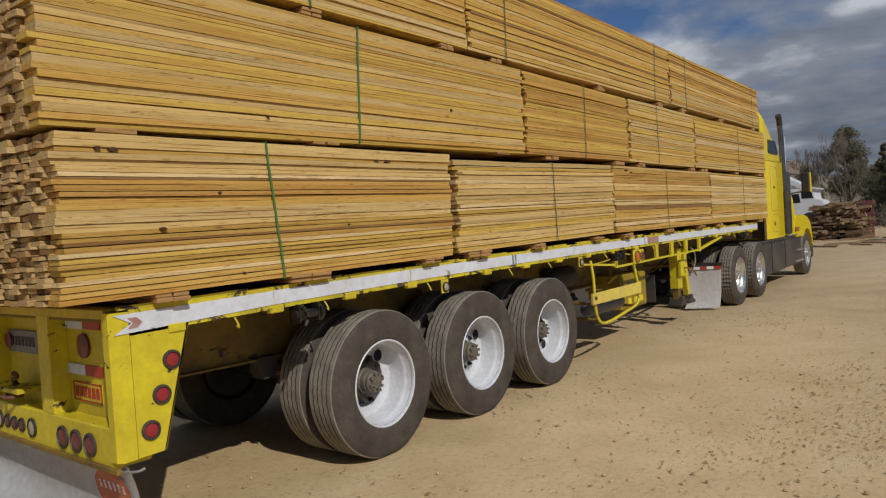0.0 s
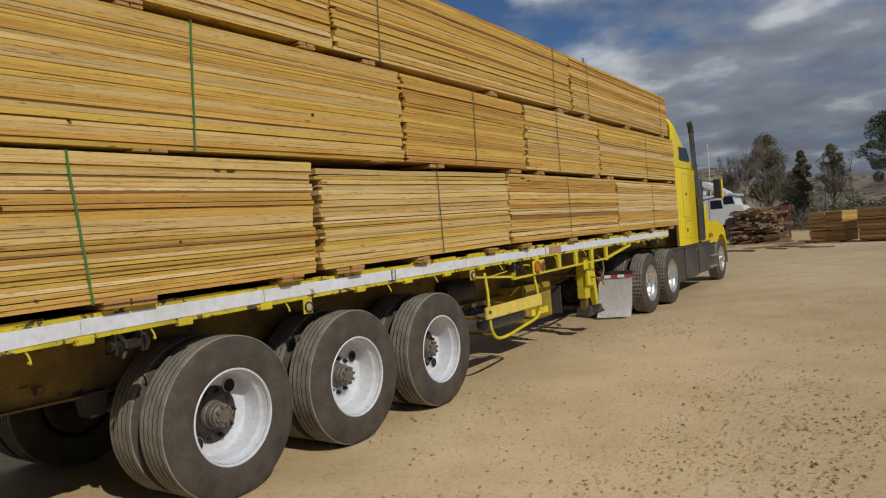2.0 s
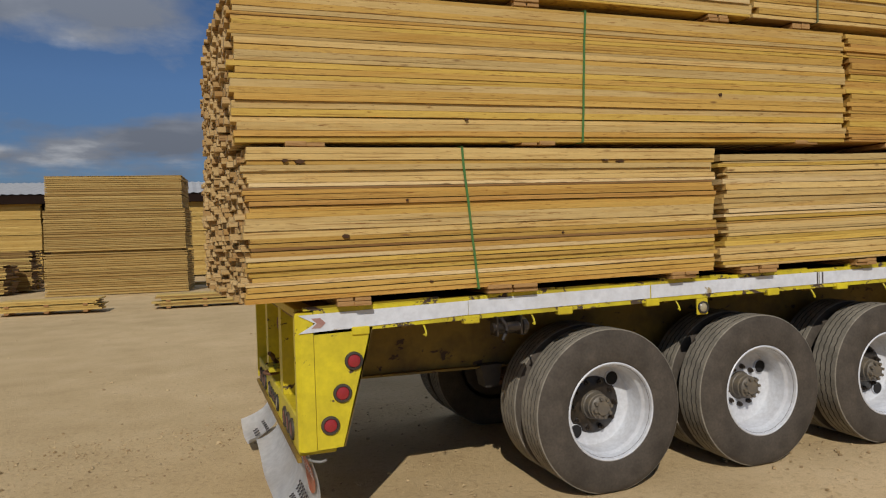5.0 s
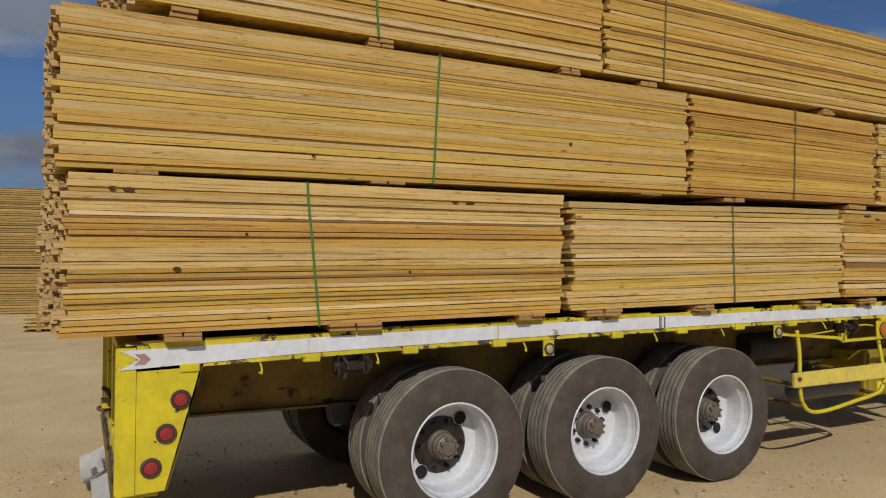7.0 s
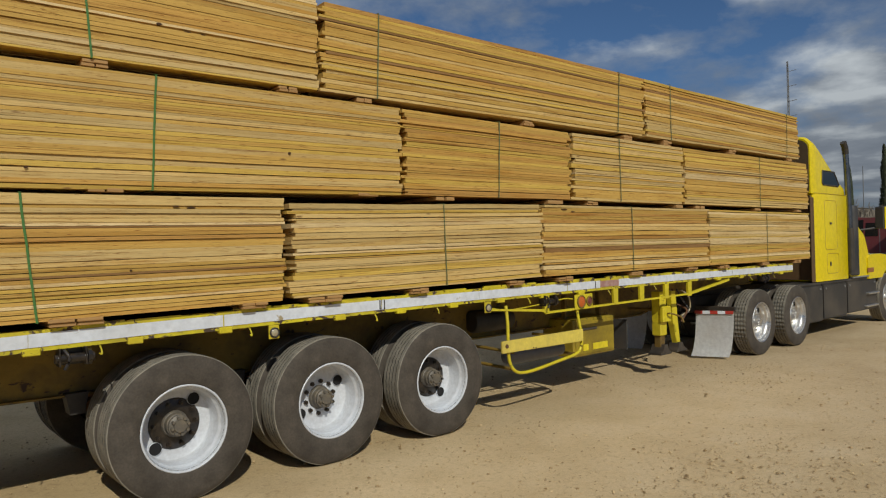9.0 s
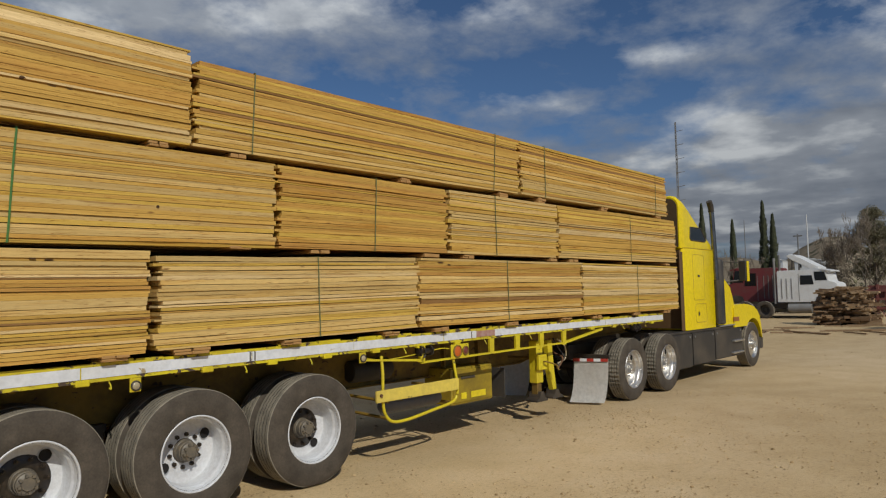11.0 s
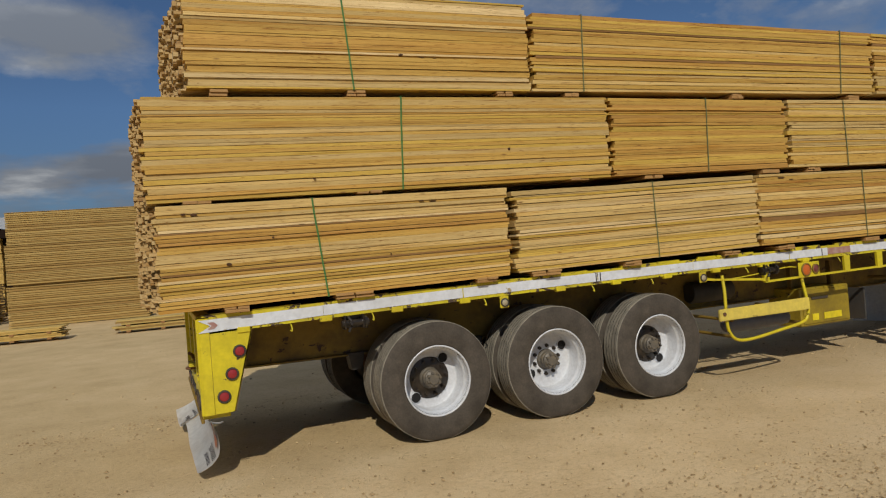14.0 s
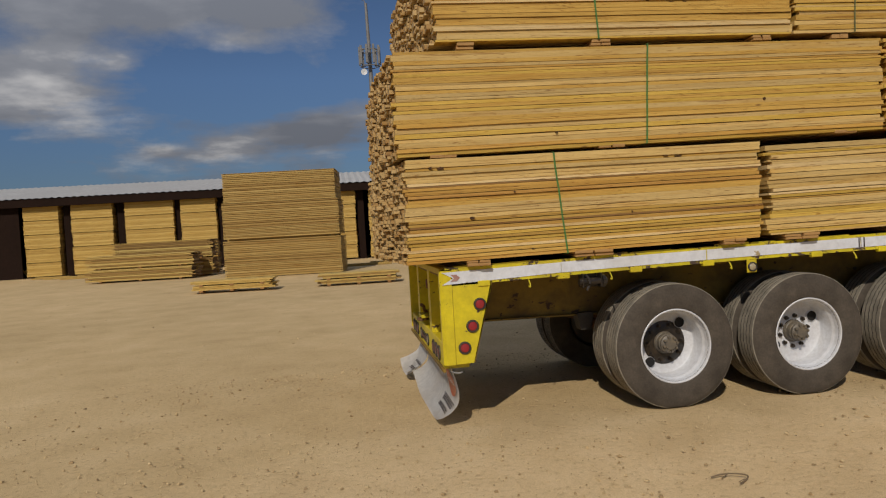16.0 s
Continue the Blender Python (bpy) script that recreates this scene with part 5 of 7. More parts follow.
    part("latch_ring", tube(bmesh.new(), [(0.97 + 0.05 * math.cos(t), 1.18 + 0.07 * math.sin(t), 0.775) for t in (0.5 * k for k in range(13))], 0.012, 6), RUST, lt)
    # side steps of the bumper seen end on
    part("bumper_hook", tube(bmesh.new(), smooth_line([(1.02, -0.05, 0.5), (1.05, -0.06, 0.475), (1.10, -0.07, 0.465), (1.13, -0.08, 0.475)], 4), 0.008, 6), GREY_STEEL, trailer)


build_trailer()


# ---- hanging mud skirts at the trailer's rear ----
def skirt(y0, y1, prof, label, decals):
    root = thing("mud_skirt", (1.0, (y0 + y1) / 2, 0.49), label, "mudflap")
    bm = bmesh.new()
    ny = 14
    line = smooth_line([(x, 0, z) for x, z in prof], 5)
    grid = []
    for p in line:
        row = []
        for j in range(ny + 1):
            y = y0 + (y1 - y0) * j / ny
            k = 1 - (p.z / 0.5)
            corner = max(0.0, 1 - j / 3.5) ** 2 * max(0.0, k - 0.45)
            away = max(0.0, 1 - (ny - j) / 7) ** 2 * max(0.0, k - 0.35)
            row.append(bm.verts.new((p.x - 0.035 * k * j / ny + 0.012 * k * noise.noise((y * 2.2, p.z * 3, 2)), y + 0.13 * corner - 0.10 * away, p.z + 0.13 * corner + 0.22 * away)))
        grid.append(row)
    fs = []
    for a, b in zip(grid, grid[1:]):
        for j in range(ny):
            fs.append(bm.faces.new((a[j], a[j + 1], b[j + 1], b[j])))
    bmesh.ops.solidify(bm, geom=fs, thickness=0.007)
    sheet = part("sheet", bm, WHITE_FLAP, root, smooth=50)

    def on(y, z):
        best = min(line, key=lambda p: abs(p.z - z))
        k = 1 - (best.z / 0.5)
        return best.x - 0.035 * k * (y - y0) / (y1 - y0) + 0.012 * k * noise.noise((y * 2.2, best.z * 3, 2))
    for name, yc, zc, ry, rz, mt, round_ in decals:
        bm = bmesh.new()
        n = 20 if round_ else 4
        vs = []
        cols, rows = 6, 6
        for i in range(rows + 1):
            for j in range(cols + 1):
                u, v = 2 * j / cols - 1, 2 * i / rows - 1
                if round_:
                    u, v = u * math.sqrt(1 - v * v / 2), v * math.sqrt(1 - u * u / 2)
                y, z = yc + u * ry, zc + v * rz
                vs.append(bm.verts.new((on(y, z) - 0.012, y, z)))
        for i in range(rows):
            for j in range(cols):
                q = i * (cols + 1) + j
                bm.faces.new((vs[q], vs[q + 1], vs[q + cols + 2], vs[q + cols + 1]))
        part(name, bm, mt, sheet)
    return root


def bars(yc, zc, n, w, h, mt):
    return [("print_bar", yc + (i - n / 2 + 0.5) * w * 2.1, zc, w / 2, h / 2, mt, False) for i in range(n)]


skirt(-0.09, 1.78, ((1.035, 0.51), (1.07, 0.40), (1.088, 0.29), (1.080, 0.18), (1.025, 0.085), (0.955, 0.03), (0.92, 0.02)), "dusty white rubber mud skirt hanging from the bumper",
      [("oval", 0.17, 0.34, 0.19, 0.115, DECAL_ORANGE, True)] + bars(0.17, 0.35, 6, 0.024, 0.055, WHITE_RIM) + bars(0.30, 0.15, 9, 0.028, 0.055, DECAL_DARK) + bars(0.36, 0.085, 10, 0.02, 0.026, DECAL_DARK))
skirt(1.785, 2.39, ((1.035, 0.51), (1.07, 0.41), (1.068, 0.31), (1.03, 0.21), (0.94, 0.125), (0.84, 0.07)), "white rubber mud skirt curled outwards", bars(2.0, 0.18, 6, 0.032, 0.030, DECAL_DARK) + bars(1.98, 0.125, 5, 0.035, 0.02, DECAL_DARK))

# ---- tractor unit ----
def section(x, w, z0, z1, r, cy, n=5):
    """A hull cross-section at x: flat sides, rounded shoulders."""
    pts = [(x, cy - w, z0)]
    for k in range(n + 1):
        a = math.pi - (math.pi / 2) * k / n
        pts.append((x, cy - w + r + r * math.cos(a), z1 - r + r * math.sin(a)))
    for k in range(n + 1):
        a = math.pi / 2 - (math.pi / 2) * k / n
        pts.append((x, cy + w - r + r * math.cos(a), z1 - r + r * math.sin(a)))
    pts.append((x, cy + w, z0))
    return pts


def loft(stations, cy):
    bm = bmesh.new()
    rings = [[bm.verts.new(p) for p in section(x, w, z0, z1, r, cy)] for x, w, z0, z1, r in stations]
    n = len(rings[0])
    for a, b in zip(rings, rings[1:]):
        for k in range(n):
            bm.faces.new((a[k], a[(k + 1) % n], b[(k + 1) % n], b[k]))
    bm.faces.new(rings[0]); bm.faces.new(rings[-1])
    return bm


def frame_line(bm, pts, y, r):
    """A thin raised seam along a closed outline on a side wall."""
    tube(bm, [(x, y, z) for x, z in pts] + [(pts[0][0], y, pts[0][1])], r, 4)
    return bm


def rounded(x0, x1, z0, z1, r, n=4):
    out = []
    for cx, cz, a0 in ((x1 - r, z1 - r, 0), (x0 + r, z1 - r, 90), (x0 + r, z0 + r, 180), (x1 - r, z0 + r, 270)):
        for k in range(n + 1):
            a = radians(a0 + 90 * k / n)
            out.append((cx + r * math.cos(a), cz + r * math.sin(a)))
    return out


def lathe_mesh(prof, at):
    """An upright turned body standing at that place."""
    bm = bmesh.new()
    n = 20
    rings = [[bm.verts.new((at[0] + r * math.cos(2 * math.pi * k / n), at[1] + r * math.sin(2 * math.pi * k / n), at[2] + h)) for k in range(n)] for r, h in prof]
    for a, b in zip(rings, rings[1:]):
        for k in range(n):
            bm.faces.new((a[k], a[(k + 1) % n], b[(k + 1) % n], b[k]))
    return bm


def build_tractor():
    root = thing("tractor_truck", (12.3, 1.15, 0.0), "bright yellow bonneted tractor truck with a tall sleeper cab", "truck")
    cy = 1.15
    # chassis
    for ys in (0.72, 1.5):
        part("chassis_rail", B(11.55, 18.9, ys, ys + 0.08, 0.70, 0.95, 0.006), BLACK_STEEL, root)
    part("fifth_wheel", prism(bmesh.new(), [(12.2, 0.75), (13.6, 0.75), (13.8, 1.0), (13.6, 1.22), (12.6, 1.22), (12.2, 1.0)], "z", 1.06, 1.2), BLACK_STEEL, root)
    for xa in (12.32, 13.70):
        part("axle", tube(bmesh.new(), [(xa, 0.1, 0.53), (xa, 2.2, 0.53)], 0.08, 12), BLACK_STEEL, root, smooth=40)
        part("drum", cyl(bmesh.new(), (xa, 0.2, 0.53), (xa, 0.5, 0.53), 0.21, 24), BLACK_STEEL, root)
        wheel(root, xa, 0.035, 0.52, rim=RIM_CHROME, tyre=TYRE_LUG, hub=HUB_CHROME, nuts=NUT_CHROME, hole=HOLE_IN, depth=0.135, label="polished drive wheel with a lugged tyre")
        wheel(root, xa, 0.36, 0.52, tyre=TYRE_LUG)
        wheel(root, xa, 1.94, 0.52, tyre=TYRE_LUG, flip=True)
        wheel(root, xa, 2.265, 0.52, rim=RIM_CHROME, tyre=TYRE_LUG, flip=True)
    for ys, fl in ((0.165, False), (2.135, True)):
        wheel(root, 18.75, ys, 0.52, rim=RIM_FRONT, tyre=TYRE_STEER, hub=HUB_CHROME, nuts=NUT_CHROME, depth=0.05, flip=fl, label="polished steer wheel")
    part("front_axle", tube(bmesh.new(), [(18.75, 0.2, 0.5), (18.75, 2.1, 0.5)], 0.07, 10), BLACK_STEEL, root)
    # mud flaps with a striped bar
    for y0 in (0.06, 1.62):
        bm = bmesh.new()
        line = smooth_line([(11.60, 0, 0.70), (11.585, 0, 0.5), (11.55, 0, 0.3), (11.49, 0, 0.13), (11.42, 0, 0.03)], 4)
        fs = []
        a = [bm.verts.new((p.x + 0.10, y0, p.z)) for p in line]
        b = [bm.verts.new((p.x - 0.12, y0 + 0.52, p.z)) for p in line]
        for i in range(len(a) - 1):
            fs.append(bm.faces.new((a[i], a[i + 1], b[i + 1], b[i])))
        bmesh.ops.solidify(bm, geom=fs, thickness=0.008)
        fl = part("mud_flap", bm, WHITE_FLAP, root, "white rubber mud flap under a red and white bar", smooth=50)
        for q in range(5):
            part("stripe", prism(bmesh.new(), [(11.684 - 0.044 * q, y0 + 0.104 * q), (11.684 - 0.044 * (q + 1), y0 + 0.104 * (q + 1) - 0.001), (11.672 - 0.044 * (q + 1), y0 + 0.104 * (q + 1) - 0.001), (11.672 - 0.044 * q, y0 + 0.104 * q)], "z", 0.69, 0.74), WHITE_BAND if q % 2 else RED_TAPE, fl)
        part("flap_hanger", B(11.70, 11.74, y0 - 0.02, 0.80 if y0 < 1 else 1.5, 0.735, 0.80, 0.004), BLACK_STEEL, root)
    # sleeper
    sl = part("sleeper", loft(((14.80, 1.10, 1.06, 2.70, 0.06), (14.86, 1.13, 1.04, 2.72, 0.05), (16.40, 1.13, 1.04, 2.72, 0.05), (16.45, 1.11, 1.06, 2.70, 0.06)), cy), YELLOW_CAB, root, "glossy yellow sleeper", smooth=35)
    part("roof_fairing", loft(((14.74, 1.10, 2.70, 3.74, 0.20), (14.80, 1.125, 2.69, 3.77, 0.21), (15.0, 1.13, 2.69, 3.72, 0.22), (15.3, 1.13, 2.69, 3.57, 0.24), (15.7, 1.125, 2.69, 3.33, 0.24), (16.1, 1.12, 2.69, 3.07, 0.22), (16.35, 1.10, 2.69, 2.92, 0.12), (16.5, 1.06, 2.69, 2.84, 0.06)), cy), YELLOW_CAB, root, "curved yellow roof fairing", smooth=40)
    # flat dark sheet that paints the shaded hollow behind the fairing
    part("fairing_inside", loft(((14.725, 1.08, 2.72, 3.71, 0.19), (14.735, 1.08, 2.72, 3.71, 0.19)), cy), paint("shade_brown_fairing_back", (0.085, 0.05, 0.02), 0.8, 0.5), root, "flat fairing back, coloured dark brown for a shaded hollow")
    # added brown sheet: the yellow back wall's shade as a colour
    part("rear_panel", B(14.775, 14.797, 0.07, 2.23, 1.08, 2.66, 0.006), paint("shade_brown_sleeper_back", (0.13, 0.07, 0.025), 0.7, 0.5), root, "back of the yellow sleeper, coloured brown for shade")
    for ys in (0.02, 2.24):
        part("side_extender", B(14.66, 14.80, ys, ys + 0.03, 1.04, 2.62, 0.01), paint("brown_rubber_extender", (0.12, 0.065, 0.025), 0.75, 0.5), root, "narrow dark brown side extender")
    yo = cy - 1.13
    part("sleeper_window", prism(bmesh.new(), [(15.22, 3.14), (15.78, 3.14), (16.02, 2.90), (15.98, 2.87), (15.24, 2.87), (15.19, 2.91)], "y", yo + 0.005, yo - 0.006), GLASS_DARK, sl, "small dark sleeper window")
    part("window_seal", frame_line(bmesh.new(), [(15.22, 3.14), (15.78, 3.14), (16.02, 2.90), (15.98, 2.87), (15.24, 2.87), (15.19, 2.91)], yo - 0.006, 0.012), BLACK_STEEL, sl)
    part("seam", tube(bmesh.new(), [(14.82, yo - 0.001, 2.705), (16.42, yo - 0.001, 2.705)], 0.006, 4), SEAM, sl)
    part("locker_door", frame_line(bmesh.new(), rounded(15.28, 15.86, 1.64, 2.58, 0.07), yo - 0.001, 0.006), SEAM, sl)
    part("locker_door", frame_line(bmesh.new(), rounded(15.34, 15.92, 1.18, 1.56, 0.07), yo - 0.001, 0.006), SEAM, sl)
    part("locker_latch", B(15.48, 15.53, yo - 0.015, yo, 1.32, 1.40, 0.004), BLACK_STEEL, sl)
    part("locker_latch", B(15.52, 15.60, yo - 0.015, yo, 2.12, 2.16, 0.004), BLACK_STEEL, sl)
    # cab, windscreen, bonnet
    cab = part("cab", loft(((16.45, 0.92, 1.05, 2.80, 0.10), (16.75, 0.90, 1.05, 2.80, 0.12), (17.05, 0.89, 1.05, 2.62, 0.12), (17.42, 0.88, 1.05, 2.10, 0.10), (17.5, 0.87, 1.05, 2.02, 0.10)), cy), YELLOW_CAB, root, smooth=35)
    yc = cy - 0.895
    part("door_window", prism(bmesh.new(), [(16.58, 2.55), (16.95, 2.52), (17.30, 2.05), (16.58, 2.0)], "y", yc + 0.02, yc - 0.02), GLASS_DARK, cab, "dark door window")
    part("windscreen", prism(bmesh.new(), [(17.06, 2.63), (17.10, 2.60), (17.44, 2.08), (17.42, 2.05)], "y", cy - 0.80, cy + 0.80), GLASS_DARK, cab, "dark raked windscreen")
    for ys, s in ((cy - 1.12, 1), (cy + 1.12, -1)):
        part("cowl", prism(bmesh.new(), [(16.92, 1.06), (16.92, 2.14), (17.03, 2.08), (17.36, 1.90), (17.50, 1.68), (17.60, 1.46), (17.60, 1.06)], "y", ys, ys + 0.4 * s), YELLOW_CAB, root, "yellow cowl side stepping down to the wing")
    part("bonnet", loft(((17.5, 1.0, 1.05, 2.00, 0.16), (17.8, 0.92, 1.0, 1.86, 0.20), (18.4, 0.74, 0.95, 1.68, 0.24), (19.0, 0.62, 0.85, 1.54, 0.25), (19.25, 0.58, 0.75, 1.46, 0.25), (19.32, 0.54, 0.70, 1.30, 0.20)), cy), YELLOW_CAB, root, "sloping yellow bonnet", smooth=40)
    # front wings with an arch over the wheel
    for ys, s in ((cy - 1.14, 1), (cy + 1.14, -1)):
        arch = [(18.75 + 0.60 * math.cos(a), 0.55 + 0.60 * math.sin(a)) for a in (radians(d) for d in range(134, 9, -9))]
        outer = [(17.50, 0.98), (17.48, 1.42), (17.60, 1.49), (18.2, 1.50), (18.6, 1.47), (18.9, 1.41), (19.10, 1.32), (19.24, 1.19), (19.34, 0.95), (19.38, 0.70)]
        pts = outer + [(19.37, 0.64)] + list(reversed(arch))
        part("front_wing", prism(bmesh.new(), pts, "y", ys, ys + 0.55 * s), YELLOW_CAB, root, "yellow front wing")
        part("turn_lamp", B(17.46, 17.80, min(ys - 0.010 * s, ys + 0.01 * s), max(ys - 0.010 * s, ys + 0.01 * s), 1.12, 1.215, 0.004), paint("dusty_amber_lens", (0.34, 0.12, 0.03), 0.35, 0.5, (0.25, 0.13, 0.05), scale=9), root, "amber turn lamp")
        part("bumper_end", B(19.25, 19.48, ys + 0.02 * s, ys + 0.4 * s, 0.38, 0.66, 0.02), BLACK_SKIRT, root)
    part("front_bumper", B(19.40, 19.52, cy - 0.8, cy + 0.8, 0.36, 0.66, 0.02), CHROME, root)
    # side fairings, tanks, step
    for ys, s in ((0.0, 1), (2.30, -1)):
        for x0, x1, z0 in ((14.06, 15.10, 0.30), (15.12, 16.30, 0.32), (16.32, 17.98, 0.34)):
            pts = [(x0, 0.98), (x1, 0.98), (x1, z0), (x0 + (0.12 if x0 < 14.2 else 0), z0)]
            f = part("side_fairing", prism(bmesh.new(), pts, "y", ys + 0.02 * s, ys + 0.35 * s, 0.02), BLACK_SKIRT, root, "dusty black side fairing")
            for xb in (x0 + 0.12, x1 - 0.12):
                part("fastener", cyl(bmesh.new(), (xb, ys + 0.02 * s, 0.90), (xb, ys + 0.008 * s, 0.90), 0.022, 10), GREY_STEEL, f)
        part("fairing_top", B(14.06, 17.45, ys + 0.02 * s if s > 0 else ys - 0.45, ys + 0.45 if s > 0 else ys - 0.02, 0.985, 1.03, 0.006), BLACK_SKIRT, root)
        part("step_plate", B(16.55, 17.45, min(ys - 0.02 * s, ys + 0.4 * s), max(ys - 0.02 * s, ys + 0.4 * s), 1.034, 1.06, 0.004), GREY_STEEL, root, "bright metal step plate")
        part("step", B(17.25, 17.92, min(ys - 0.04 * s, ys + 0.2 * s), max(ys - 0.04 * s, ys + 0.2 * s), 0.40, 0.44, 0.008), CHROME, root)
        part("step", B(17.35, 17.95, min(ys - 0.05 * s, ys + 0.2 * s), max(ys - 0.05 * s, ys + 0.2 * s), 0.66, 0.70, 0.008), CHROME, root)
    # exhaust stacks
    for ys in (0.0, 2.30):
        ex = part("exhaust_pipe", tube(bmesh.new(), smooth_line([(16.50, ys, 1.10), (16.50, ys + 0.01, 2.2), (16.49, ys + 0.03, 3.2), (16.48, ys + 0.04, 3.56), (16.45, ys + 0.04, 3.68), (16.39, ys + 0.045, 3.77)], 6), 0.056, 16), SOOTY, root, "sooty chrome exhaust stack", smooth=50)
        part("heat_shield", cyl(bmesh.new(), (16.50, ys, 1.12), (16.495, ys, 2.05), 0.070, 18), BLACK_STEEL, ex, "dark heat shield", smooth=40)
        part("tip", tube(bmesh.new(), [(16.482, ys + 0.04, 3.55), (16.455, ys + 0.04, 3.67), (16.385, ys + 0.045, 3.775)], 0.062, 16), BLACK_STEEL, ex, "sooty black stack tip", smooth=50)
        part("air_cleaner", lathe_mesh([(0.0005, 0.0), (0.10, 0.005), (0.125, 0.03), (0.125, 1.34), (0.11, 1.42), (0.0005, 1.45)], (16.74, ys + (0.06 if ys < 1 else -0.06), 1.08)), BLACK_SKIRT, root, "dark upright air cleaner behind the bonnet", smooth=40)
    # mirrors
    for ys, s in ((-0.33, 1), (2.63, -1)):
        mi = part("mirror", B(17.42, 17.50, min(ys, ys + 0.17 * s), max(ys, ys + 0.17 * s), 2.03, 2.49, 0.02), BLACK_STEEL, root, "black door mirror in a yellow shell")
        part("mirror_shell", B(17.43, 17.56, min(ys - 0.024 * s, ys - 0.002 * s), max(ys - 0.024 * s, ys - 0.002 * s), 2.02, 2.48, 0.010), YELLOW_CAB, mi)
        part("mirror_arm", tube(bmesh.new(), [(17.48, ys + 0.2 * s, 2.45), (17.2, ys + 0.62 * s, 2.5)], 0.014, 6), BLACK_STEEL, mi)
        part("mirror_arm", tube(bmesh.new(), [(17.48, ys + 0.15 * s, 2.05), (17.1, ys + 0.62 * s, 1.98)], 0.022, 6), BLACK_STEEL, mi)
    # air lines behind the cab
    for k, mt in enumerate((RED_STEEL, BLACK_STEEL, BLACK_STEEL)):
        pts = smooth_line([(14.78, 0.9 + 0.15 * k, 1.9), (14.4, 0.9 + 0.15 * k, 1.45), (14.0, 0.95 + 0.1 * k, 1.35), (13.55, 1.0 + 0.1 * k, 1.3)], 6)
        part("air_line", tube(bmesh.new(), pts, 0.014, 6), mt, root)


build_tractor()

# ---- timber stacks in the yard ----
def yard_stack(x0, x1, y0, y1, tiers, turn, label, mat, t=0.05, jag=0.05, group="", fill=0.88, bearers=True, ends=None):
    """Piled boards in tiers of (z0, z1); bearers show between the tiers."""
    c = Vector(((x0 + x1) / 2, (y0 + y1) / 2, 0))
    root = thing("lumber_stack", c, label, "lumber", group)
    m = Matrix.Translation(c) @ Matrix.Rotation(radians(turn), 4, "Z")
    hx, hy = (x1 - x0) / 2, (y1 - y0) / 2
    for z0, z1, *in_x in tiers:
        sx = in_x[0] if in_x else 0.0
        bm = bmesh.new()
        z = z0
        while z < z1 - 0.01:
            th = min(t * rng.uniform(0.6, 1.45), z1 - z)
            for cy0, cy1 in ((-hy, 0.0), (0.004, hy)):
                a, b = -hx + sx + rng.uniform(-jag, jag), hx - sx + rng.uniform(-jag, jag)
                jy = rng.uniform(-0.008, 0.008)
                vs = [bm.verts.new(m @ Vector(p)) for p in ((a, cy0 + jy, z), (b, cy0 + jy, z), (b, cy1 + jy, z), (a, cy1 + jy, z), (a, cy0 + jy, z + th * fill), (b, cy0 + jy, z + th * fill), (b, cy1 + jy, z + th * fill), (a, cy1 + jy, z + th * fill))]
                for f in ((0, 1, 2, 3), (4, 5, 6, 7), (0, 1, 5, 4), (1, 2, 6, 5), (2, 3, 7, 6), (3, 0, 4, 7)):
                    fc = bm.faces.new([vs[i] for i in f])
                    # ends: darker wood that stands for rough board ends and their shade
                    fc.material_index = 1 if ends and f in ((1, 2, 6, 5), (3, 0, 4, 7)) else 0
            z += th
        cx, cyy = hx - sx - 2 * jag - 0.05, hy - 0.04
        box(bm, -cx, cx, -cyy, cyy, z0 + 0.01, z1 - 0.02, m=m)
        if z0 > 0.5:
            box(bm, -cx + 0.1, cx - 0.1, -cyy + 0.12, cyy - 0.12, z0 - 0.09, z0 + 0.02, m=m)
        part("tier", bm, (mat, ends or mat), root, kind="stuff")
        if bearers and z0 > 0.02:
            for k in (-0.75, 0.0, 0.75):
                bmb = box(bmesh.new(), k * hx - 0.06, k * hx + 0.06, -hy - 0.02, hy, z0 - 0.055, z0 - 0.003, m=m)
                part("bearer", bmb, WOOD_DUN, root)
    return root


BROWN_STACK = "tall weathered brown stack of sawn boards on the dirt"
yard_stack(-4.60, 0.46, 25.2, 27.6, ((0.02, 1.62), (1.695, 3.25, 0.03), (3.255, 4.53, 0.12)), -6.0, BROWN_STACK, WOOD_YARD, 0.076, 0.016, fill=0.70, bearers=False)
yard_stack(-11.3, -6.4, 28.2, 29.6, ((0.08, 0.62), (0.68, 1.24, 0.03)), -7.0, "low weathered board stack in two tiers", WOOD_PALE, 0.085, 0.09, fill=0.74, ends=WOOD_SLAB)
yard_stack(-10.6, -5.8, 30.0, 31.4, ((0.08, 0.9), (0.95, 1.80, 0.03)), -7.0, "weathered board stack behind a lower one", WOOD_PALE, 0.085, 0.09, fill=0.74, ends=WOOD_SLAB)
yard_stack(-4.5, -1.9, 17.3, 18.2, ((0.10, 0.25), (0.28, 0.40, 0.06)), -8.0, "small pile of pale boards on bearers", WOOD_SHED, 0.04, 0.12)
yard_stack(-0.5, 2.1, 17.0, 17.8, ((0.07, 0.22), (0.25, 0.40, 0.04)), -2.0, "small pile of honey-brown boards on bearers", WOOD_PALE, 0.045, 0.12)
yard_stack(-19.4, -16.0, 41.0, 42.2, ((0.10, 0.5, 0.3),), -4.0, "low pile of pale boards by the shed", WOOD_SHED, 0.06, 0.3)
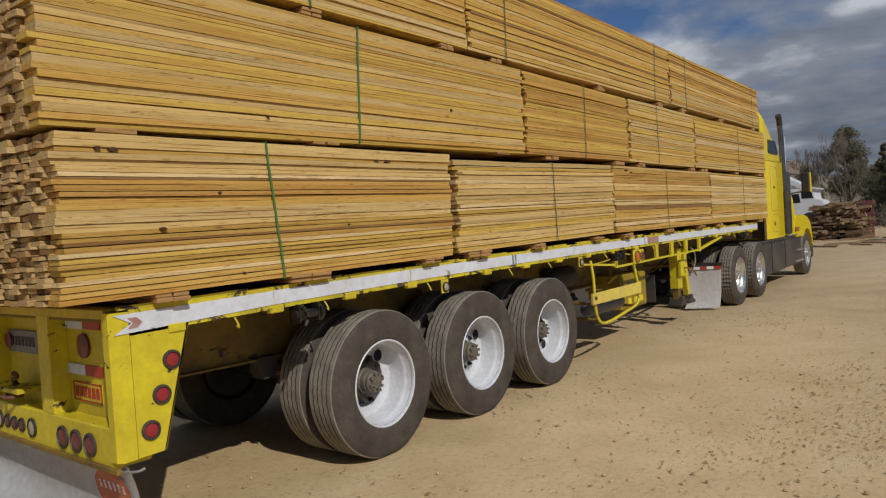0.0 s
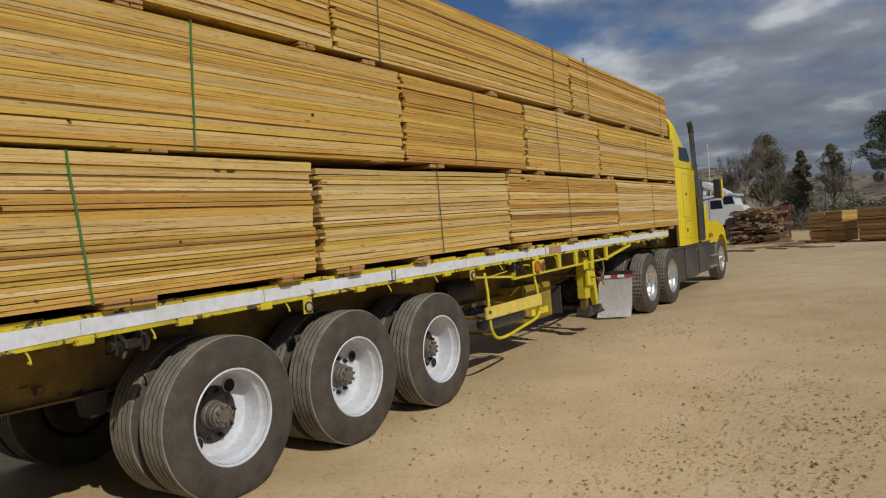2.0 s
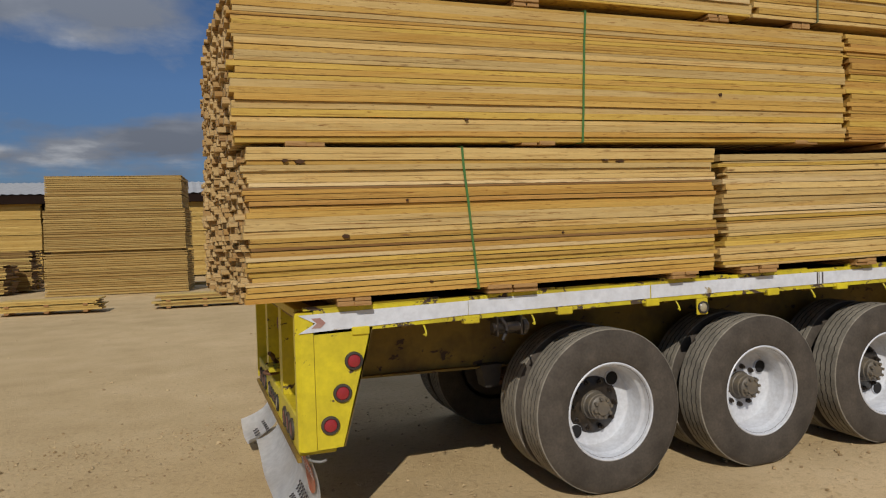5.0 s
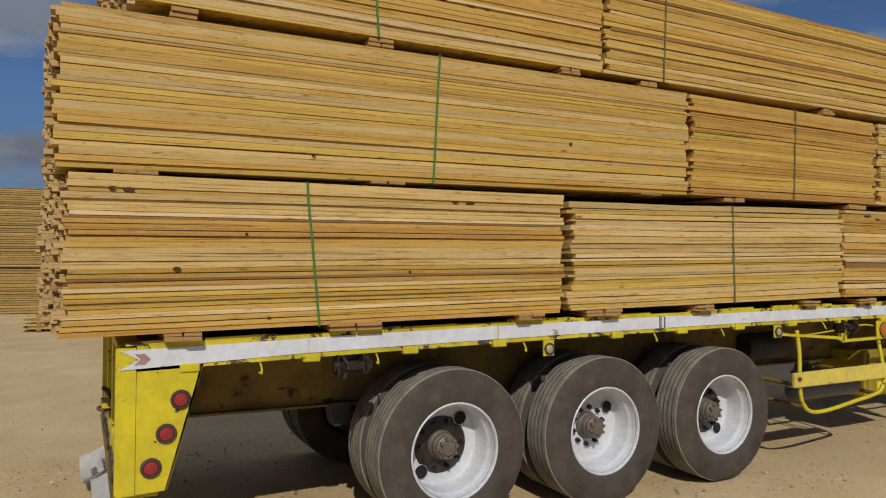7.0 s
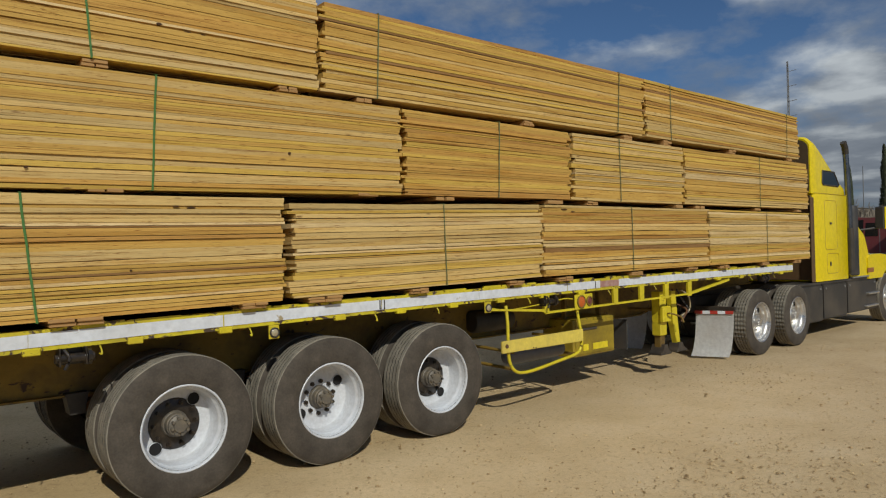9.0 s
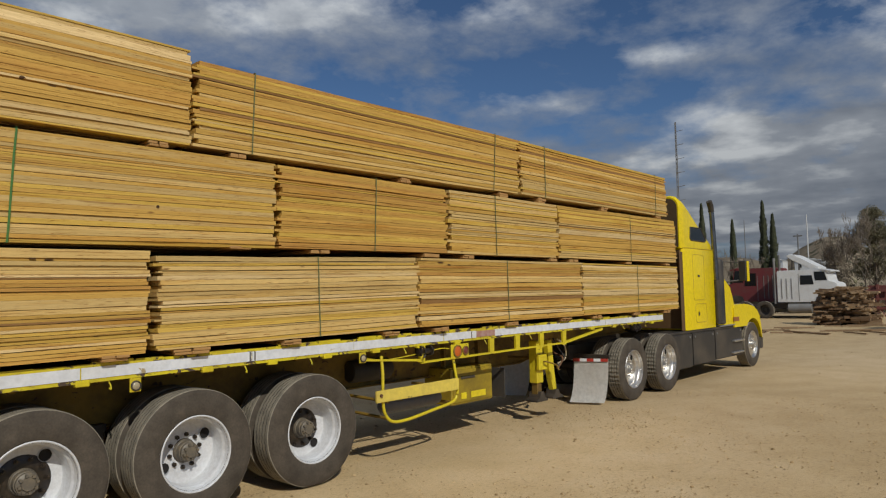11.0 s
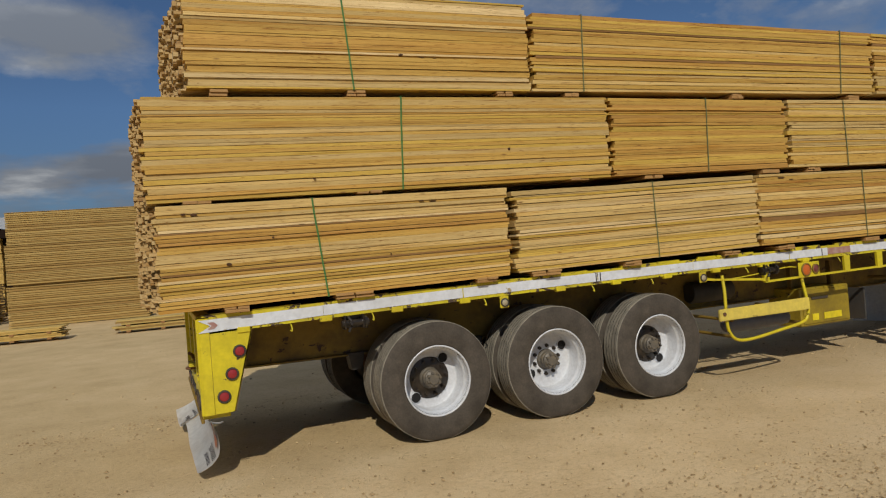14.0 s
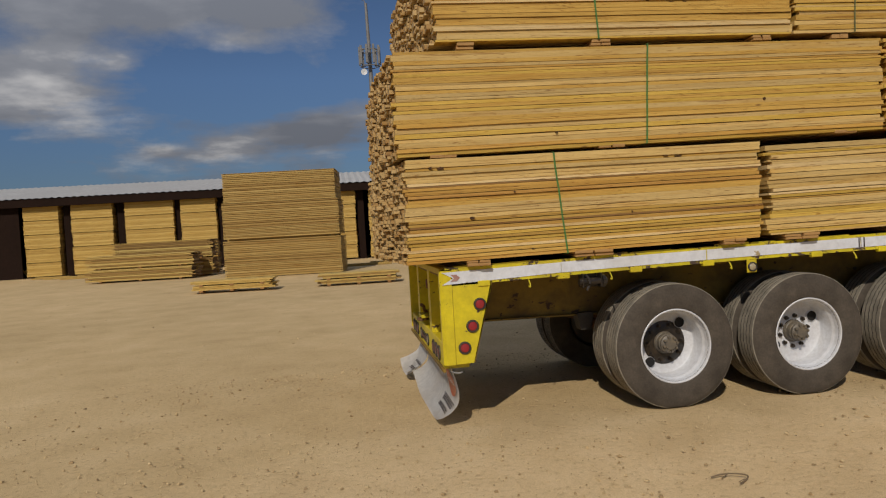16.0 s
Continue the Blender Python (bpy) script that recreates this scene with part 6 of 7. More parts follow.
yard_stack(35.85, 37.45, -1.95, -0.50, ((0.10, 0.55), (0.58, 0.98), (1.0, 1.42)), -19.0, "square stack of rough brown boards, pale on top", WOOD_SHED, 0.07, 0.06, "stacks at the far edge of the yard", ends=WOOD_DUN)
yard_stack(34.9, 36.6, -4.90, -2.45, ((0.10, 0.5), (0.54, 0.95), (1.0, 1.46)), -17.0, "square stack of rough boards with a pale top", WOOD_SHED, 0.055, 0.09, "stacks at the far edge of the yard", ends=WOOD_DUN)


def slab_pile():
    root = thing("slab_pile", (40.0, 2.55, 0), "untidy pile of grey-brown bark slabs and offcuts", "wood pile")
    r = random.Random(5)
    bm = bmesh.new()
    for i in range(420):
        k = r.random()
        z = 1.75 * k
        spread = 1.25 - 0.45 * k
        y = 2.55 + r.uniform(-spread, spread)
        x = 40.2 + r.uniform(-1.0, 1.0) * (1.1 - 0.4 * k)
        L, w, h = r.uniform(0.4, 1.3), r.uniform(0.12, 0.32), r.uniform(0.05, 0.14)
        mm = pose(x, y, z + 0.05, r.uniform(-6, 6), r.uniform(-7, 7), r.choice((90, 90, 84, 97, 5, 20)) + r.uniform(-8, 8))
        box(bm, -L / 2, L / 2, -w / 2, w / 2, -h / 2, h / 2, m=mm)
    part("slab", bm, WOOD_SLAB, root, kind="stuff")
    for i in range(26):
        L = r.uniform(0.8, 2.0)
        mm = pose(r.uniform(31.5, 39), r.uniform(-1.5, 5.0), 0.04, 0, r.uniform(-2, 2), r.uniform(60, 130))
        bm = box(bmesh.new(), -L / 2, L / 2, -0.05, 0.05, -0.02, 0.03, 0.004, m=mm)
        single("loose_slab", bm, WOOD_SLAB, mm.translation - Vector((0, 0, 0.04)), "loose grey-brown offcut lying on the dirt", "offcut", "offcuts on the ground")


slab_pile()


# ---- open shed with stored lumber ----
def shed():
    root = thing("storage_shed", (-10, 41, 0), "long open timber shed with a pale corrugated roof", "shed")
    tilt = lambda x: 40.2 - 0.06 * (x + 10)
    bm = bmesh.new()
    # corrugated roof sheet
    n = 420
    front, back = [], []
    for i in range(n + 1):
        x = -34 + 46 * i / n
        c = 0.03 * math.sin(i * math.pi / 2)
        front.append((x, tilt(x) - 0.9, 4.86 + c))
        back.append((x, tilt(x) + 9.0, 6.35 + c))
    quad_strip(bm, front, back)
    part("roof", bm, ROOF, root, "pale corrugated metal roof")
    bm = bmesh.new()
    pts = [(-34, tilt(-34) - 0.85), (12, tilt(12) - 0.85), (12, tilt(12) - 0.75), (-34, tilt(-34) - 0.75)]
    prism(bm, pts, "z", 4.35, 4.80)
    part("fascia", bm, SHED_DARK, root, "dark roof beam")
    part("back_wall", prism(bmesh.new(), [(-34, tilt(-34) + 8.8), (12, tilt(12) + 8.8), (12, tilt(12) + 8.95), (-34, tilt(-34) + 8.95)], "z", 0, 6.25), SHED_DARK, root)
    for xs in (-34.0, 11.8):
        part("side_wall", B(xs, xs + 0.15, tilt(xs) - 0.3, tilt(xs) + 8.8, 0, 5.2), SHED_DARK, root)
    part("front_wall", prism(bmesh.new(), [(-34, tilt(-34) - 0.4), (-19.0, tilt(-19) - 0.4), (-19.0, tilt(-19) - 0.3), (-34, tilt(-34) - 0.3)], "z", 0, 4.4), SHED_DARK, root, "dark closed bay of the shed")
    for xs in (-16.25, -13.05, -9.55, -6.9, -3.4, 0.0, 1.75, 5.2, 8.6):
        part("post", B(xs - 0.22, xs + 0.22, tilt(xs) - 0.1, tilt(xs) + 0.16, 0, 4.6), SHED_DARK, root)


shed()
for x0, x1 in ((-18.7, -16.6), (-15.9, -13.4), (-12.7, -9.75), (-9.35, -7.15), (-6.6, -3.8), (-3.1, -0.4), (0.35, 1.5), (2.3, 4.8), (5.6, 8.2)):
    yf = 40.2 - 0.06 * (x0 + 10)
    tiers = [(0.10 + k * 0.86, 0.10 + k * 0.86 + 0.82, rng.uniform(0, 0.05)) for k in range(5)]
    yard_stack(x0, x1, yf - 0.5, yf + 1.6, tiers, -3.4, "tall pale lumber stack in a shed bay", WOOD_SHED, 0.085, 0.03, "stacks in the shed", fill=0.92, bearers=False)


def debris():
    """Loose planks strewn before the shed."""
    r = random.Random(31)
    for x, y, L, turn in ((-15.2, 36.8, 2.6, -8), (-13.6, 35.6, 3.0, 4), (-12.4, 36.4, 1.8, 20), (-16.6, 38.0, 2.2, -15), (-11.9, 33.9, 2.4, -3), (-14.3, 38.2, 1.9, 9), (-5.0, 33.0, 2.0, -6), (1.6, 29.5, 2.4, 3), (2.4, 31.0, 1.6, -10)):
        mm = pose(x, y, 0.05, 0, 0, turn)
        root = thing("loose_plank", (x, y, 0), "loose weathered plank lying on the dirt", "plank", "planks before the shed")
        part("plank", box(bmesh.new(), -L / 2, L / 2, -0.11, 0.11, -0.045, 0.02, 0.004, m=mm), WOOD_PALE, root)
        part("plank", box(bmesh.new(), -L / 2 + 0.2, L / 2 + r.uniform(-0.3, 0.4), -0.05, 0.17, 0.022, 0.075, 0.004, m=mm), WOOD_PALE, root)


debris()


# ---- telecom tower, masts and poles ----
def tower():
    root = thing("telecom_tower", (5.1, 75, 0), "grey monopole telecom tower with panel antennas", "tower")
    part("mast", tube(bmesh.new(), [(5.1, 75, 0), (5.1, 75, 12), (5.1, 75, 22), (5.0, 75, 27.8)], 0.2, 10, [0.38, 0.30, 0.22, 0.16]), GREY_STEEL, root, smooth=40)
    for z in (20.6, 22.4):
        part("platform", tube(bmesh.new(), [(5.1 + 1.1 * math.cos(a), 75 + 1.1 * math.sin(a), z) for a in (radians(60 * k) for k in range(7))], 0.06, 6), GREY_STEEL, root)
    for k in range(9):
        a = radians(40 * k + 10)
        x, y = 5.1 + 1.15 * math.cos(a), 75 + 1.15 * math.sin(a)
        part("panel_antenna", B(x - 0.13, x + 0.13, y - 0.1, y + 0.1, 20.8, 22.9, 0.03), GREY_STEEL, root, "grey panel antenna")
    for k in range(3):
        a = radians(120 * k + 10)
        part("arm", tube(bmesh.new(), [(5.1, 75, 20.8), (5.1 + 1.1 * math.cos(a), 75 + 1.1 * math.sin(a), 20.8)], 0.05, 6), GREY_STEEL, root)
    bm = bmesh.new()
    lathe(bm, [(0.0005, 0.0), (0.35, -0.12), (0.36, -0.16), (0.0005, -0.10)], 18, (4.35, 74.6, 19.9))
    part("dish", bm, WHITE_CAB, root, "white dish antenna", smooth=50)
    part("camera_arm", tube(bmesh.new(), [(5.0, 75, 27.6), (4.8, 75, 28.2), (4.6, 75, 28.1)], 0.05, 6), GREY_STEEL, root)


tower()


def lattice_mast():
    root = thing("radio_mast", (60, 19.2, 0), "thin dark radio mast with short cross arms", "mast")
    for k in range(3):
        a = radians(120 * k)
        part("leg", tube(bmesh.new(), [(60 + 0.14 * math.cos(a), 19.2 + 0.14 * math.sin(a), 0), (60 + 0.05 * math.cos(a), 19.2 + 0.05 * math.sin(a), 16.6)], 0.035, 5), GREY_STEEL, root)
    for q in range(9):
        z = 6.0 + q * 1.22
        part("cross_arm", tube(bmesh.new(), [(60, 19.25, z), (60, 18.55, z + 0.05)], 0.025, 5), GREY_STEEL, root)
    bm = bmesh.new()
    for q in range(40):
        tube(bm, [(60.1, 19.2, q * 0.41), (59.95, 19.26, q * 0.41 + 0.41)], 0.015, 3)
    part("lattice", bm, GREY_STEEL, root, kind="stuff")


lattice_mast()


def pole(x, y, h, arm, label, mat, r=0.1):
    root = thing("utility_pole", (x, y, 0), label, "pole")
    part("pole_shaft", tube(bmesh.new(), [(x, y, 0), (x, y, h)], r, 8, [r * 1.2, r * 0.8]), mat, root)
    if arm:
        part("cross_arm", B(x - 0.06, x + 0.06, y - arm, y + arm, h - 0.25, h - 0.12), mat, root)


pole(75, 13.75, 7.1, 0.42, "slim grey utility pole with a cross arm", GREY_STEEL, 0.08)
pole(75, 18.75, 8.9, 0, "thin grey whip antenna mast", GREY_STEEL, 0.045)
pole(60, 9.1, 7.5, 0, "slim white mast behind the parked lorries", WHITE_CAB, 0.045)
pole(70, 1.6, 6.2, 0.2, "thin pale lamp post among the trees", GREY_STEEL, 0.06)


# ---- parked lorries far off ----
def parked_truck(name, tail, x, s, paint_mat, label, deflector, roof):
    """A lorry seen side on: s is -1 where it faces -y; tail is the y at the back of its sleeper."""
    Y = lambda d: tail + s * d
    root = thing(name, (x, Y(1.9), 0), label, "truck")
    xs = x - 1.15

    def side(nm, pts, a, b, mt, lab="", parent=None, bevel=0.03):
        return part(nm, prism(bmesh.new(), [(Y(d), z) for d, z in pts], "x", a, b, bevel), mt, parent or root, lab)
    body = side("cab_body", [(0, 0.98), (0, roof - 0.06), (0.1, roof), (2.6, roof), (2.74, roof - 0.1), (2.86, 2.22), (3.22, 2.12), (3.30, 1.95), (3.30, 0.98)], xs, x + 1.15, paint_mat)
    side("door_window", [(1.32, roof - 0.33), (1.98, roof - 0.33), (2.06, 2.04), (1.32, 2.04)], xs - 0.012, xs - 0.002, GLASS_DARK, "dark door window", body, 0)
    side("windscreen", [(2.10, roof - 0.12), (2.66, roof - 0.14), (2.78, 2.28), (2.14, 2.28)], xs - 0.014, xs + 0.1, GLASS_DARK, "dark windscreen wrapping round the corner", body, 0)
    side("door_seam", [(1.22, 2.7), (1.25, 2.7), (1.25, 1.05), (1.22, 1.05)], xs - 0.008, xs - 0.001, GREY_STEEL, "", body, 0)
    side("sun_visor", [(2.5, roof + 0.05), (2.98, roof - 0.06), (2.98, roof - 0.13), (2.5, roof - 0.02)], xs - 0.05, x + 1.1, paint_mat, "", body, 0)
    side("wheel_arch", [(2.1, 0.985), (2.2, 1.3), (2.45, 1.42), (2.75, 1.42), (3.0, 1.3), (3.1, 0.985)], xs - 0.02, xs - 0.004, BLACK_STEEL, "", body, 0)
    for q in range(3):
        side("rib", [(0.25 + 0.28 * q, roof - 0.5), (0.29 + 0.28 * q, roof - 0.5), (0.29 + 0.28 * q, 1.2), (0.25 + 0.28 * q, 1.2)], xs - 0.02, xs - 0.002, GREY_STEEL, "", body, 0)
    if deflector:
        side("roof_deflector", [(0.55, roof + 0.88), (0.75, roof + 1.0), (1.0, roof + 0.93), (2.3, roof + 0.16), (2.3, roof + 0.02), (1.9, roof + 0.04), (0.85, roof + 0.62)], xs + 0.15, x + 1.0, paint_mat, "white raised roof air deflector")
        side("deflector_strut", [(0.8, roof), (0.86, roof), (0.92, roof + 0.8), (0.86, roof + 0.8)], xs + 0.2, xs + 0.26, BLACK_STEEL, "", None, 0)
        side("deflector_strut", [(1.2, roof), (1.26, roof), (1.3, roof + 0.55), (1.24, roof + 0.55)], xs + 0.2, xs + 0.26, BLACK_STEEL, "", None, 0)
    part("exhaust_pipe", tube(bmesh.new(), [(xs + 0.1, Y(-0.15), 0.9), (xs + 0.1, Y(-0.15), roof + 0.8)], 0.07, 8), GREY_STEEL, root)
    part("chassis", B(x - 0.8, x + 0.8, min(Y(3.2), Y(-2.4)), max(Y(3.2), Y(-2.4)), 0.62, 0.93), BLACK_STEEL, root)
    part("fuel_tank", cyl(bmesh.new(), (x - 1.0, Y(1.9), 0.62), (x - 1.0, Y(0.6), 0.62), 0.3, 16), GREY_STEEL, root, smooth=40)
    if not deflector:
        part("fuel_tank", cyl(bmesh.new(), (x - 1.05, Y(0.5), 0.60), (x - 1.05, Y(-0.75), 0.60), 0.30, 16), ROOF, root, "dull silver fuel tank", smooth=40)
    for d in (2.6, -0.8, -2.0) if deflector else (2.6, -2.6):
        m = Matrix.Translation((x - 1.0, Y(d), 0.52)) @ Matrix.Rotation(radians(-90), 4, "Z")
        w = piece("wheel", RIM_DARK, root, m)
        ob = new("tyre", TYRE)
        ob.parent = w
    return root


parked_truck("white_truck", 7.65, 48.0, -1, WHITE_CAB, "white lorry cab with a raised roof deflector, parked", True, 2.92)
parked_truck("maroon_truck", 8.35, 50.5, 1, MAROON, "faded maroon lorry with a sleeper, parked", False, 3.2)


def red_machine():
    root = thing("red_machine", (45, 2.0, 0), "faded red steel sawmill machine frame", "machine")
    for y in (1.6, 2.0, 2.45):
        part("post", B(44.9, 45.05, y - 0.06, y + 0.06, 0, 1.7 + 0.25 * (y == 2.0)), RED_STEEL, root)
    for z in (0.6, 1.1, 1.55):
        part("rail", B(44.85, 45.0, 1.5, 2.6, z, z + 0.12), RED_STEEL, root)
    part("hopper", prism(bmesh.new(), [(1.55, 1.9), (2.5, 1.9), (2.3, 1.1), (1.75, 1.1)], "x", 45.05, 45.9), RED_STEEL, root)
    part("brace", tube(bmesh.new(), [(44.95, 1.6, 0.1), (44.95, 2.45, 1.6)], 0.04, 6), RED_STEEL, root)


red_machine()


def hedge():
    """A dark dry hedgerow far beyond the yard."""
    r = random.Random(8)
    bm = bmesh.new()
    for i in range(150):
        k = r.random()
        y = 12 - 34 * k
        h = r.uniform(0.7, 1.25)
        c = Vector((104 + r.uniform(-2, 2), y, h * 0.9))
        for q in range(60):
            d = Vector((r.gauss(0, 1), r.gauss(0, 1), r.gauss(0, 0.8))).normalized() * (h * r.random() ** 0.4)
            u = Vector((r.uniform(-1, 1), r.uniform(-1, 1), r.uniform(-0.6, 0.9))).normalized() * r.uniform(0.1, 0.3)
            v = u.orthogonal().normalized() * r.uniform(0.05, 0.14)
            bm.faces.new([bm.verts.new(c + d + e) for e in (-u, v, u, -v)])
    single("hedgerow", bm, HEDGE, (104, 0, 0), "dark dry hedgerow far beyond the yard", "hedge", kind="stuff")


hedge()

# ---- trees and far land ----
def leaf_cloud(bm, r, centre, radius, count, size, squash=1.0, up=0.0, thin=1.0):
    """Small leaf clumps, thrown over an uneven ball."""
    c = Vector(centre)
    for i in range(count):
        d = Vector((r.gauss(0, 1), r.gauss(0, 1), r.gauss(0, 1))).normalized()
        rad = radius * (0.45 + 0.55 * r.random() ** 0.5)
        p = c + Vector((d.x * rad, d.y * rad, d.z * rad * squash))
        s = size * r.uniform(0.6, 1.4)
        n = Vector((r.uniform(-1, 1), r.uniform(-1, 1), r.uniform(-0.5, 1) + up)).normalized()
        u = n.orthogonal().normalized()
        v = n.cross(u)
        q = [bm.verts.new(p + u * (s * a) + v * (s * b) + n * (s * e)) for a, b, e in ((-1.2 / thin, -0.12 * thin, 0), (0.1, -0.38 * thin, 0.2), (1.2 / thin, 0.1 * thin, 0), (0, 0.40 * thin, 0.25))]
        bm.faces.new(q)


def limb(bm, r, p, d, length, rad, depth, tips):
    """Branches that fork and thin out."""
    pts, radii = [p], [rad]
    n = 4
    for k in range(n):
        d = (d + Vector((r.uniform(-1, 1), r.uniform(-1, 1), r.uniform(-0.3, 0.6))) * 0.16).normalized()
        p = p + d * (length / n)
        pts.append(p)
        radii.append(rad * (1 - 0.45 * (k + 1) / n))
    tube(bm, pts, rad, 5 if depth < 2 else 3, radii)
    if depth == 0:
        tips.append(p)
        return
    for k in range(r.choice((2, 3, 3))):
        nd = (d + Vector((r.uniform(-1, 1), r.uniform(-1, 1), r.uniform(-0.25, 0.7))) * 0.75).normalized()
        limb(bm, r, pts[-1 - (k % 2)], nd, length * r.uniform(0.58, 0.8), max(radii[-1] * 0.78, 0.019), depth - 1, tips)
    tips.append(p)


def tree(x, y, h, crown_r, seed, leaf, label, density=60, leaf_size=0.16, depth=3, trunk=0.16, bare=False, squash=1.0):
    r = random.Random(seed)
    root = thing("tree", (x, y, 0), label, "tree")
    bm = bmesh.new()
    tips = []
    base = Vector((x, y, -0.05))
    for k in range(3 if crown_r > 1.2 else 1):
        limb(bm, r, base + Vector((r.uniform(-0.2, 0.2), r.uniform(-0.3, 0.3), 0)), Vector((r.uniform(-0.2, 0.2), r.uniform(-0.25, 0.25), 1)).normalized(), h * 0.26, trunk, depth, tips)
    # fit the limbs to the height and spread
    top = max(t.z for t in tips)
    wide = max(max(abs(t.x - x), abs(t.y - y)) for t in tips)
    kz, kw = (h * 0.94) / top, crown_r * 0.86 / max(wide, 0.1)
    for v in bm.verts:
        f = min(1.0, max(0.0, v.co.z / (h * 0.35)))
        w = 1 + (kw - 1) * f
        v.co = Vector((x + (v.co.x - x) * w, y + (v.co.y - y) * w, v.co.z * kz))
    part("trunk", bm, BARK, root)
    if not bare:
        bm = bmesh.new()
        for t in tips:
            p = Vector((x + (t.x - x) * kw, y + (t.y - y) * kw, t.z * kz))
            leaf_cloud(bm, r, p, crown_r * r.uniform(0.16, 0.36), int(density * 2.4), leaf_size * 0.72, squash, 0.0, 1.0 if leaf is LEAF_PINE else 0.55)
        part("crown", bm, leaf, root, kind="stuff")
    return root


def full_tree(x, y, z0, h, ry, seed, leaf, label, clumps=70, leaves=70, size=0.10, trunk=0.12, taper=0.35):
    """A tree with an uneven, well-filled crown from z0 to h: limbs that run out into clumps of small leaves."""
    r = random.Random(seed)
    root = thing("tree", (x, y, 0), label, "tree")
    wood_bm, leaf_bm = bmesh.new(), bmesh.new()
    tube(wood_bm, [(x, y, -0.05), (x + 0.1, y + 0.08, z0 * 0.6), (x, y - 0.05, z0), (x + 0.1, y, z0 + (h - z0) * 0.7)], trunk, 7, [trunk * 1.3, trunk, trunk * 0.85, trunk * 0.3])
    for i in range(clumps):
        k = r.random() ** 0.85
        z = z0 + (h - z0) * k
        wide = ry * math.sin(math.pi * min(1.0, 0.14 + 0.86 * k)) ** 0.6 * (1 - taper * k) * (0.85 + 0.4 * noise.noise((k * 3.0, seed, 1.0)))
        a = r.uniform(0, 2 * math.pi)
        d = wide * r.random() ** 0.5
        c = Vector((x + d * math.cos(a), y + d * math.sin(a), z))
        if i % 3 == 0:
            tube(wood_bm, [(x, y, max(z0 * 0.7, z - 0.5 * d - 0.6)), (x + 0.5 * d * math.cos(a), y + 0.5 * d * math.sin(a), z - 0.3 * d), c], 0.03, 4, [0.05, 0.03, 0.012])
        leaf_cloud(leaf_bm, r, c, ry * r.uniform(0.13, 0.27), leaves, size, 0.8, 0.2)
    part("trunk", wood_bm, BARK, root)
    part("crown", leaf_bm, leaf, root, kind="stuff")
    return root


def cypress(x, y, h, w, seed):
    r = random.Random(seed)
    root = thing("cypress_tree", (x, y, 0), "tall narrow dark green cypress", "tree", "cypresses behind the yard")
    part("trunk", tube(bmesh.new(), [(x, y, -0.05), (x, y, h * 0.4), (x, y, h * 0.9)], 0.15, 7, [0.17, 0.12, 0.03]), BARK, root)
    bm = bmesh.new()
    for i in range(2600):
        k = r.random()
        z = 0.5 + (h - 0.5) * k
        rad = w * (0.35 + 0.65 * min(1, k * 4)) * (1 - k) ** 0.55 * (0.9 + 0.35 * noise.noise((z * 0.9, seed, 0)))
        a = r.uniform(0, 2 * math.pi)
        rr = rad * math.sqrt(r.random())
        p = Vector((x + rr * math.cos(a), y + rr * math.sin(a), z))
        s = 0.09 * r.uniform(0.6, 1.5)
        u = Vector((math.cos(a + 1.5), math.sin(a + 1.5), 0)) * s
        v = Vector((0.25 * math.cos(a), 0.25 * math.sin(a), 1)) * s * 2.4
        bm.faces.new([bm.verts.new(q) for q in (p - u, p - v * 0.3, p + u, p + v)])
    part("crown", bm, LEAF_CYP, root, kind="stuff")


for i, (x, y, h, w) in enumerate(((75, 16.9, 10.55, 0.78), (75, 16.0, 9.15, 0.72), (75, 19.95, 8.9, 0.62), (75, 23.1, 10.9, 0.75))):
    cypress(x, y, h, w, 30 + i)

full_tree(62, 5.0, 2.4, 7.7, 2.05, 3, LEAF_DARK, "dense dull green tree with a broad uneven crown", 150, 140, 0.062, 0.14, 0.05)
tree(61, 7.2, 7.5, 2.9, 4, LEAF_DUSK, "bare grey-brown winter tree beside a greener one", 0, 0.1, 6, 0.10, True)
tree(60, 5.3, 8.3, 2.6, 15, LEAF_DUSK, "bare winter tree with many thin grey limbs", 0, 0.08, 5, 0.08, True)
tree(72, 20.2, 6.8, 2.4, 41, LEAF_DUSK, "bare brown winter tree between the cypresses", 0, 0.1, 5, 0.09, True)
tree(73, 18.0, 6.0, 2.2, 42, LEAF_DUSK, "leafless brown thicket tree between the cypresses", 0, 0.1, 5, 0.08, True)
tree(70, 22.0, 5.6, 2.0, 43, LEAF_DUSK, "leafless brown thicket tree behind the yard", 0, 0.1, 5, 0.08, True)
full_tree(66, 8.6, 1.2, 5.2, 1.9, 25, LEAF_DUSK, "low brown brushy tree behind the lorries", 90, 110, 0.060, 0.08)
full_tree(64, 2.75, 1.8, 6.3, 1.1, 6, LEAF_DARK, "slim dull green tree behind the yard", 90, 130, 0.060, 0.10, 0.5)
full_tree(67, 3.7, 1.0, 5.0, 2.2, 26, LEAF_DARK, "low olive tree between taller ones", 100, 120, 0.060, 0.08)
full_tree(63, 0.5, 2.6, 6.4, 1.3, 7, LEAF_OLIVE, "thin olive-green tree with a loose crown", 95, 100, 0.055, 0.10, 0.15)
tree(61, 0.3, 5.4, 1.5, 27, LEAF_OLIVE, "leafless shrub-like tree with many thin twigs", 0, 0.1, 5, 0.07, True)
tree(61, -0.9, 6.0, 0.5, 17, LEAF_OLIVE, "leafless pole-like tree trunk", 4, 0.1, 2, 0.14)
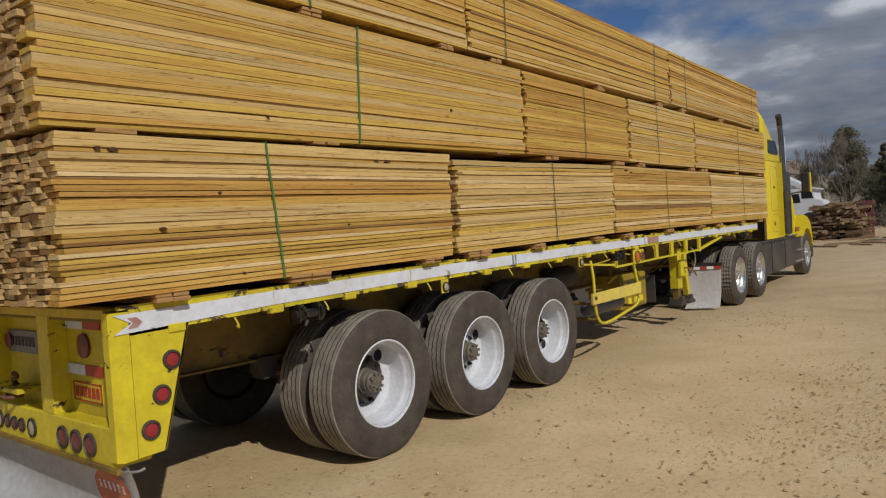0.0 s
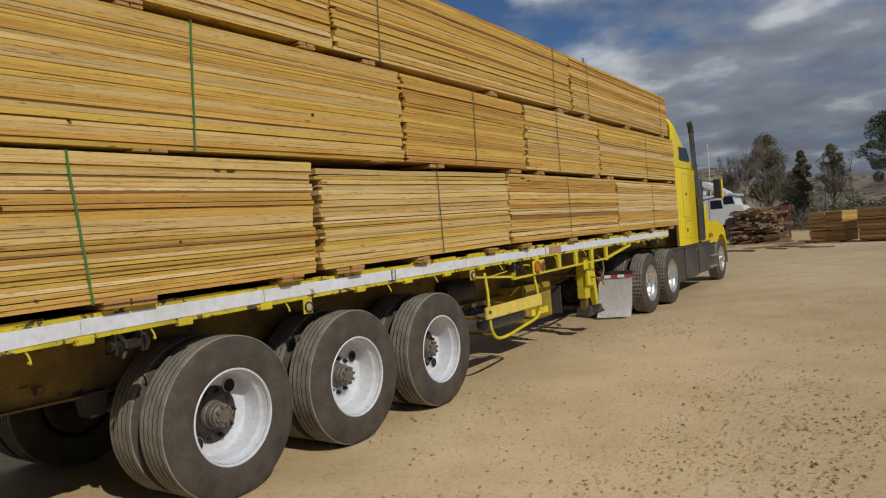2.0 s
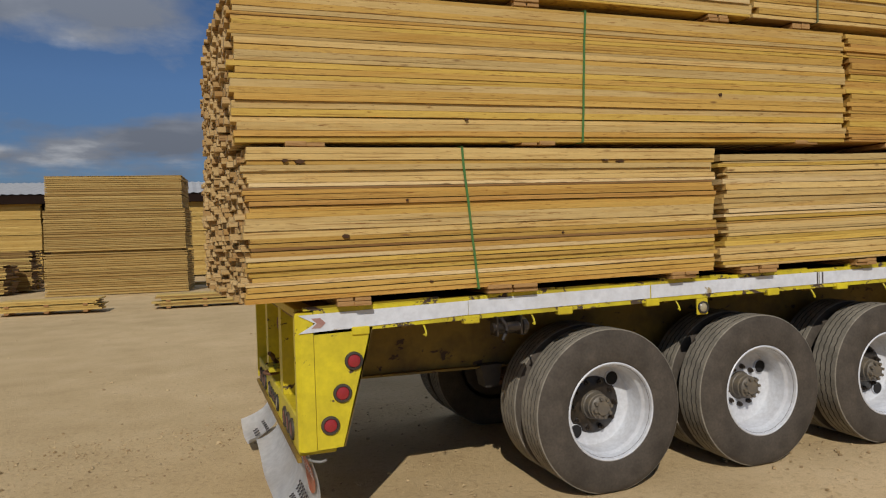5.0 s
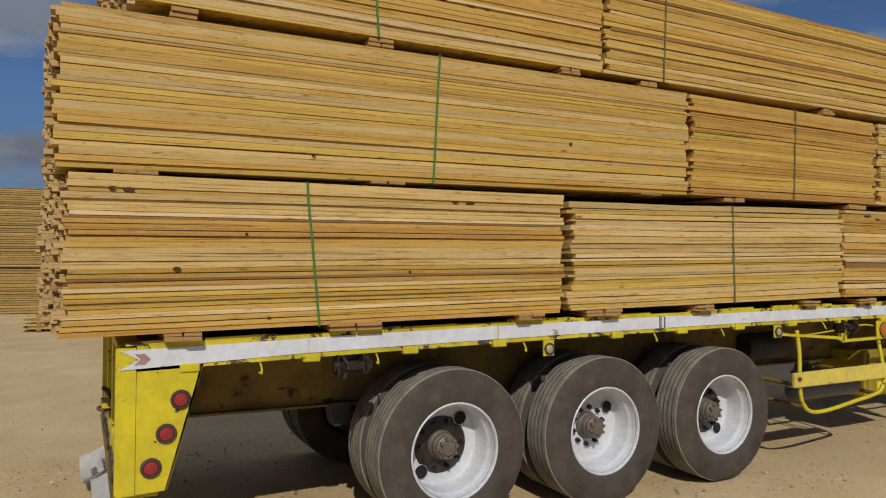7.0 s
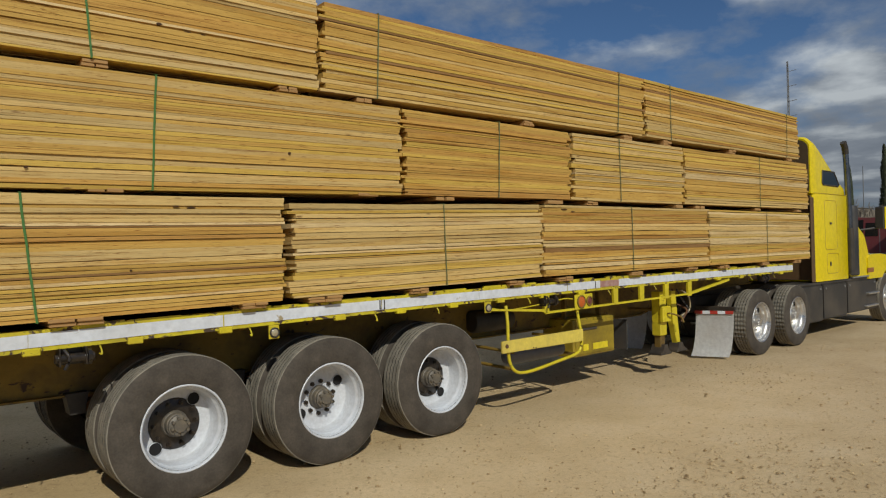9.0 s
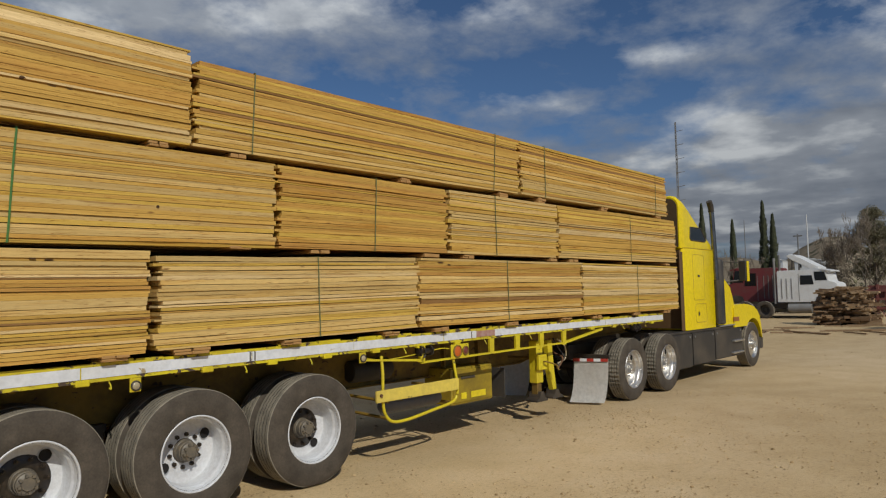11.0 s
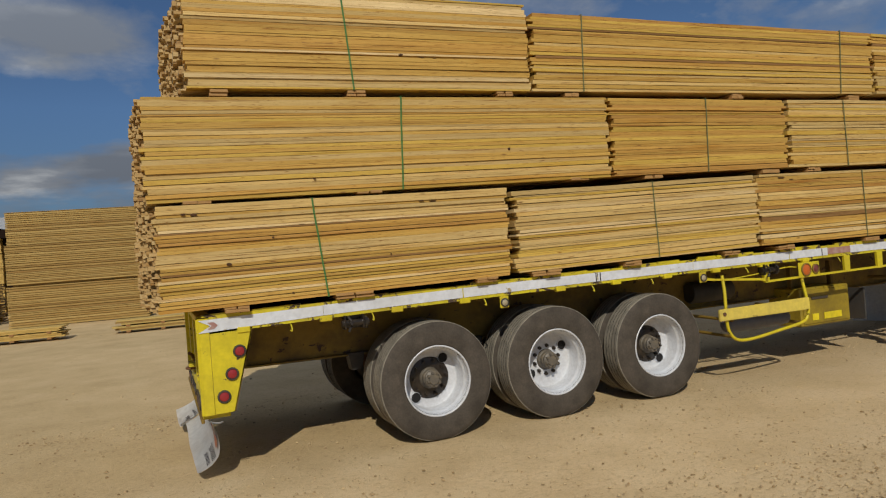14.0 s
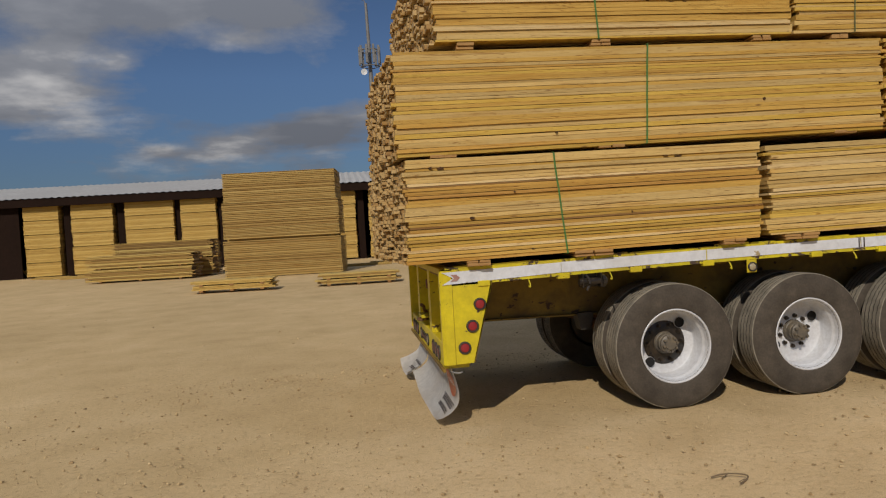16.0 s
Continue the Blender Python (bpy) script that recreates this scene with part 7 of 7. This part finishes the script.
full_tree(62, -3.7, 3.2, 8.3, 2.3, 9, LEAF_PINE, "tall dark green pine with layered boughs", 110, 150, 0.07, 0.20, -0.35)
full_tree(64, -7.5, 2.6, 8.0, 2.2, 10, LEAF_PINE, "dark green pine at the yard's edge", 90, 80, 0.11, 0.20, 0.25)


def scrub():
    r = random.Random(21)
    bm = bmesh.new()
    for i in range(620):
        x = 56 + 110 * r.random() ** 1.6
        y = r.uniform(-14, 30) * (x / 80)
        if noise.noise((x * 0.12, y * 0.2, 3.0)) < -0.05:
            continue
        s = r.uniform(0.4, 1.1) * (x / 75)
        leaf_cloud(bm, r, (x, y, s * 0.55), s, 60, 0.11 * (x / 70), 0.8)
    # taller dry brush at the feet of the trees
    for i in range(60):
        s = r.uniform(0.35, 0.8)
        leaf_cloud(bm, r, (r.uniform(57.5, 62), r.uniform(-4, 9.5), s * 0.9), s, 80, 0.09, 1.1, 0.0, 0.6)
    single("scrub", bm, SCRUB, (80, 8, 0), "dry tan scrub beyond the yard", "scrub", kind="stuff")
    bm = bmesh.new()
    for i in range(70):
        x = r.uniform(70, 150)
        y = r.uniform(-12, 40) * (x / 80)
        s = r.uniform(0.8, 2.0)
        leaf_cloud(bm, r, (x, y, s * 0.8), s, 70, 0.17 * (x / 70), 0.9)
    for i in range(150):
        x = r.uniform(64, 72)
        y = r.uniform(-9, 22)
        s = r.uniform(0.5, 1.2)
        leaf_cloud(bm, r, (x, y, s * 0.8), s, 60, 0.10, 1.0)
    single("far_bushes", bm, LEAF_OLIVE, (90, 8, 0), "olive bushes and small trees far off", "bush", kind="stuff")


scrub()


def hill_mat():
    m, nt, b = material("far_brown_hill", 1.0)
    v = coords(nt)
    n = noise_tex(nt, v, 0.035, 8, 0.7)
    col = ramp(nt, n, [(0.36, (0.12, 0.10, 0.078)), (0.5, (0.19, 0.158, 0.118)), (0.66, (0.28, 0.235, 0.17))])
    # scattered dark bushes
    vo = nt.nodes.new("ShaderNodeTexVoronoi")
    vo.inputs["Scale"].default_value = 0.16
    nt.links.new(coords(nt, (1, 1, 1.6)), vo.inputs["Vector"])
    col = blend(nt, col, (0.055, 0.056, 0.038), ramp(nt, vo.outputs["Distance"], [(0.24, (0.85, 0.85, 0.85)), (0.40, (0, 0, 0))]))
    nt.links.new(col, b.inputs["Base Color"])
    b.inputs["Specular IOR Level"].default_value = 0.0
    return m


HILL = hill_mat()


def hills(dist, h0, amp, a0, a1, seed, name, knoll=0.0):
    """A ridge round the yard at that distance."""
    bm = bmesh.new()
    rows = []
    n = 160
    for i in range(n + 1):
        a = radians(a0 + (a1 - a0) * i / n)
        hh = h0 + amp * noise.noise((math.degrees(a) * 0.07, seed, 0)) + amp * 0.35 * noise.noise((math.degrees(a) * 0.3, seed, 4))
        if knoll:
            hh = max(hh, knoll * math.exp(-((math.degrees(a) - 11.6) / 4.2) ** 2) * (1 + 0.10 * noise.noise((math.degrees(a) * 0.9, seed, 7))))
        hh = max(hh, 0.5)
        row = []
        for k, (dr, f) in enumerate(((-0.35, -0.1), (-0.15, 0.45), (0.0, 1.0), (0.2, 0.7))):
            d = dist * (1 + dr)
            row.append(bm.verts.new((d * math.cos(a), d * math.sin(a), hh * f + 0.12 * hh * noise.noise((a * 60, k * 3.1, seed)) * (k != 2))))
        rows.append(row)
    for a, b in zip(rows, rows[1:]):
        for k in range(3):
            bm.faces.new((a[k], b[k], b[k + 1], a[k + 1]))
    single(name, bm, HILL, (0, 0, 0), "low brown hills on the horizon", "hill", kind="structure", smooth=60)


hills(330, 13, 9, -25, 62, 2.0, "backdrop_hill", 23.0)
hills(900, 30, 16, -30, 75, 5.0, "backdrop_ridge")


def far_house(x, y, w, h, mat, label):
    root = thing("far_house", (x, y, 0), label, "house", "houses on the far slope")
    z = 3.0
    part("wall", B(x, x + 6, y, y + w, 0, z + h), mat, root)
    part("roof", prism(bmesh.new(), [(y - 0.3, z + h), (y + w + 0.3, z + h), (y + w / 2, z + h + 1.0)], "x", x - 0.4, x + 6.4), ROOF, root)
    for k in range(max(1, int(w // 3))):
        part("window", B(x - 0.06, x + 0.05, y + 0.8 + 3 * k, y + 1.7 + 3 * k, z + h - 2.2, z + h - 1.0), GLASS_DARK, root)


far_house(290, 40.0, 16, 4.6, WOOD_DUN, "long pale building far off on the slope")
far_house(262, 55.5, 9, 8.0, WHITE_CAB, "small whitewashed house far off on the slope")
far_house(275, 72.0, 7, 9.0, WHITE_CAB, "small whitewashed house among far scrub")

# ---- stones and litter ----
def stones():
    r = random.Random(77)
    base = [Vector(p) for p in ((-1, -1, -0.4), (1, -0.9, -0.4), (0.9, 1, -0.4), (-0.9, 0.9, -0.4), (-0.55, -0.5, 0.7), (0.6, -0.55, 0.6), (0.5, 0.6, 0.75), (-0.6, 0.5, 0.55))]
    faces = ((0, 1, 2, 3), (4, 5, 6, 7), (0, 1, 5, 4), (1, 2, 6, 5), (2, 3, 7, 6), (3, 0, 4, 7))
    verts, polys = [], []
    for i in range(31000):
        u = r.random()
        if u < 0.10:
            # loose grit thrown out of the wheel tracks
            x, y = r.gauss(5.2, 1.2), r.gauss(-2.7, 0.5)
        elif u < 0.13:
            # handfuls of gravel behind the trailer and along the lane
            cx, cy, cs = r.choice(((0.6, 2.75, 0.35), (-0.9, 2.5, 0.5), (0.2, 2.2, 0.4), (10.2, -1.1, 0.3), (11.2, -0.7, 0.3)))
            x, y = r.gauss(cx, cs), r.gauss(cy, cs * 0.6)
        elif u < 0.75:
            x, y = r.uniform(-4, 14), r.uniform(-4.6, 3.0)
        else:
            x, y = r.uniform(-14, 36), r.uniform(-6, 22)
        if noise.noise((x * 0.45, y * 0.45, 6)) < r.uniform(-0.7, 0.25):
            continue
        s = 0.0038 * (1 + 2.4 * r.random() ** 6) * (1.0 if u < 0.75 else 1.5)
        a = r.uniform(0, 6.28)
        ca, sa = math.cos(a) * s, math.sin(a) * s
        k = len(verts)
        sx, sy, sz = r.uniform(0.7, 1.3), r.uniform(0.7, 1.3), r.uniform(0.5, 1.0)
        for v in base:
            vx, vy = v.x * sx, v.y * sy
            verts.append((x + vx * ca - vy * sa, y + vx * sa + vy * ca, 0.0005 + v.z * s * sz))
        polys += [tuple(k + q for q in f) for f in faces]
    me = bpy.data.meshes.new("gravel")
    me.from_pydata(verts, [], polys)
    me.materials.append(STONE)
    ob = new("gravel", me)
    tagged(ob, "small scattered stones on the dirt", "gravel", kind="stuff")


stones()


def tyre_tracks():
    """Clods pressed up by lugged tyres, in rows along old wheel tracks."""
    r = random.Random(4)
    base = [Vector(p) for p in ((-1, -0.5, -0.4), (1, -0.5, -0.4), (1, 0.5, -0.4), (-1, 0.5, -0.4), (-0.6, -0.25, 0.5), (0.65, -0.3, 0.5), (0.6, 0.3, 0.45), (-0.6, 0.25, 0.55))]
    faces = ((0, 1, 2, 3), (4, 5, 6, 7), (0, 1, 5, 4), (1, 2, 6, 5), (2, 3, 7, 6), (3, 0, 4, 7))
    verts, polys = [], []
    for y0, slope, x0, x1, dens in ((-3.10, -0.187, 3.2, 7.5, 0.85), (-3.19, -0.187, 3.2, 7.5, 0.9), (-3.29, -0.187, 3.2, 7.5, 0.9), (-2.98, -0.02, 3.6, 6.0, 0.5), (-3.22, 0.03, 3.6, 6.0, 0.45), (-2.62, -0.12, 3.6, 7.5, 0.35), (-2.1, -0.10, 3.4, 8.0, 0.3)):
        x = x0
        while x < x1:
            x += 0.045
            if r.random() > dens or noise.noise((x * 1.1, y0, 2)) < -0.25:
                continue
            k = len(verts)
            s = r.uniform(0.006, 0.016)
            a = r.uniform(0.9, 1.5)
            ca, sa = math.cos(a) * s, math.sin(a) * s
            yy = y0 + slope * (x - x0) + r.uniform(-0.03, 0.03)
            for v in base:
                verts.append((x + v.x * ca - v.y * sa, yy + v.x * sa + v.y * ca, 0.0005 + v.z * 0.008))
            polys += [tuple(k + q for q in f) for f in faces]
    me = bpy.data.meshes.new("tyre_track")
    me.from_pydata(verts, [], polys)
    me.materials.append(GROUND)
    tagged(new("tyre_track", me), "crumbled dirt clods along old tyre tracks", "tyre track", kind="stuff")


tyre_tracks()


def twig():
    pts = smooth_line([(2.407, -1.668, 0.006), (2.468, -1.659, 0.012), (2.527, -1.668, 0.016), (2.588, -1.693, 0.016), (2.618, -1.730, 0.014), (2.588, -1.767, 0.01), (2.518, -1.817, 0.008)], 5)
    root = thing("dry_twig", (2.5, -1.65, 0), "curled dry twig lying on the dirt", "twig")
    part("stem", tube(bmesh.new(), pts, 0.005, 6), DRY_TWIG, root)
    part("side_shoot", tube(bmesh.new(), smooth_line([(2.527, -1.668, 0.016), (2.487, -1.687, 0.012), (2.458, -1.705, 0.008)], 4), 0.003, 5), DRY_TWIG, root)
    part("side_shoot", tube(bmesh.new(), smooth_line([(2.588, -1.767, 0.01), (2.558, -1.773, 0.01), (2.527, -1.786, 0.006)], 4), 0.003, 5), DRY_TWIG, root)


DRY_TWIG = paint("dry_twig_bark", (0.20, 0.145, 0.085), 0.9, 0.5, (0.1, 0.07, 0.04), scale=6)
twig()
